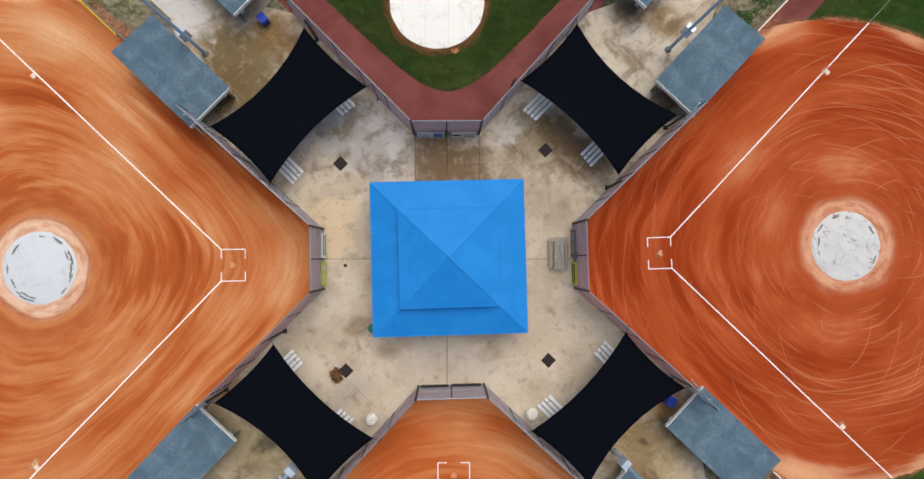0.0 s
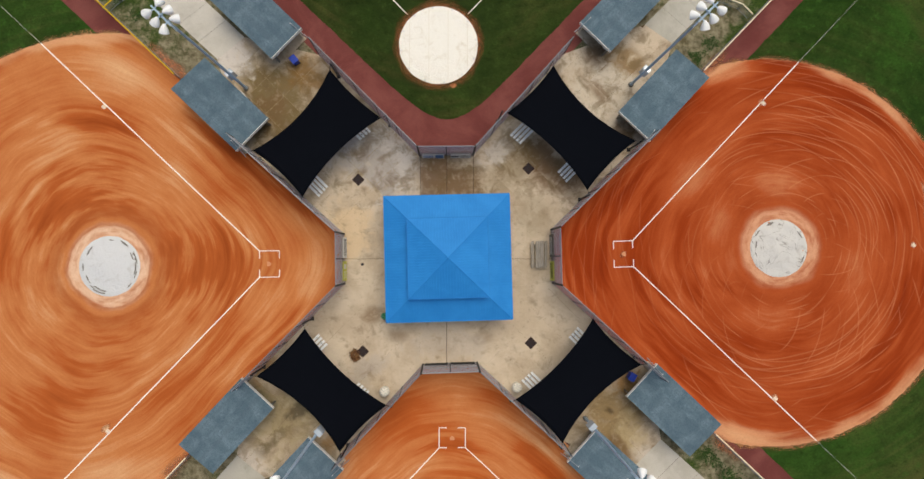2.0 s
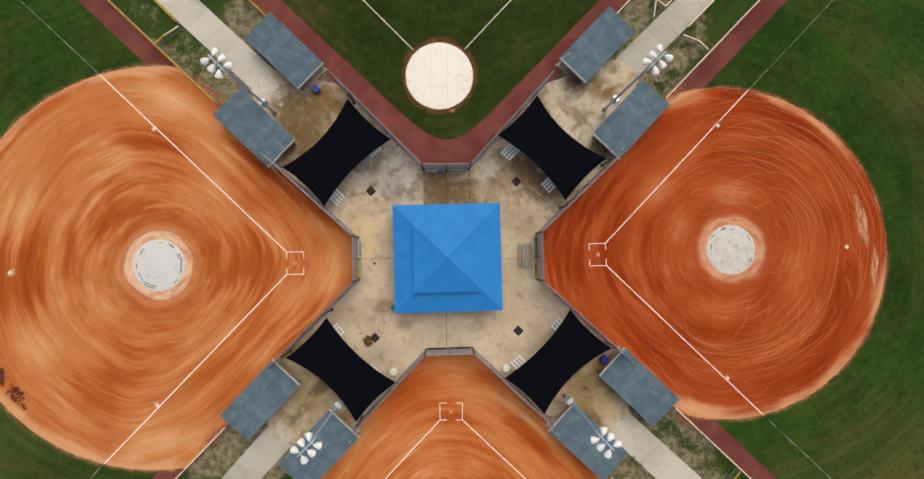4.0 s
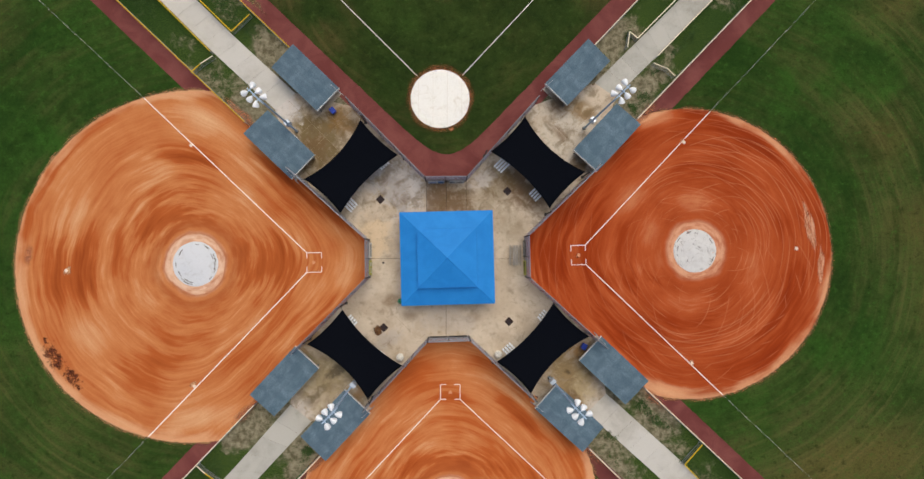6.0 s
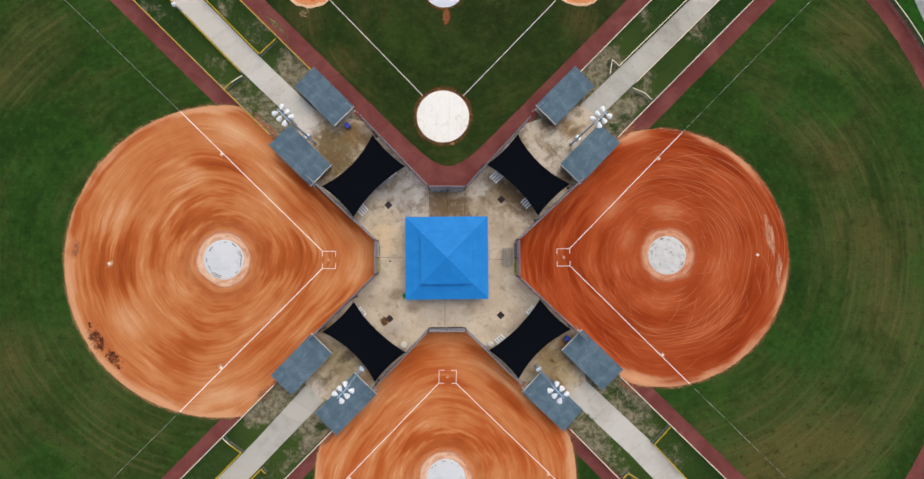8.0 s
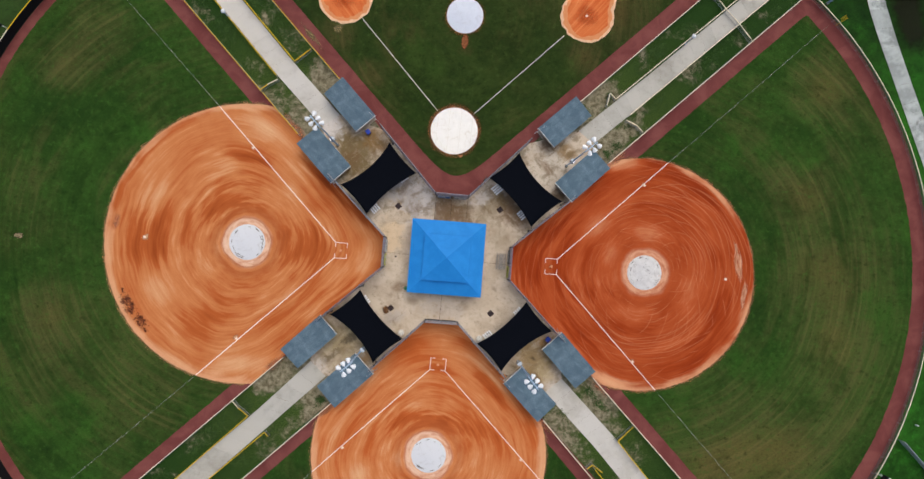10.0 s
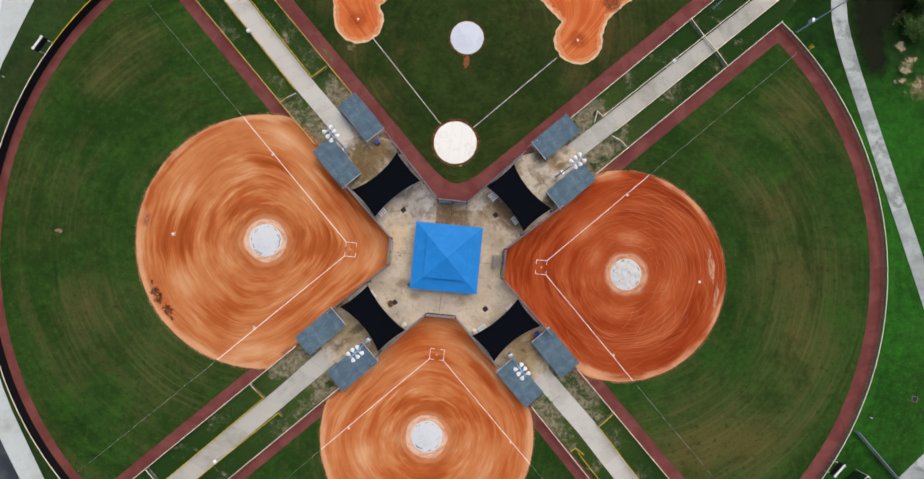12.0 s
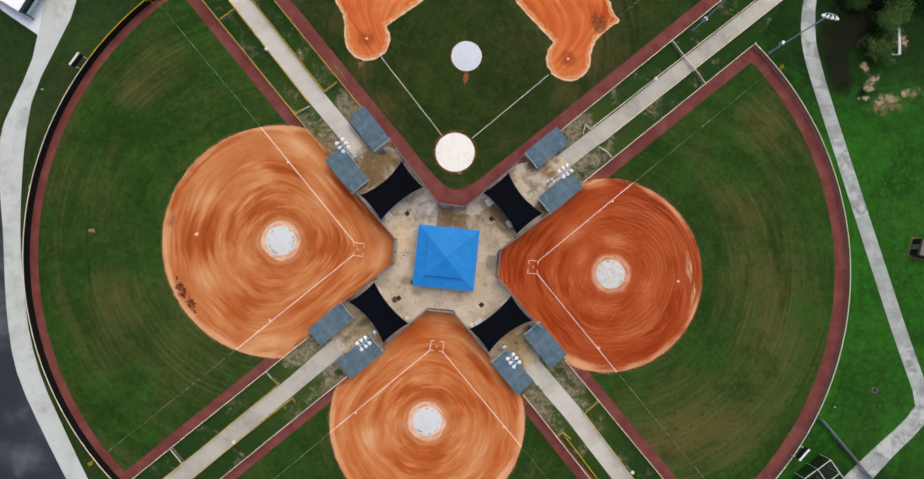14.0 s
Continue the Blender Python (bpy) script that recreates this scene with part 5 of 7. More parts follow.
def fence(name, pts, height, cap, infill, label, spacing=3.0, cap_r=0.06, rails=1, post_r=0.04, post_mat="steel", group=""):
    """Posts, rails and wire panels along a line of points."""
    o = Vector(pts[0])
    t = thing(name, Matrix.Translation((o.x, o.y, 0)), label, "fence", group)
    post = None
    stops = []
    for a, b in zip(pts, pts[1:]):
        a, b = Vector(a), Vector(b)
        n = max(1, round((b - a).length / spacing))
        stops += [a.lerp(b, i / n) for i in range(n)]
    stops.append(Vector(pts[-1]))
    key = ("post", round(height, 2), post_r, post_mat)
    if key not in PANELS:
        PANELS[key] = mesh_of("post", one_rod((0, 0, 0), (0, 0, height + 0.02), post_r), M[post_mat])
    for p in stops:
        shared("post", PANELS[key], t, Matrix.Translation((p.x - o.x, p.y - o.y, 0)))
    for p, q in zip(stops, stops[1:]):
        d = q - p
        m = Matrix.Translation((p.x - o.x, p.y - o.y, 0)) @ Matrix.Rotation(math.atan2(d.y, d.x), 4, "Z")
        L = round(d.length, 2)
        for kind, build, mat_key in (
            ("panel", lambda: flat_panel(L, 0.08, height), infill),
            ("cap_rail", lambda: one_rod((0, 0, height), (L, 0, height), cap_r), cap),
            ("bottom_rail", lambda: one_rod((0, 0, 0.1), (L, 0, 0.1), 0.025, n=6), "screen" if infill == "screen" else "steel"),
            ("middle_rail", lambda: one_rod((0, 0.03, height * 0.5), (L, 0.03, height * 0.5), 0.03, n=6), "steel"),
        ):
            if kind == "bottom_rail" and infill in ("screen", "chain_grey"):
                continue
            if kind == "middle_rail" and rails < 2:
                continue
            key = (kind, L, round(height, 2), cap_r, mat_key)
            if key not in PANELS:
                PANELS[key] = mesh_of(kind, build(), M[mat_key])
            shared(kind, PANELS[key], t, m)
    return t


for f in FIELDS:
    stop = fence("backstop_fence", BACK[f], 4.9, "steel", "chain", "tall grey chain-link backstop behind home plate", 2.5, 0.05, 2, 0.05, "dark_steel", "backstops of the four fields")
    a, b = Vector(BACK[f][1]) - Vector(BACK[f][0]), Vector(BACK[f][2]) - Vector(BACK[f][0])
    d = (b - a).normalized()
    n = Vector((-d.y, d.x))
    if n.dot(Vector(MOUND[f]) - Vector(BACK[f][1])) < 0:
        n = -n
    quad = [tuple(a + n * 0.05), tuple(b + n * 0.05), tuple(b + n * 0.09), tuple(a + n * 0.09)]
    part("kickboard", sheet(bmesh.new(), quad if area(quad) > 0 else quad[::-1], 0.05, 1.15), M["ink"], stop, "dark padded kickboard")
    for p in (BACK[f][1], BACK[f][2]):
        p = Vector(p) - Vector(BACK[f][0])
        part("corner_post", one_rod((p.x, p.y, 0), (p.x, p.y, 5.0), 0.09, n=10), M["dark_steel"], stop)


def outfield(f):
    h = Vector(HOME[f])
    ends = []
    for s, (near, far) in enumerate(SIDE[f]):
        a, b = Vector(near), Vector(far)
        w = (b - a).normalized()
        g = a - h
        k = g.dot(w)
        hit = a + w * (-k + math.sqrt(k * k - g.length_squared + FENCE_R[f] ** 2))
        ends.append((hit, math.atan2(hit.y - h.y, hit.x - h.x)))
    a0, a1 = ends[0][1], ends[1][1]
    d = (a1 - a0 + math.pi) % ARC - math.pi
    if f == "north":
        d = d if abs(d) < 2.6 else d - math.copysign(ARC, d)
    n = round(abs(d) * FENCE_R[f] / 3.0)
    return ends, [(h.x + FENCE_R[f] * math.cos(a0 + d * i / n), h.y + FENCE_R[f] * math.sin(a0 + d * i / n)) for i in range(n + 1)]


for f in FIELDS:
    ends, pts = outfield(f)
    if f == "west":
        fence("outfield_fence", pts[:9], 2.05, "yellow", "screen", "outfield fence with black windscreen and yellow cap", 3.0, 0.07, 1, 0.03, "screen")
        fence("outfield_fence", pts[8:], 2.05, "cream", "screen", "outfield fence with black windscreen and faded cap", 3.0, 0.07, 1, 0.03, "screen")
    else:
        fence("outfield_fence", pts, 1.35, "cream", "chain_grey", "chain-link outfield fence with faded cream cap", 3.0, 0.07)
    caps = {"west": ("yellow", "cream"), "north": ("yellow", "cream")}.get(f, ("cream", "cream"))
    for (near, far), (hit, _), cap in zip(SIDE[f], ends, caps):
        fence("sideline_fence", [near, tuple(hit)], 1.8, cap, "chain_thin", "chain-link sideline fence with " + ("yellow" if cap == "yellow" else "faded cream") + " cap", 3.0, 0.058, group="sideline fences")

# low fences along the walkways and across the verges
for cap, pts in [
    ("yellow", [(-29.2, 24.6), (-64.0, 58.9)]), ("yellow", [(-26.6, 27.1), (-62.0, 61.8)]),
    ("yellow", [(-31.5, 21.95), (-30.4, 23.0)]), ("cream", [(-30.4, 23.0), (-28.9, 24.0)]), ("yellow", [(-26.6, 27.1), (-24.4, 29.3)]),
    ("yellow", [(-47.8, 38.0), (-45.5, 40.3)]),
    ("cream", [(22.9, 25.6), (23.2, 27.6), (24.2, 26.75), (65.0, 68.1)]), ("cream", [(26.7, 24.5), (67.6, 66.4)]),
    ("cream", [(26.2, 23.6), (28.0, 22.9), (28.9, 22.0)]), ("cream", [(37.8, 45.8), (40.3, 43.2), (42.6, 41.1), (45.0, 38.5)]),
    ("cream", [(-30.2, -26.3), (-29.2, -27.2)]), ("yellow", [(-29.2, -27.2), (-27.6, -28.3), (-46.3, -48.3)]),
    ("yellow", [(-24.2, -31.1), (-24.8, -30.5), (-43.5, -49.8)]), ("cream", [(-45.6, -42.5), (-43.2, -44.7)]),
    ("yellow", [(31.95, -24.1), (29.7, -26.6), (51.6, -49.0)]), ("yellow", [(26.6, -31.3), (49.0, -53.8)]),
    ("yellow", [(25.3, -31.3), (26.1, -30.6), (27.7, -31.6)]),
]:
    fence("walkway_fence", pts, 1.2, cap, "chain_thin", "low chain-link fence with " + ("yellow" if cap == "yellow" else "faded cream") + " cap beside the walkway", 2.6, 0.065, group="walkway fences")


fence("boundary_fence", [(74.6, -22.2), (85.3, -32.0), (92.0, -38.2)], 1.5, "steel", "chain", "grey pipe fence across the lawn to the footpath", 2.7, 0.12, 2)


# banners on the lower part of the backstops; their print is too small to read
def banner(name, a, b, z0, z1, material, out, bars, label, slant=0.22):
    a, b = Vector(a), Vector(b)
    d = b - a
    m = Matrix.Translation((a.x, a.y, 0)) @ Matrix.Rotation(math.atan2(d.y, d.x), 4, "Z")
    t = thing(name, m, label, "banner", "banners on the backstops")
    L = d.length
    bm = bmesh.new()
    n = 14
    for i in range(n):
        x0, x1 = L * i / n, L * (i + 1) / n
        s0, s1 = out * (0.015 + 0.012 * math.sin(i * 1.9)), out * (0.015 + 0.012 * math.sin((i + 1) * 1.9))
        lean = out * slant
        v = [bm.verts.new(c) for c in ((x0, s0 + lean, z0), (x1, s1 + lean, z0), (x1, s1, z1), (x0, s0, z1))]
        bm.faces.new(v)
    bmesh.ops.remove_doubles(bm, verts=bm.verts[:], dist=0.001)
    bmesh.ops.solidify(bm, geom=bm.faces[:], thickness=0.01)
    part("cloth", bm, material, t)
    for x0, x1, k0, k1, key in bars:
        bm = bmesh.new()
        v = []
        for x, k in ((x0, k0), (x1, k0), (x1, k1), (x0, k1)):
            v.append(bm.verts.new((L * x, out * (0.05 + slant * (1 - k)), z0 + (z1 - z0) * k)))
        bm.faces.new(v)
        bmesh.ops.solidify(bm, geom=bm.faces[:], thickness=0.008)
        part("print", bm, M[key], t)


def print_rows(x0, x1, rows, key, seed, lo=0.2, hi=0.8):
    """Short bars in rows, as wide as the words that cannot be read."""
    rng = random.Random(seed)
    bars = []
    for k in range(rows):
        x = x0
        h = (hi - lo) / rows
        while x < x1:
            w = rng.uniform(0.05, 0.13)
            bars.append((x, min(x1, x + w), lo + h * k, lo + h * k + h * 0.55, key))
            x += w + 0.025
    return bars


banner("banner", (-2.2, 8.6), (-0.15, 8.6), 0.25, 1.25, M["white"], -1, print_rows(0.06, 0.5, 2, "sign_blue", 1) + [(0.6, 0.95, 0.15, 0.85, "sign_blue")], "white and blue vinyl banner tied to the backstop")
banner("banner", (0.45, 8.62), (2.3, 8.65), 0.25, 1.25, M["white"], -1, print_rows(0.04, 0.42, 1, "ink", 2, 0.3, 0.9) + print_rows(0.5, 0.95, 2, "block", 3), "white vinyl banner with dark print tied to the backstop")
banner("banner", (-9.47, 0.9), (-9.45, -1.0), 0.25, 1.2, M["white"], 1, print_rows(0.08, 0.9, 2, "ink", 4), "white vinyl banner with dark print tied to the backstop")
banner("banner", (-9.45, -1.3), (-9.43, -3.1), 0.25, 1.2, M["sign_yellow"], 1, [(0.15, 0.4, 0.2, 0.8, "white")] + print_rows(0.5, 0.9, 2, "white", 5), "yellow-green vinyl banner tied to the backstop")
banner("banner", (10.02, -1.3), (10.06, -3.1), 0.25, 1.2, M["sign_yellow"], -1, print_rows(0.1, 0.9, 2, "green_trim", 6), "yellow vinyl banner tied to the backstop")
banner("banner", (9.97, 1.2), (10.0, -0.9), 0.25, 1.2, M["block"], -1, print_rows(0.1, 0.9, 2, "white", 7), "grey vinyl banner tied to the backstop")
banner("banner", (-1.9, -10.88), (0.2, -10.82), 0.35, 0.95, M["ink"], 1, print_rows(0.1, 0.9, 1, "block", 8), "dark vinyl banner tied to the backstop", 0.08)
banner("banner", (0.5, -10.8), (2.7, -10.75), 0.35, 0.95, M["ink"], 1, print_rows(0.1, 0.6, 1, "block", 9), "dark vinyl banner tied to the backstop", 0.08)


# ---- the pavilion ----
def hip(bm, half_out, z_out, half_in, z_in, thick=0.05):
    """Four roof planes between an outer and an inner square."""
    def ring(h, z):
        return [bm.verts.new((x * h, y * h, z)) for x, y in ((-1, -1), (1, -1), (1, 1), (-1, 1))]
    o, i = ring(half_out, z_out), ring(half_in, z_in)
    for k in range(4):
        q = (k + 1) % 4
        bm.faces.new((o[k], o[q], i[q], i[k]))
    bmesh.ops.remove_doubles(bm, verts=bm.verts[:], dist=0.001)
    bmesh.ops.recalc_face_normals(bm, faces=bm.faces[:])
    bmesh.ops.solidify(bm, geom=bm.faces[:], thickness=thick)
    return bm


def ribs(bm, side, half_out, z_out, half_in, z_in, pitch=0.24):
    """Standing ribs of the metal sheets on one roof plane, running up the slope."""
    turn = Matrix.Rotation(side * math.pi / 2, 4, "Z")
    n = int(2 * half_out / pitch)
    for i in range(1, n):
        x = -half_out + 2 * half_out * i / n
        top = max(abs(x), half_in)
        if half_out - top < 0.12:
            continue
        k = (half_out - top) / (half_out - half_in)
        z1 = z_out + (z_in - z_out) * k
        a, b = 0.022, 0.011
        v = [bm.verts.new(turn @ Vector(c)) for c in (
            (x - a, -half_out, z_out), (x, -half_out, z_out + b), (x + a, -half_out, z_out),
            (x - a, -top, z1), (x, -top, z1 + b), (x + a, -top, z1))]
        bm.faces.new((v[0], v[1], v[4], v[3]))
        bm.faces.new((v[1], v[2], v[5], v[4]))
        bm.faces.new((v[0], v[2], v[1]))
    return bm


pavilion = thing("pavilion", pose(0.22, -0.98, 0.06, 0, 0, 1.5), "open pavilion with a bright blue two-tier ribbed metal roof", "pavilion")
lower = part("lower_roof", hip(bmesh.new(), 5.62, 3.0, 3.1, 4.15), M["blue_roof"], pavilion, "bright blue ribbed metal hip roof")
upper = part("upper_roof", hip(bmesh.new(), 3.48, 4.55, 0.02, 6.1), M["blue_roof"], pavilion, "bright blue ribbed metal upper hip roof")
for k in range(4):
    part("roof_ribs", ribs(bmesh.new(), k, 5.62, 3.0, 3.1, 4.15), M["blue_roof"], lower)
    part("roof_ribs", ribs(bmesh.new(), k, 3.48, 4.55, 0.02, 6.1), M["blue_roof"], upper)
    c, s = math.cos(k * math.pi / 2 + math.pi / 4), math.sin(k * math.pi / 2 + math.pi / 4)
    r2 = math.sqrt(2)
    part("hip_cap", one_rod((5.6 * r2 * c, 5.6 * r2 * s, 3.0), (3.1 * r2 * c, 3.1 * r2 * s, 4.16), 0.04, n=6), M["blue_roof"], lower)
    part("hip_cap", one_rod((3.46 * r2 * c, 3.46 * r2 * s, 4.56), (0, 0, 6.12), 0.04, n=6), M["blue_roof"], upper)
    turn = Matrix.Rotation(k * math.pi / 2, 4, "Z")
    bm = one_box(-5.62, -5.66, 2.82, 5.62, -5.62, 3.02)
    bmesh.ops.transform(bm, matrix=turn, verts=bm.verts[:])
    part("fascia", bm, M["blue_roof"], lower)
    bm = one_box(-3.48, -3.52, 4.42, 3.48, -3.48, 4.57)
    bmesh.ops.transform(bm, matrix=turn, verts=bm.verts[:])
    part("fascia", bm, M["blue_roof"], upper)
    bm = one_box(-3.05, -3.1, 4.0, 3.05, -3.05, 4.62)
    bmesh.ops.transform(bm, matrix=turn, verts=bm.verts[:])
    part("clerestory", bm, M["dark_steel"], pavilion)
    for x in (-4.9, 0.0):
        bm = one_box(x - 0.1, -5.0, 0.0, x + 0.1, -4.8, 3.05, bevel=0.01)
        bmesh.ops.transform(bm, matrix=turn, verts=bm.verts[:])
        part("post", bm, M["steel"], pavilion)
    bm = one_box(-4.9, -5.02, 2.8, 4.9, -4.82, 3.0)
    bmesh.ops.transform(bm, matrix=turn, verts=bm.verts[:])
    part("beam", bm, M["steel"], pavilion)
part("finial", one_rod((0, 0, 6.05), (0, 0, 6.25), 0.1, 0.03), M["blue_roof"], upper)


# ---- dugouts ----
DUGOUTS = {  # corner by the field and the plaza, then along the field side; metres
    "a": [(-18.9, 8.7), (-24.65, 14.22), (-21.5, 16.8), (-15.7, 11.35)],
    "b": [(-13.05, 19.8), (-18.75, 25.1), (-21.1, 22.15), (-15.6, 16.75)],
    "c": [(12.35, 20.6), (17.75, 26.2), (20.15, 23.2), (14.85, 17.6)],
    "d": [(18.7, 9.75), (24.15, 15.6), (20.95, 17.95), (15.55, 12.15)],
    "e": [(-18.25, -11.8), (-23.45, -17.45), (-20.45, -19.92), (-15.0, -14.1)],
    "f": [(-9.3, -20.05), (-14.55, -25.55), (-17.1, -22.2), (-11.85, -16.5)],
    "g": [(11.0, -19.4), (16.8, -24.55), (19.1, -21.4), (13.4, -16.1)],
    "h": [(19.15, -10.65), (24.95, -16.1), (21.75, -18.65), (16.12, -13.3)],
}


def dugout(corners):
    p = [Vector(c) for c in corners]
    mid = sum(p, Vector((0, 0))) / 4
    along = ((p[1] - p[0]) + (p[2] - p[3])).normalized()
    across = Vector((-along.y, along.x))
    if across.dot(p[0] - p[3]) < 0:
        along = -along
        across = -across
    L = ((p[1] - p[0]).length + (p[2] - p[3]).length) / 2
    W = (abs(across.dot(p[0] - p[3])) + abs(across.dot(p[1] - p[2]))) / 2
    plaza_end = -1 if along.dot(p[0] - p[1]) < 0 else 1
    m = Matrix.Translation((mid.x, mid.y, 0.06)) @ Matrix.Rotation(math.atan2(along.y, along.x), 4, "Z")
    t = thing("dugout", m, "dugout shelter with a grey-blue shingle roof and chain-link front", "dugout", "dugouts beside the fields")
    h, w = L / 2, W / 2
    # +y is the field side; the roof falls a little to the back
    roof = part("roof", bmesh.new(), M["shingle"], t)
    bm = bmesh.new()
    v = [bm.verts.new(c) for c in ((-h, -w, 2.50), (h, -w, 2.50), (h, w, 2.85), (-h, w, 2.85))]
    bm.faces.new(v)
    bmesh.ops.solidify(bm, geom=bm.faces[:], thickness=0.12)
    bm.to_mesh(roof.data)
    bm.free()
    n = 20
    slope = 0.35 / W
    for i in range(n):
        y0, y1 = -w + W * i / n, -w + W * (i + 1) / n
        z0, z1 = 2.50 + slope * (y0 + w), 2.50 + slope * (y1 + w)
        bm = bmesh.new()
        v = [bm.verts.new(c) for c in ((-h, y0, z0 + 0.022), (h, y0, z0 + 0.022), (h, y1, z1 + 0.006), (-h, y1, z1 + 0.006),
                                       (-h, y0, z0 + 0.002), (h, y0, z0 + 0.002))]
        bm.faces.new((v[0], v[1], v[2], v[3]))
        bm.faces.new((v[4], v[5], v[1], v[0]))
        part("shingle_course", bm, M["shingle"], roof)
    e = plaza_end * h
    part("end_trim", one_box(min(e, e + plaza_end * 0.05), -w, 2.42, max(e, e + plaza_end * 0.05), w, 2.86), M["white"], t, "white painted trim board")
    part("back_wall", one_box(-h + 0.3, -w + 0.35, 0.0, h - 0.3, -w + 0.5, 2.4), M["block"], t, "painted block back wall")
    part("end_wall", one_box(-plaza_end * (h - 0.45) - 0.08, -w + 0.5, 0.0, -plaza_end * (h - 0.45) + 0.08, w - 0.35, 2.45), M["block"], t, "painted block end wall")
    part("floor_pad", one_box(-h + 0.1, -w + 0.1, -0.06, h - 0.1, w - 0.1, 0.02), M["concrete"], t)
    for i in range(5):
        x = -h + 0.35 + (L - 0.7) * i / 4
        part("post", one_rod((x, w - 0.2, 0.0), (x, w - 0.2, 2.75), 0.04), M["steel"], t)
    part("front_mesh", one_box(-h + 0.35, w - 0.205, 0.1, h - 0.35, w - 0.195, 2.4), M["chain"], t)
    bench = part("bench", one_box(-h + 0.7, -w + 0.6, 0.42, h - 0.7, -w + 0.95, 0.47, bevel=0.01), M["alu"], t, "aluminium bench")
    for x in (-h + 1.0, 0.0, h - 1.0):
        part("leg", one_box(x - 0.04, -w + 0.65, 0.02, x + 0.04, -w + 0.9, 0.42), M["steel"], bench)
    # gate frame that sticks out at the plaza end
    part("gate_rail", one_rod((e, w - 0.35, 2.95), (e + plaza_end * 1.1, w - 0.25, 2.95), 0.04), M["steel"], t)
    part("gate_post", one_rod((e - plaza_end * 0.9, w - 0.4, 2.75), (e - plaza_end * 0.9, w - 0.4, 3.0), 0.04), M["white"], t)
    part("gate_arm", one_rod((e - plaza_end * 0.9, w - 0.4, 2.96), (e, w - 0.35, 2.96), 0.035), M["steel"], t)
    return t


for c in DUGOUTS.values():
    dugout(c)


board = thing("notice_board", pose(-18.35, 13.8, 0.06, 0, 0, 135), "small white notice board on a post behind the dugout", "notice board")
part("panel", one_box(-0.4, -0.05, 1.5, 0.4, 0.05, 2.2, bevel=0.01), M["white"], board)
part("post", one_rod((0, 0.0, 0), (0, 0.0, 1.5), 0.04), M["steel"], board)


# ---- shade sails ----
SAILS = {
    "ne": [(9.6, 16.1), (16.8, 9.4), (12.55, 5.06), (5.45, 11.8)],
    "nw": [(-16.9, 8.42), (-10.2, 15.52), (-5.75, 11.35), (-12.5, 4.36)],
    "sw": [(-9.17, -17.8), (-16.3, -11.22), (-12.25, -7.17), (-5.15, -13.78)],
    "se": [(17.25, -10.4), (10.2, -17.1), (6.15, -13.4), (12.93, -6.38)],
}


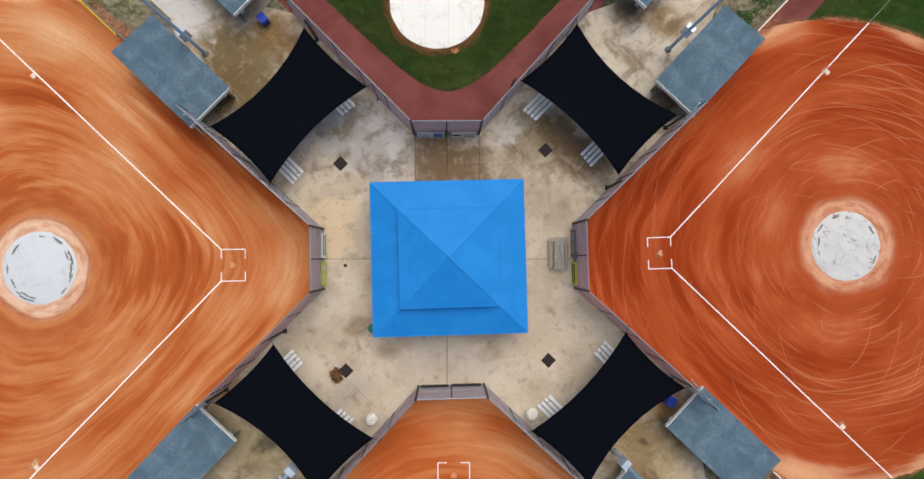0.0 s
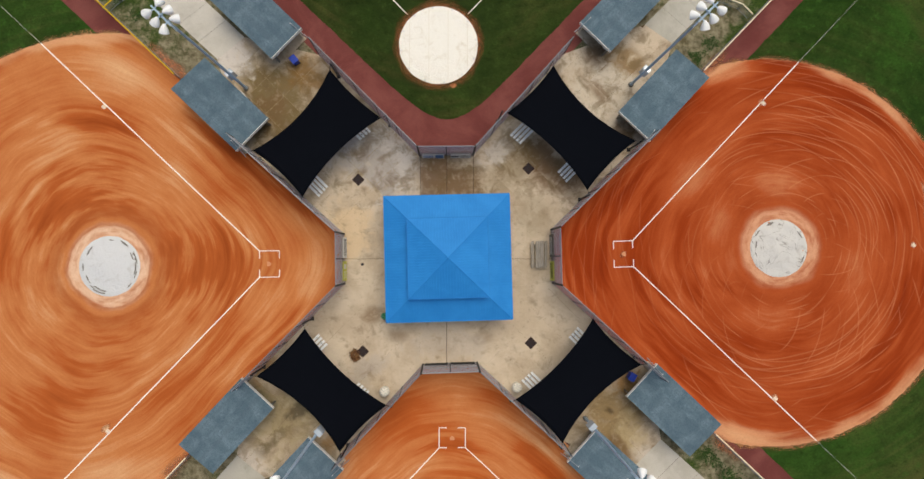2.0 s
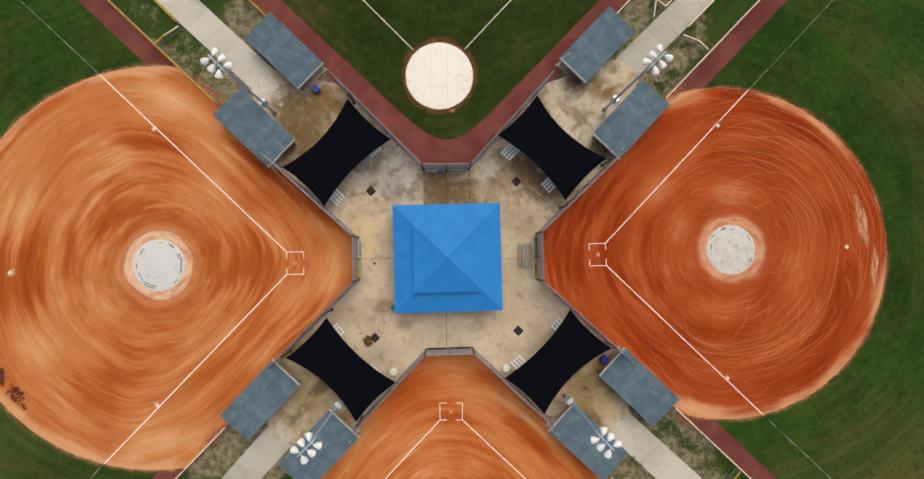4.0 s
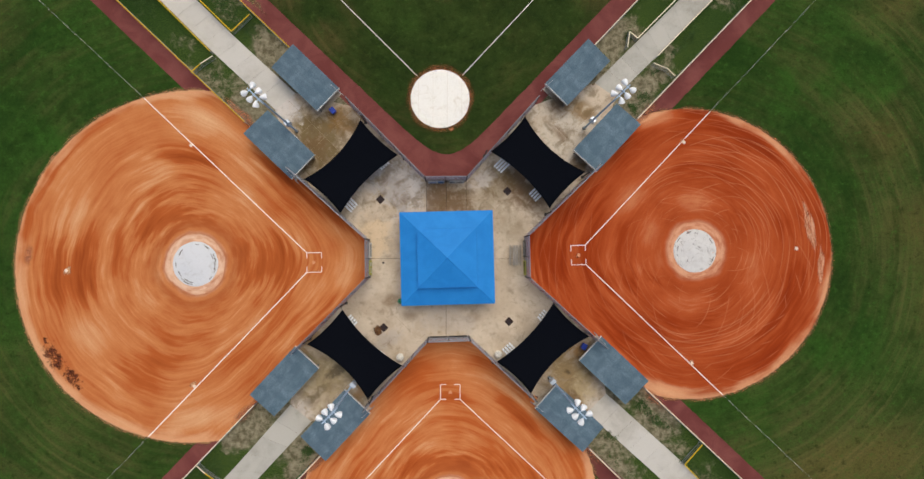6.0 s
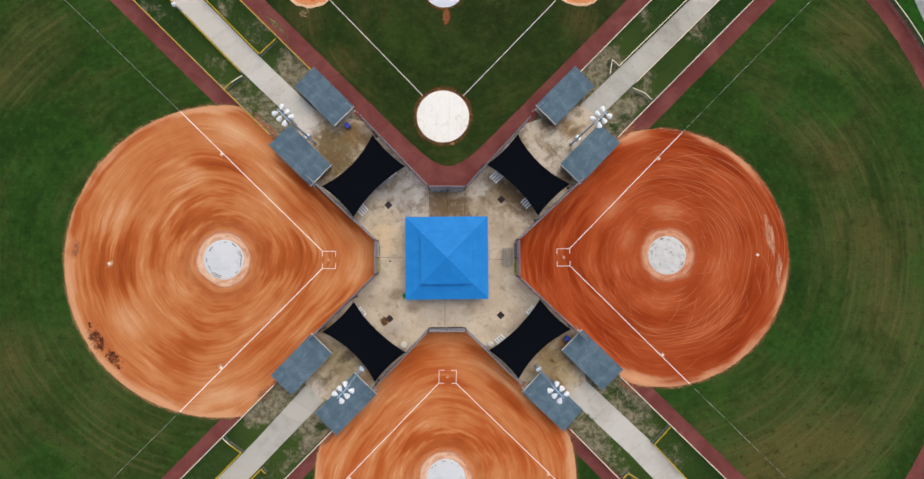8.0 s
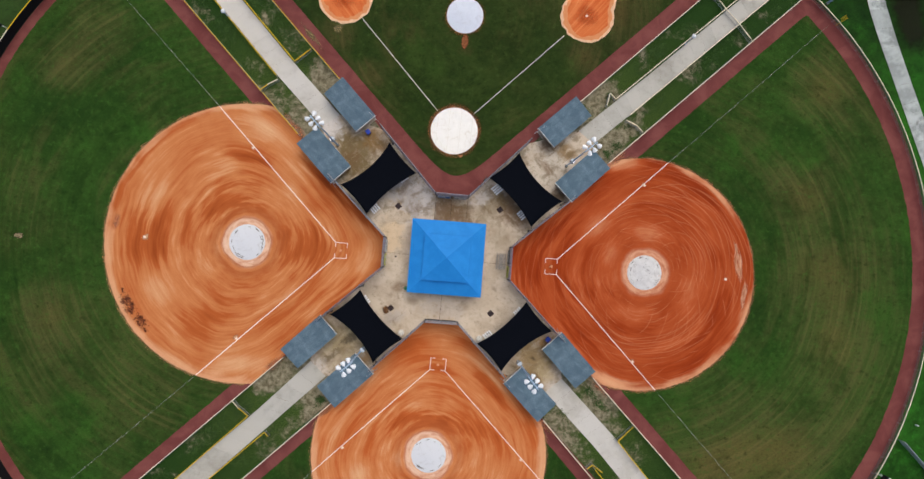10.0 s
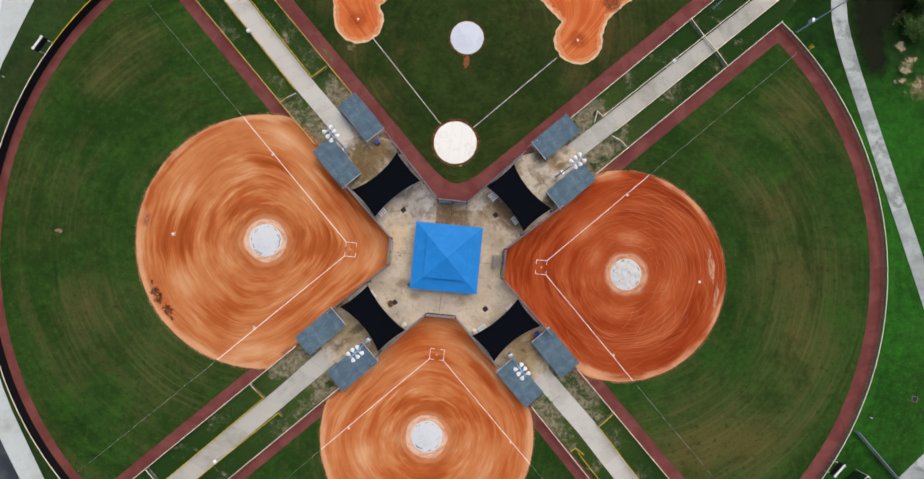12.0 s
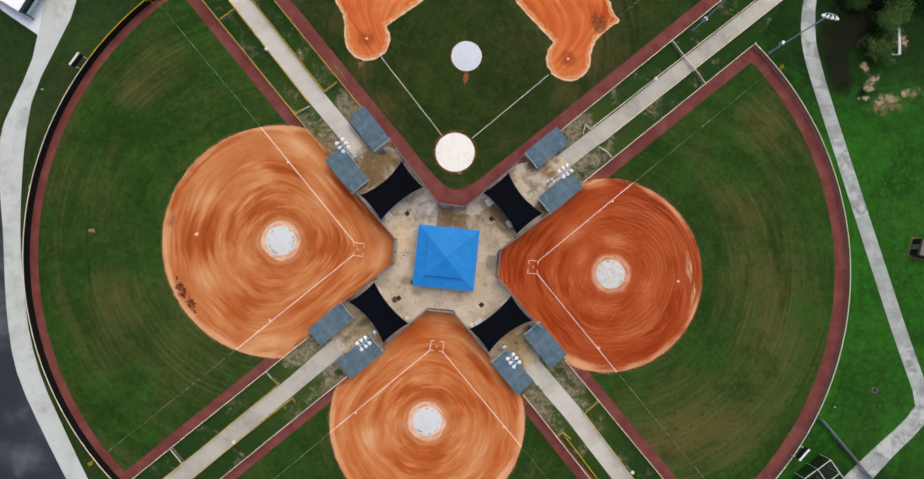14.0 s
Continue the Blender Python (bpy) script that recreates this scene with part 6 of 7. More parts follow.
def sail(corners, sag):
    mid = sum((Vector(c) for c in corners), Vector((0, 0))) / 4
    t = thing("shade_sail", Matrix.Translation((mid.x, mid.y, 0.06)), "black fabric shade sail stretched between four posts", "shade sail", "shade sails over the bleachers")
    p = [Vector((c[0] - mid.x, c[1] - mid.y, z)) for c, z in zip(corners, (3.7, 4.0, 3.8, 4.0))]
    n = 24
    bm = bmesh.new()
    grid = []
    # corners run far edge (0-1), plaza edge (3-2); the edges hang in curves towards the middle
    for i in range(n + 1):
        row = []
        for j in range(n + 1):
            u, v = i / n, j / n
            q = p[0].lerp(p[1], u).lerp(p[3].lerp(p[2], u), v)
            bu, bv = 4 * u * (1 - u), 4 * v * (1 - v)
            d_far, d_side = (p[3] + p[2] - p[0] - p[1]) / 2, (p[1] + p[2] - p[0] - p[3]) / 2
            q = q + d_far * (sag[0] * bu * (1 - v) - sag[1] * bu * v) + d_side * (sag[2] * bv * (1 - u) - sag[2] * bv * u)
            q.z += -0.28 * bu * bv + 0.02 * noise.noise((q.x, q.y, 3.0))
            row.append(bm.verts.new(q))
        grid.append(row)
    for i in range(n):
        for j in range(n):
            bm.faces.new((grid[i][j], grid[i + 1][j], grid[i + 1][j + 1], grid[i][j + 1]))
    bmesh.ops.recalc_face_normals(bm, faces=bm.faces[:])
    bmesh.ops.solidify(bm, geom=bm.faces[:], thickness=0.012)
    cloth = part("cloth", bm, M["sail"], t, "black shade cloth", smooth=True)
    for k, (a, b) in enumerate(((0, 1), (3, 2), (0, 3), (1, 2))):
        bm = bmesh.new()
        pts = []
        for i in range(n + 1):
            u = i / n
            if k == 0:
                uu, vv = u, 0.0
            elif k == 1:
                uu, vv = u, 1.0
            elif k == 2:
                uu, vv = 0.0, u
            else:
                uu, vv = 1.0, u
            q = p[0].lerp(p[1], uu).lerp(p[3].lerp(p[2], uu), vv)
            bu, bv = 4 * uu * (1 - uu), 4 * vv * (1 - vv)
            d_far, d_side = (p[3] + p[2] - p[0] - p[1]) / 2, (p[1] + p[2] - p[0] - p[3]) / 2
            pts.append(q + d_far * (sag[0] * bu * (1 - vv) - sag[1] * bu * vv) + d_side * (sag[2] * bv * (1 - uu) - sag[2] * bv * uu))
        for a0, b0 in zip(pts[::3], pts[3::3]):
            rod(bm, a0, b0, 0.03, n=5)
        part("edge_cable", bm, M["sail"], cloth)
    for q in p:
        out = Vector((q.x, q.y)).normalized() * 0.55
        foot = (q.x + out.x, q.y + out.y, 0.0)
        head = (q.x + out.x * 0.9, q.y + out.y * 0.9, q.z + 0.25)
        post = part("post", one_rod(foot, head, 0.08, 0.07, 10), M["dark_steel"], t)
        part("base_plate", one_box(foot[0] - 0.18, foot[1] - 0.18, 0.0, foot[0] + 0.18, foot[1] + 0.18, 0.025), M["dark_steel"], post)
        part("turnbuckle", one_rod((q.x, q.y, q.z), head, 0.025, n=6), M["dark_steel"], post)
    return t


for key, c in SAILS.items():
    sail(c, (0.14, 0.10, 0.025))


# ---- light poles ----
def light_pole(p, turn, height, fixtures, box_z, label):
    t = thing("light_pole", pose(p[0], p[1], 0.0, 0, 0, turn), label, "light pole", "floodlight poles")
    part("shaft", one_rod((0, 0, 0), (0, 0, height), 0.14, 0.085, 12), M["pole"], t, "grey steel shaft")
    part("footing", one_rod((0, 0, 0), (0, 0, 0.2), 0.27, 0.25, 14), M["block"], t)
    part("control_box", one_box(0.12, -0.36, box_z, 0.58, 0.36, box_z + 1.3, bevel=0.03), M["lens"], t, "pale blue-grey control box")
    part("conduit", one_rod((0.24, 0, 0.2), (0.2, 0, box_z), 0.04), M["pole"], t)
    for i, z in enumerate((height - 0.25, height - 1.2)):
        if fixtures == 4 and i:
            continue
        part("crossarm", one_rod((-0.95, 0, z), (0.95, 0, z), 0.06), M["pole"], t)
    spots = []
    if fixtures == 6:
        spots = [(x, s, height - 0.2) for s in (1, -1) for x in (-0.62, 0.0, 0.62)]
    else:
        spots = [(x, 1, height - 0.2) for x in (-0.9, -0.3, 0.3, 0.9)]
    for x, s, z in spots:
        lamp = part("floodlight", bmesh.new(), M["lamp_white"], t, "white floodlight reflector", smooth=True)
        bm = bmesh.new()
        prof = [(0.0, 0.08), (0.09, 0.13), (0.22, 0.22), (0.40, 0.295), (0.57, 0.325), (0.59, 0.33)]
        axis = Vector((0.75 * x, s * 0.80, -0.60)).normalized()
        side = Vector((axis.y, -axis.x, 0)).normalized()
        up = axis.cross(side)
        o = Vector((x, s * 0.24, z + 0.1))
        rings = []
        for d, r in prof:
            rings.append([bm.verts.new(o + axis * d + (side * math.cos(ARC * k / 16) + up * math.sin(ARC * k / 16)) * r) for k in range(16)])
        bm.faces.new(rings[0])
        for a, b in zip(rings, rings[1:]):
            for k in range(16):
                bm.faces.new((a[k], a[(k + 1) % 16], b[(k + 1) % 16], b[k]))
        bmesh.ops.recalc_face_normals(bm, faces=bm.faces[:])
        bmesh.ops.solidify(bm, geom=bm.faces[:], thickness=0.012)
        bm.to_mesh(lamp.data)
        bm.free()
        for poly in lamp.data.polygons:
            poly.use_smooth = True
        bm = bmesh.new()
        ring = [bm.verts.new(o + axis * 0.55 + (side * math.cos(ARC * k / 16) + up * math.sin(ARC * k / 16)) * 0.31) for k in range(16)]
        bm.faces.new(ring)
        bmesh.ops.solidify(bm, geom=bm.faces[:], thickness=0.01)
        part("lens", bm, M["lens"], lamp)
        part("bracket", one_rod((x, 0, z - 0.05), tuple(o + axis * 0.08), 0.05), M["pole"], lamp)
    return t


for p, turn in (((-18.7, 14.9), 135), ((17.6, 15.5), 45), ((-11.2, -16.3), 45), ((13.1, -16.0), 135)):
    light_pole(p, turn, 18.2, 6, 3.0, "tall grey floodlight pole with six white reflectors")
light_pole((57.2, 46.4), 175, 20.0, 4, 4.5, "tall grey floodlight pole with four white reflectors")
light_pole((41.8, 48.7), 45, 20.0, 4, 4.5, "tall grey floodlight pole behind the sideline fence")


# ---- bleachers ----
def bleacher(p, turn, rows=2, length=4.6):
    """x runs along the planks; the rows climb towards -y."""
    t = thing("bleacher", pose(p[0], p[1], 0.06, 0, 0, turn), "silver aluminium bleacher with four planks", "bleacher", "bleachers under the shade sails")
    for i in range(rows):
        y, z = -0.74 * i, 0.22 + 0.22 * i
        part("foot_plank", one_box(0, y - 0.12, z - 0.04, length, y + 0.12, z, bevel=0.008), M["alu"], t)
        part("seat_plank", one_box(0, y - 0.49, z + 0.18, length, y - 0.25, z + 0.22, bevel=0.01), M["alu"], t)
    back = -0.74 * (rows - 1) - 0.37
    for x in (0.35, length / 2, length - 0.35):
        bm = bmesh.new()
        rod(bm, (x, 0.1, 0.03), (x, back, 0.03), 0.03, n=6)
        rod(bm, (x, 0.1, 0.16), (x, back, 0.16 + 0.22 * rows), 0.03, n=6)
        for i in range(rows):
            rod(bm, (x, -0.74 * i, 0.0), (x, -0.74 * i, 0.18 + 0.22 * i), 0.028, n=6)
            rod(bm, (x, -0.74 * i - 0.37, 0.0), (x, -0.74 * i - 0.37, 0.40 + 0.22 * i), 0.028, n=6)
        part("frame", bm, M["steel"], t)
    return t


def bleacher_at(end, way, climb):
    """end: the plaza end of the lowest plank; way: where the planks run; climb: where the rows rise to."""
    w, c = Vector(way).normalized(), Vector(climb).normalized()
    m = Matrix(((w.x, -c.x, 0, end[0]), (w.y, -c.y, 0, end[1]), (0, 0, 1, 0.06), (0, 0, 0, 1)))
    if m.determinant() < 0:
        # the same bench laid from its other end
        m = Matrix(((-w.x, -c.x, 0, end[0] + w.x * 4.6), (-w.y, -c.y, 0, end[1] + w.y * 4.6), (0, 0, 1, 0.06), (0, 0, 0, 1)))
    b = bleacher((0, 0), 0)
    b.matrix_basis = m
    return b


bleacher_at((6.1, 10.5), (1, 1.02), (1, -1))
bleacher_at((11.3, 6.2), (1, 1), (-1, 1))
bleacher_at((-7.1, 10.8), (-1, 1), (-1, -1))
bleacher_at((-11.75, 4.75), (-1, 1), (1, 1))
bleacher_at((-11.7, -8.1), (-1, -1), (1, -1))
bleacher_at((-7.1, -13.3), (-1, -1), (-1, 1))
bleacher_at((12.3, -7.5), (1, -1), (-1, -1))
bleacher_at((7.15, -12.35), (1, -1), (1, 1))


# ---- small things on the plaza ----
def picnic_table(p):
    t = thing("picnic_table", pose(p[0], p[1], 0.06), "weathered grey wooden picnic table with two benches", "picnic table")
    for k in range(4):
        part("top_board", one_box(-0.36 + 0.185 * k, -1.25, 0.72, -0.20 + 0.185 * k, 1.25, 0.76, bevel=0.008), M["wood"], t)
    for s in (-1, 1):
        for k in range(2):
            x = s * 0.62 + (k - 0.5) * 0.13
            part("bench_board", one_box(x - 0.055, -1.25, 0.42, x + 0.055, 1.25, 0.46, bevel=0.008), M["wood"], t)
    for y in (-0.9, 0.9):
        part("bench_beam", one_box(-0.72, y - 0.04, 0.34, 0.72, y + 0.04, 0.42), M["wood"], t)
        part("top_beam", one_box(-0.36, y - 0.04, 0.64, 0.36, y + 0.04, 0.72), M["wood"], t)
        for s in (-1, 1):
            part("leg", one_rod((s * 0.54, y, 0.0), (s * 0.18, y, 0.68), 0.05, n=6), M["wood"], t)


picnic_table((8.75, -0.65))


def bin_can(p, body, lid, r, h, label, lid_label, category="trash can"):
    t = thing("trash_can", pose(p[0], p[1], 0.06), label, category, "trash cans")
    can = part("can", one_rod((0, 0, 0), (0, 0, h), r * 0.86, r, 20), M[body], t)
    part("rim", one_rod((0, 0, h - 0.05), (0, 0, h), r * 1.06, r * 1.06, 20), M[body], can)
    bm = bmesh.new()
    for k in range(5):
        rod(bm, (0, 0, h + 0.035 * k), (0, 0, h + 0.035 * (k + 1)), r * (1.05 - 0.03 * k * k / 2), r * (1.05 - 0.03 * (k + 1) ** 2 / 2), 20)
    part("lid", bm, M[lid], t, lid_label)
    for k in range(4):
        a = math.pi * k / 4
        part("lid_rib", one_rod((-r * 0.85 * math.cos(a), -r * 0.85 * math.sin(a), h + 0.15), (r * 0.85 * math.cos(a), r * 0.85 * math.sin(a), h + 0.15), 0.03, n=6), M["steel"], t)
    part("knob", one_rod((0, 0, h + 0.16), (0, 0, h + 0.24), 0.06, n=8), M[lid], t)


bin_can((-5.6, -13.28), "bin_white", "bin_white", 0.44, 0.8, "round white plastic trash can on the concrete", "domed off-white lid")
bin_can((6.6, -12.95), "bin_white", "bin_white", 0.44, 0.8, "round white plastic trash can on the concrete", "domed off-white lid")
bin_can((-5.62, -6.35), "green_bin", "green_bin", 0.3, 0.85, "green plastic bin beside the pavilion", "green lid")


def wheeled_bin(p, turn):
    t = thing("wheeled_bin", pose(p[0], p[1], 0.06, 0, 0, turn), "blue plastic wheeled bin with its lid closed", "trash can", "trash cans")
    bm = one_box(-0.29, -0.34, 0.06, 0.29, 0.34, 0.95)
    for v in bm.verts:
        if v.co.z < 0.5:
            v.co.x *= 0.82
            v.co.y *= 0.82
    part("bin", bm, M["blue_bin"], t)
    part("lid", one_box(-0.32, -0.37, 0.95, 0.32, 0.37, 1.02, bevel=0.02), M["blue_bin"], t)
    part("handle", one_rod((-0.22, -0.42, 0.96), (0.22, -0.42, 0.96), 0.02), M["blue_bin"], t)
    for s in (-0.24, 0.24):
        part("wheel", one_rod((s - 0.03, -0.3, 0.1), (s + 0.03, -0.3, 0.1), 0.1, n=14), M["ink"], t)


wheeled_bin((-14.1, 17.4), 40)
wheeled_bin((17.3, -12.0), -30)


def grate(p, turn):
    t = thing("drain_grate", pose(p[0], p[1], 0.06, 0, 0, turn), "dark rusty square drain grate set in the concrete", "drain grate", "drain grates round the pavilion")
    bm = bmesh.new()
    for x0, y0, x1, y1 in ((-0.42, -0.42, 0.42, -0.34), (-0.42, 0.34, 0.42, 0.42), (-0.42, -0.34, -0.34, 0.34), (0.34, -0.34, 0.42, 0.34)):
        box(bm, x0, y0, -0.02, x1, y1, 0.014)
    part("grate_frame", bm, M["grate"], t)
    for k in range(9):
        x = -0.31 + 0.0775 * k
        part("bar", one_box(x - 0.02, -0.34, -0.02, x + 0.02, 0.34, 0.010), M["grate"], t)
    # near-black plate stands in for the unlit hollow between the bars
    part("pit", one_box(-0.34, -0.34, -0.03, 0.34, 0.34, 0.004), M["ink"], t)


for p in ((-8.2, 6.34), (7.81, 7.45), (7.99, -8.97), (-7.7, -9.7)):
    grate(p, 45)
t = thing("floor_drain", pose(-7.78, -1.6, 0.06), "small round dark drain in the concrete", "drain")
part("rim", one_rod((0, 0, -0.02), (0, 0, 0.012), 0.14, n=18), M["grate"], t)
part("cover", one_rod((0, 0, 0.0), (0, 0, 0.018), 0.11, n=18), M["ink"], t)


# ---- along the walkways and outside the fences ----
def globe_lamp(p):
    t = thing("globe_lamp", pose(p[0], p[1], 0.0), "slim lamp post with a white globe beside the walkway", "lamp post", "globe lamps along the walkways")
    part("post", one_rod((0, 0, 0), (0, 0, 3.2), 0.06, 0.045, 10), M["pole"], t)
    part("foot", one_rod((0, 0, 0), (0, 0, 0.2), 0.14, 0.1, 10), M["pole"], t)
    part("collar", one_rod((0, 0, 3.15), (0, 0, 3.28), 0.1, 0.12, 10), M["pole"], t)
    bm = bmesh.new()
    bmesh.ops.create_uvsphere(bm, u_segments=20, v_segments=12, radius=0.34, matrix=Matrix.Translation((0, 0, 3.55)))
    part("globe", bm, M["lamp_white"], t, "white plastic globe", smooth=True)


for p in ((-37.6, 32.9), (-33.6, -39.0), (34.8, 37.2), (39.2, -35.7)):
    globe_lamp(p)


def scoreboard(p, turn, label):
    """x runs along the board; +y is its face, towards home plate."""
    t = thing("scoreboard", pose(p[0], p[1], 0.0, 0, 0, turn), label, "scoreboard", "scoreboards behind the outfield fences")
    board = part("cabinet", one_box(-1.35, -0.2, 2.1, 1.35, 0.14, 3.3, bevel=0.02), M["ink"], t, "black scoreboard cabinet")
    part("hood", one_box(-1.4, -0.38, 3.3, 1.4, -0.02, 3.36, bevel=0.02), M["white"], board, "white top of the cabinet")
    for x in (-1.15, 1.15):
        part("post", one_rod((x, -0.35, 0), (x, -0.35, 3.5), 0.08), M["white"], t)
        part("brace", one_rod((x, -0.3, 2.15), (x, 0.4, 2.0), 0.05), M["white"], t)
    for x in (-0.88, 0.0, 0.88):
        part("face_panel", one_box(x - 0.4, 0.14, 2.2, x + 0.4, 0.16, 3.2), M["screen"], board)
        part("digit_panel", one_box(x - 0.22, 0.16, 2.55, x + 0.22, 0.17, 2.85), M["dark_steel"], board)


scoreboard((-71.95, 26.35), 242.3, "black and white scoreboard behind the windscreen fence")
scoreboard((70.6, -28.6), 54, "black and white scoreboard behind the outfield fence")


def foul_pole(p):
    """A short pole whose narrow screen faces home plate."""
    t = thing("foul_pole", pose(p[0], p[1], 0.0), "short yellow foul pole with a narrow screen", "foul pole", "foul poles")
    part("pole", one_rod((0, 0, 0), (0, 0, 3.0), 0.07, 0.06, 10), M["yellow"], t)
    c = Vector((-p[1], p[0])).normalized() * 0.5
    bm = bmesh.new()
    for k in range(4):
        rod(bm, (0, 0, 1.9 + 0.36 * k), (c.x, c.y, 1.9 + 0.36 * k), 0.035, n=6)
    rod(bm, (c.x, c.y, 1.85), (c.x, c.y, 3.0), 0.045, n=6)
    part("screen", bm, M["yellow"], t)


for p in ((58.9, 43.0), (-59.1, -46.1), (-61.0, 39.7), (60.6, -41.3)):
    foul_pole(p)


def batting_cage():
    t = thing("batting_cage", pose(73.5, -31.0, 0.0, 0, 0, 42), "batting cage of white pipes hung with black netting", "batting cage")
    X, Y, H = (-3.0, 0.0, 3.0), (0.0, -3.0, -6.0, -9.0, -12.0), 3.4
    for x in X:
        for y in Y:
            part("pipe_post", one_rod((x, y, 0), (x, y, H), 0.05), M["white"], t)
        part("long_pipe", one_rod((x, Y[0], H), (x, Y[-1], H), 0.07), M["white"], t)
    for y in Y:
        part("cross_pipe", one_rod((X[0], y, H), (X[-1], y, H), 0.07), M["white"], t)
    part("net", one_box(-3.0, -12.0, H - 0.12, 3.0, 0.0, H - 0.10), M["net"], t, "black netting")
    for s in (-3.0, 3.0):
        part("side_net", one_box(s - 0.01, -12.0, 0.1, s + 0.01, 0.0, H - 0.1), M["net"], t, "black netting")
    part("end_net", one_box(-3.0, -0.01, 0.1, 3.0, 0.01, H - 0.1), M["net"], t, "black netting")


M["net"] = mesh_material("black_net", srgb(20, 22, 24), 0.16)
batting_cage()


def clubhouse():
    """A low white building; only a corner of its roof shows beyond the service road."""
    t = thing("clubhouse", pose(-83.24, 33.71, 0.0, 0, 0, 66), "low white building with dark green trim beside the service road", "building")
    wall = part("wall", one_box(0.5, 0.5, 0.0, 17.5, 21.5, 3.3), M["roof_white"], t, "white painted wall")
    part("roof", sheet(bmesh.new(), [(0, 0), (18, 0), (18, 22), (0, 22)], 3.3, 3.5), M["roof_white"], t, "white membrane roof")
    part("fascia", one_box(-0.05, -0.55, 2.9, 18.2, -0.01, 3.45), M["green_trim"], t, "dark green fascia")
    part("awning", sheet(bmesh.new(), [(0.2, -0.7), (18.0, -0.7), (18.0, 0.5), (0.2, 0.5)], 2.5, 2.6), M["green_trim"], wall, "dark green awning")
    part("downpipe", one_rod((0.2, -0.7, 0), (0.2, -0.7, 2.9), 0.1), M["green_trim"], wall)
    for k in range(3):
        w = part("window", one_box(3 + 5 * k, 0.43, 1.2, 4.8 + 5 * k, 0.5, 2.4), M["lens"], wall)
        part("sill", one_box(2.9 + 5 * k, 0.35, 1.12, 4.9 + 5 * k, 0.5, 1.2), M["white"], w)


clubhouse()
APRON = [(-81.35, 30.7), (-81.0, 45.0), (-96.0, 45.0), (-89.2, 34.7)]
apron = pavement("clubhouse_apron", APRON, "pale blue-white concrete apron round the building")
cells(apron, APRON, (-85, 35), 0.8, 3.0, 0.0, 0.06, M["apron"], 0.02)


def utility_hut(p):
    t = thing("utility_cabinet", pose(p[0], p[1], -0.02, 0, 0, -8), "small grey utility shelter on the lawn", "utility shelter")
    part("body", one_box(-1.6, -1.6, 0.0, 1.6, 1.6, 2.2, bevel=0.03), M["dark_steel"], t)
    part("roof", one_box(-1.3, -1.5, 2.2, 1.6, 1.5, 2.36, bevel=0.04), M["block"], t, "pale grey flat roof")
    part("pad", one_box(-2.0, -2.0, -0.02, 2.0, 2.0, 0.06), M["joint"], t)
    part("door", one_box(-1.64, -0.5, 0.1, -1.6, 0.5, 2.0), M["steel"], t)


utility_hut((90.6, 12.4))


def drain_box(p):
    t = thing("drain_inlet", pose(p[0], p[1], -0.02, 0, 0, -8), "square concrete drain inlet in the lawn", "drain inlet")
    for a in ((-0.5, -0.5, 0.5, -0.41), (-0.5, 0.41, 0.5, 0.5), (-0.5, -0.41, -0.41, 0.41), (0.41, -0.41, 0.5, 0.41)):
        part("kerb", one_box(a[0], a[1], 0.0, a[2], a[3], 0.14, bevel=0.01), M["block"], t)
    part("grate", one_box(-0.41, -0.41, 0.0, 0.41, 0.41, 0.05), M["ink"], t)


drain_box((84.9, -15.6))
for p in ((77.4, -19.7), (-79.0, 20.6), (-78.6, 2.2), (-77.2, -14.5)):
    t = thing("marker_post", pose(p[0], p[1], -0.02), "short white marker post in the grass", "marker post", "marker posts")
    part("post", one_rod((0, 0, 0), (0, 0, 0.5), 0.1, 0.09, 10), M["white"], t)
    part("cap", one_rod((0, 0, 0.5), (0, 0, 0.56), 0.12, 0.08, 10), M["white"], t)


def park_bench(p, turn):
    t = thing("park_bench", pose(p[0], p[1], 0.03, 0, 0, turn), "long white metal bench frame beside the trees", "bench")
    for k in range(3):
        part("seat_slat", one_box(-2.6, -0.30 + 0.2 * k, 0.45, 2.6, -0.14 + 0.2 * k, 0.49), M["white"], t)
    part("back_slat", one_box(-2.6, 0.36, 0.75, 2.6, 0.42, 0.95), M["white"], t)
    for x in (-2.5, 0.0, 2.5):
        part("leg", one_box(x - 0.1, -0.3, 0.0, x + 0.1, 1.2, 0.1), M["white"], t)
        part("upright", one_box(x - 0.06, 0.34, 0.1, x + 0.06, 0.42, 0.95), M["white"], t)
        part("bearer", one_box(x - 0.06, -0.3, 0.36, x + 0.06, 0.36, 0.45), M["white"], t)


park_bench((82.0, 52.0), 97)


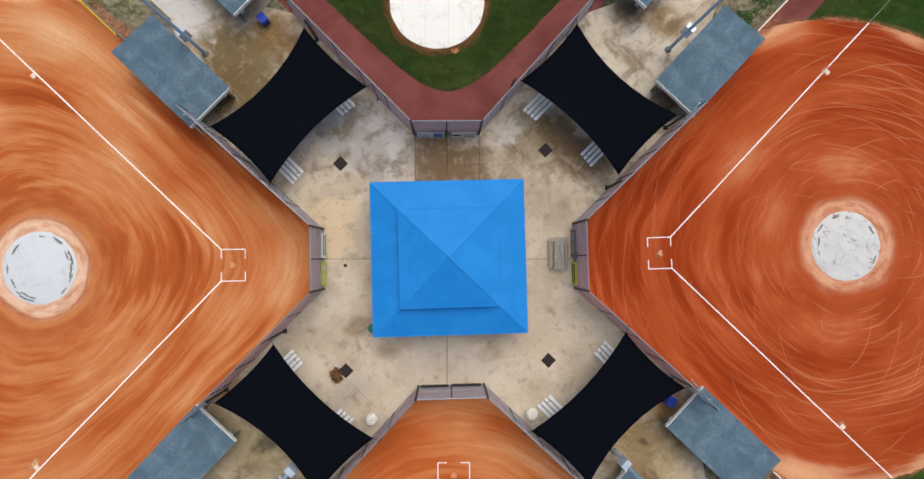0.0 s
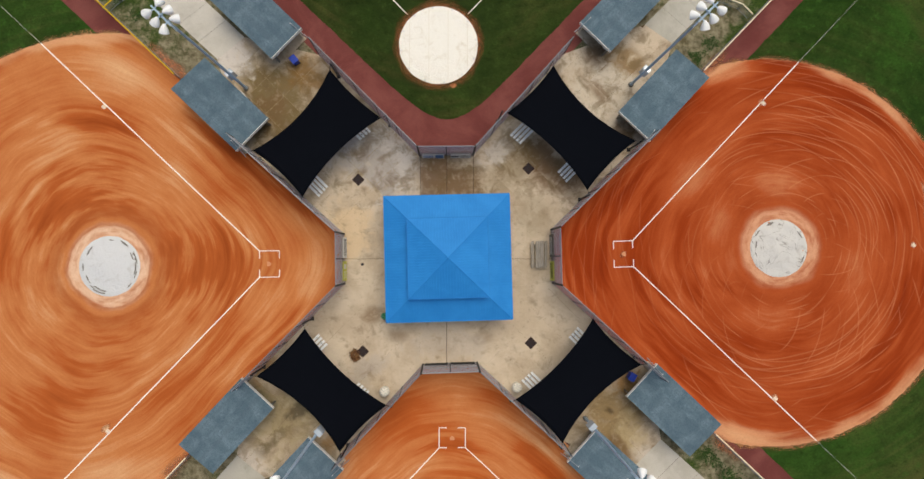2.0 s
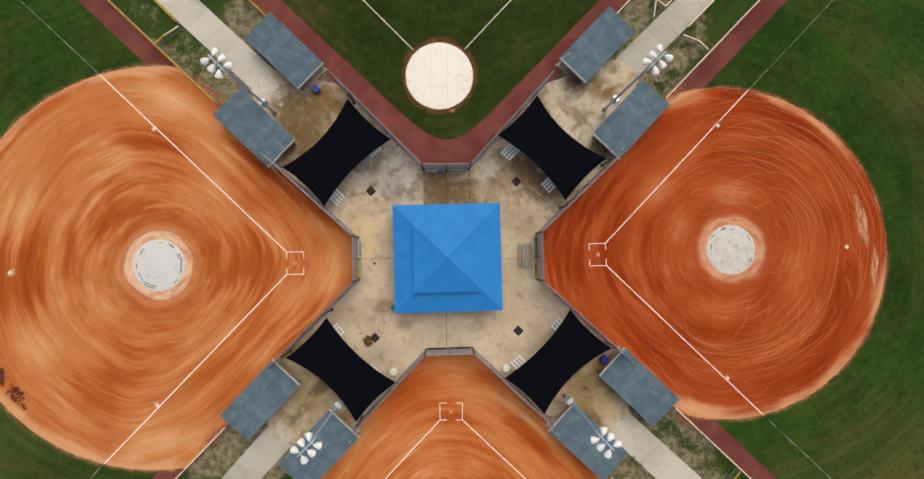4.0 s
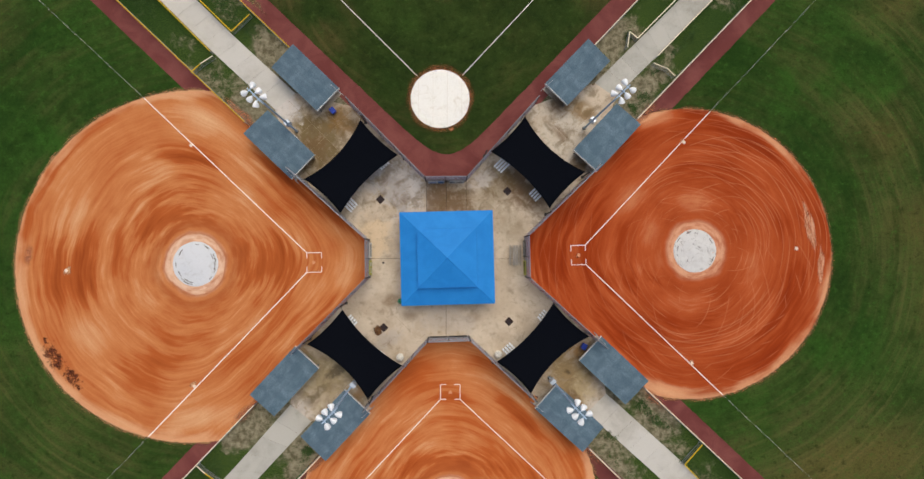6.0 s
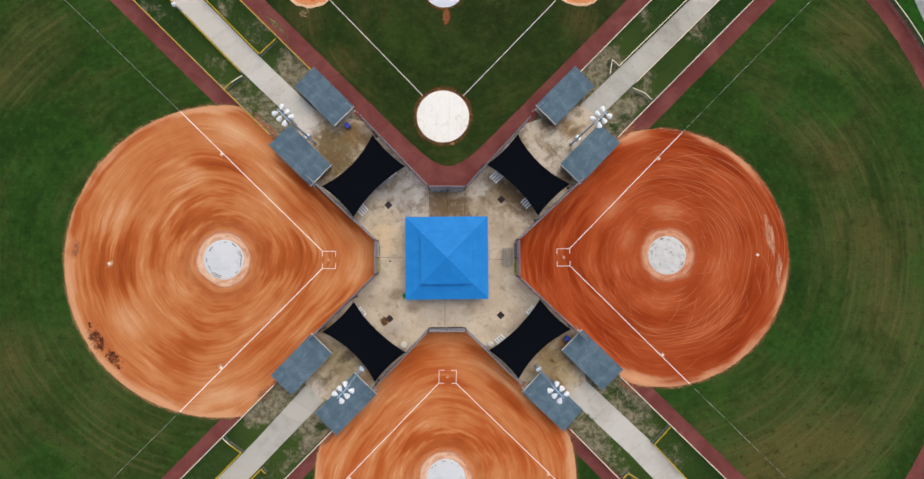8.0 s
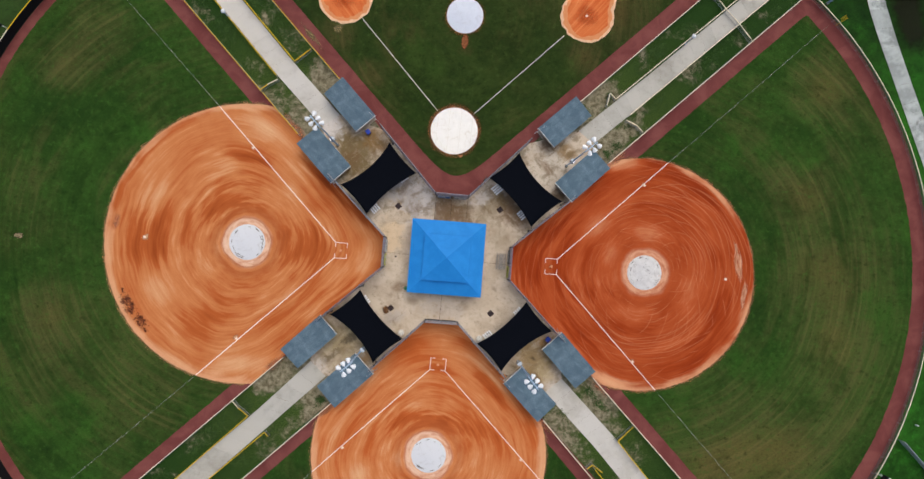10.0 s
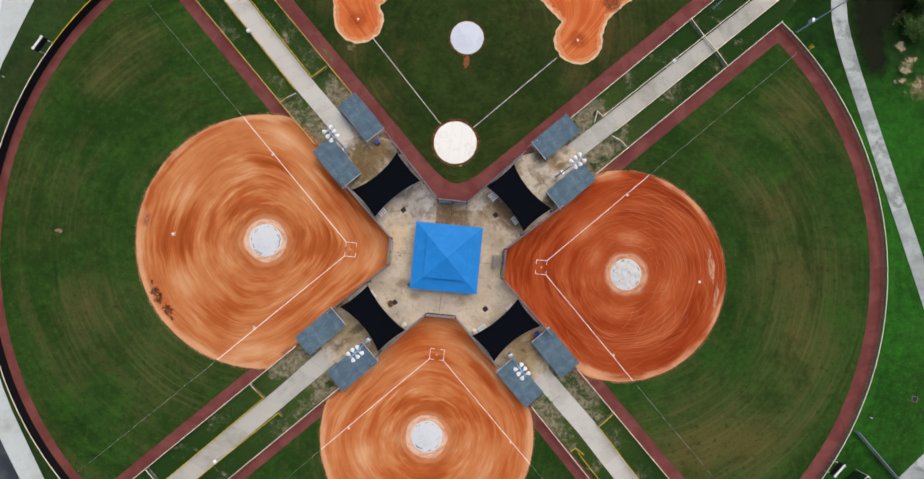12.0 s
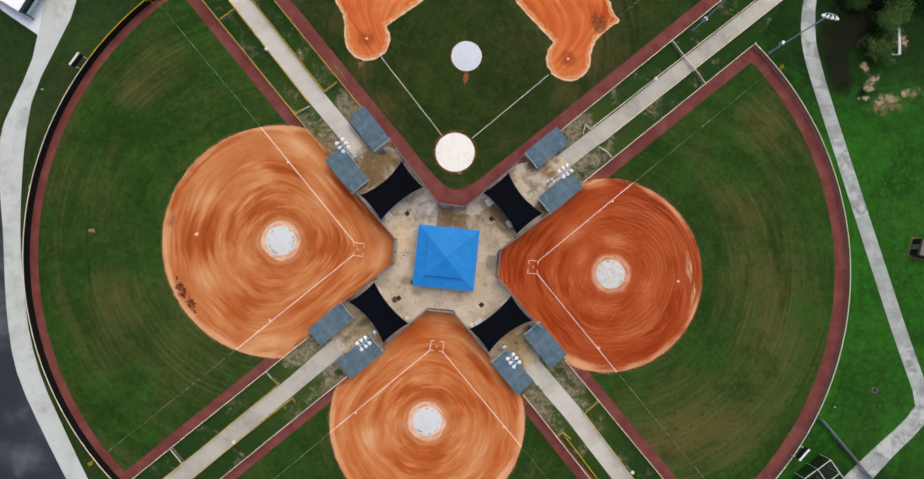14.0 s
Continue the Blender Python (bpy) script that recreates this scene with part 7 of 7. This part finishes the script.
# ---- trees ----
def tree(p, height, spread, seed, label):
    rng = random.Random(seed)
    t = thing("tree", pose(p[0], p[1], -0.02), label, "tree", "trees beside the footpath")
    bm = bmesh.new()
    knots = [Vector((0, 0, 0))]
    for k in range(1, 6):
        knots.append(Vector((rng.uniform(-0.2, 0.2) * k, rng.uniform(-0.2, 0.2) * k, height * 0.16 * k)))
    for k in range(5):
        rod(bm, knots[k], knots[k + 1], 0.28 - 0.045 * k, 0.28 - 0.045 * (k + 1), 8)
    tips = []
    for k in range(16):
        base = knots[2 + k % 4]
        a = ARC * k / 16 + rng.uniform(-0.3, 0.3)
        tip = base + Vector((math.cos(a), math.sin(a), 0)) * spread * rng.uniform(0.35, 0.95) + Vector((0, 0, height * rng.uniform(0.05, 0.32)))
        mid = base.lerp(tip, 0.5) + Vector((0, 0, -0.2))
        rod(bm, base, mid, 0.11, 0.07, 6)
        rod(bm, mid, tip, 0.07, 0.025, 6)
        tips += [tip, mid.lerp(tip, 0.5)]
    part("trunk", bm, M["bark"], t)
    bm = bmesh.new()
    for tip in tips:
        for c in range(4):
            o = tip + Vector((rng.gauss(0, 0.6), rng.gauss(0, 0.6), rng.gauss(0, 0.35)))
            for _ in range(34):
                q = o + Vector((rng.gauss(0, 0.42), rng.gauss(0, 0.42), rng.gauss(0, 0.26)))
                s = rng.uniform(0.10, 0.24)
                a = Vector((rng.uniform(-1, 1), rng.uniform(-1, 1), rng.uniform(-0.4, 0.4))).normalized()
                b = a.cross(Vector((rng.uniform(-0.5, 0.5), rng.uniform(-0.5, 0.5), 1))).normalized()
                v = [bm.verts.new(q + a * s), bm.verts.new(q + b * s * 0.5), bm.verts.new(q - a * s), bm.verts.new(q - b * s * 0.5)]
                bm.faces.new(v)
    part("crown", bm, M["leaf"], t)


for p, h, s, seed in (((71.6, 62.5), 8, 3.2, 1), ((76.4, 61.8), 8, 3.0, 2), ((95.5, 62.6), 8, 3.6, 4), ((93.0, 66.5), 10, 4.6, 6), ((76.0, 67.2), 10, 4.8, 11),
                      ((99.5, 64.5), 9, 4.4, 12), ((70.2, 68.0), 9, 4.4, 13), ((85.6, 62.4), 6, 2.6, 8), ((78.0, 54.0), 5, 2.0, 7)):
    tree(p, h, s, seed, "leafy dark green tree beside the footpath")

for p, h, s, seed in (((77.4, 50.4), 2.6, 1.5, 42), ((80.6, 57.6), 3.0, 1.7, 31), ((72.6, 58.4), 2.6, 1.4, 36)):
    tree(p, h, s, seed, "low dark green shrubby tree in the thicket")


# ---- weeds on the verges ----
def weeds(name, quad, count, seed, label):
    """Low leafy tufts scattered in clusters over a four-sided strip."""
    rng = random.Random(seed)
    a, b, c, d = [Vector(p) for p in quad]
    verts, faces = [], []
    for _ in range(count):
        u, v = rng.random() ** 1.3, rng.uniform(0.08, 0.92)
        o = a.lerp(b, u).lerp(d.lerp(c, u), v)
        if noise.noise((o.x * 0.22, o.y * 0.22, seed)) < 0.02:
            continue
        size = rng.uniform(0.12, 0.34)
        for _ in range(rng.randint(9, 16)):
            x, y = o.x + rng.gauss(0, size), o.y + rng.gauss(0, size)
            t, w = rng.uniform(0, ARC), rng.uniform(0.05, 0.12)
            e, f = Vector((math.cos(t), math.sin(t), 0.25)) * w, Vector((-math.sin(t), math.cos(t), 0.1)) * w * 0.5
            p = Vector((x, y, 0.006 + rng.uniform(0.03, 0.16)))
            n = len(verts)
            verts += [p - e, p + f, p + e, p - f]
            faces.append((n, n + 1, n + 2, n + 3))
    me = bpy.data.meshes.new(name)
    me.from_pydata([tuple(q) for q in verts], [], faces)
    me.materials.append(M["weed"])
    tagged(new(name, me), label, "weeds", kind="stuff")


for seed, quad in enumerate((
        [(-24.5, 16.5), (-56.0, 46.5), (-54.0, 49.0), (-22.6, 18.2)], [(-21.6, 23.4), (-53.0, 53.0), (-51.4, 54.4), (-20.4, 24.8)],
        [(24.2, 17.5), (52.0, 46.5), (50.0, 48.5), (22.8, 19.0)], [(18.8, 25.2), (50.0, 57.0), (52.0, 55.0), (20.5, 23.8)],
        [(-23.8, -20.3), (-50.0, -47.6), (-48.0, -49.4), (-22.4, -21.8)], [(-16.2, -25.0), (-46.0, -56.0), (-48.0, -54.5), (-18.0, -23.8)],
        [(24.8, -18.6), (52.0, -44.0), (50.0, -46.0), (23.0, -20.4)], [(18.9, -24.2), (48.6, -53.2), (50.4, -51.6), (20.8, -22.6)])):
    weeds("verge_weeds", quad, 420, seed + 1.0, "low green weeds in the sandy verge")
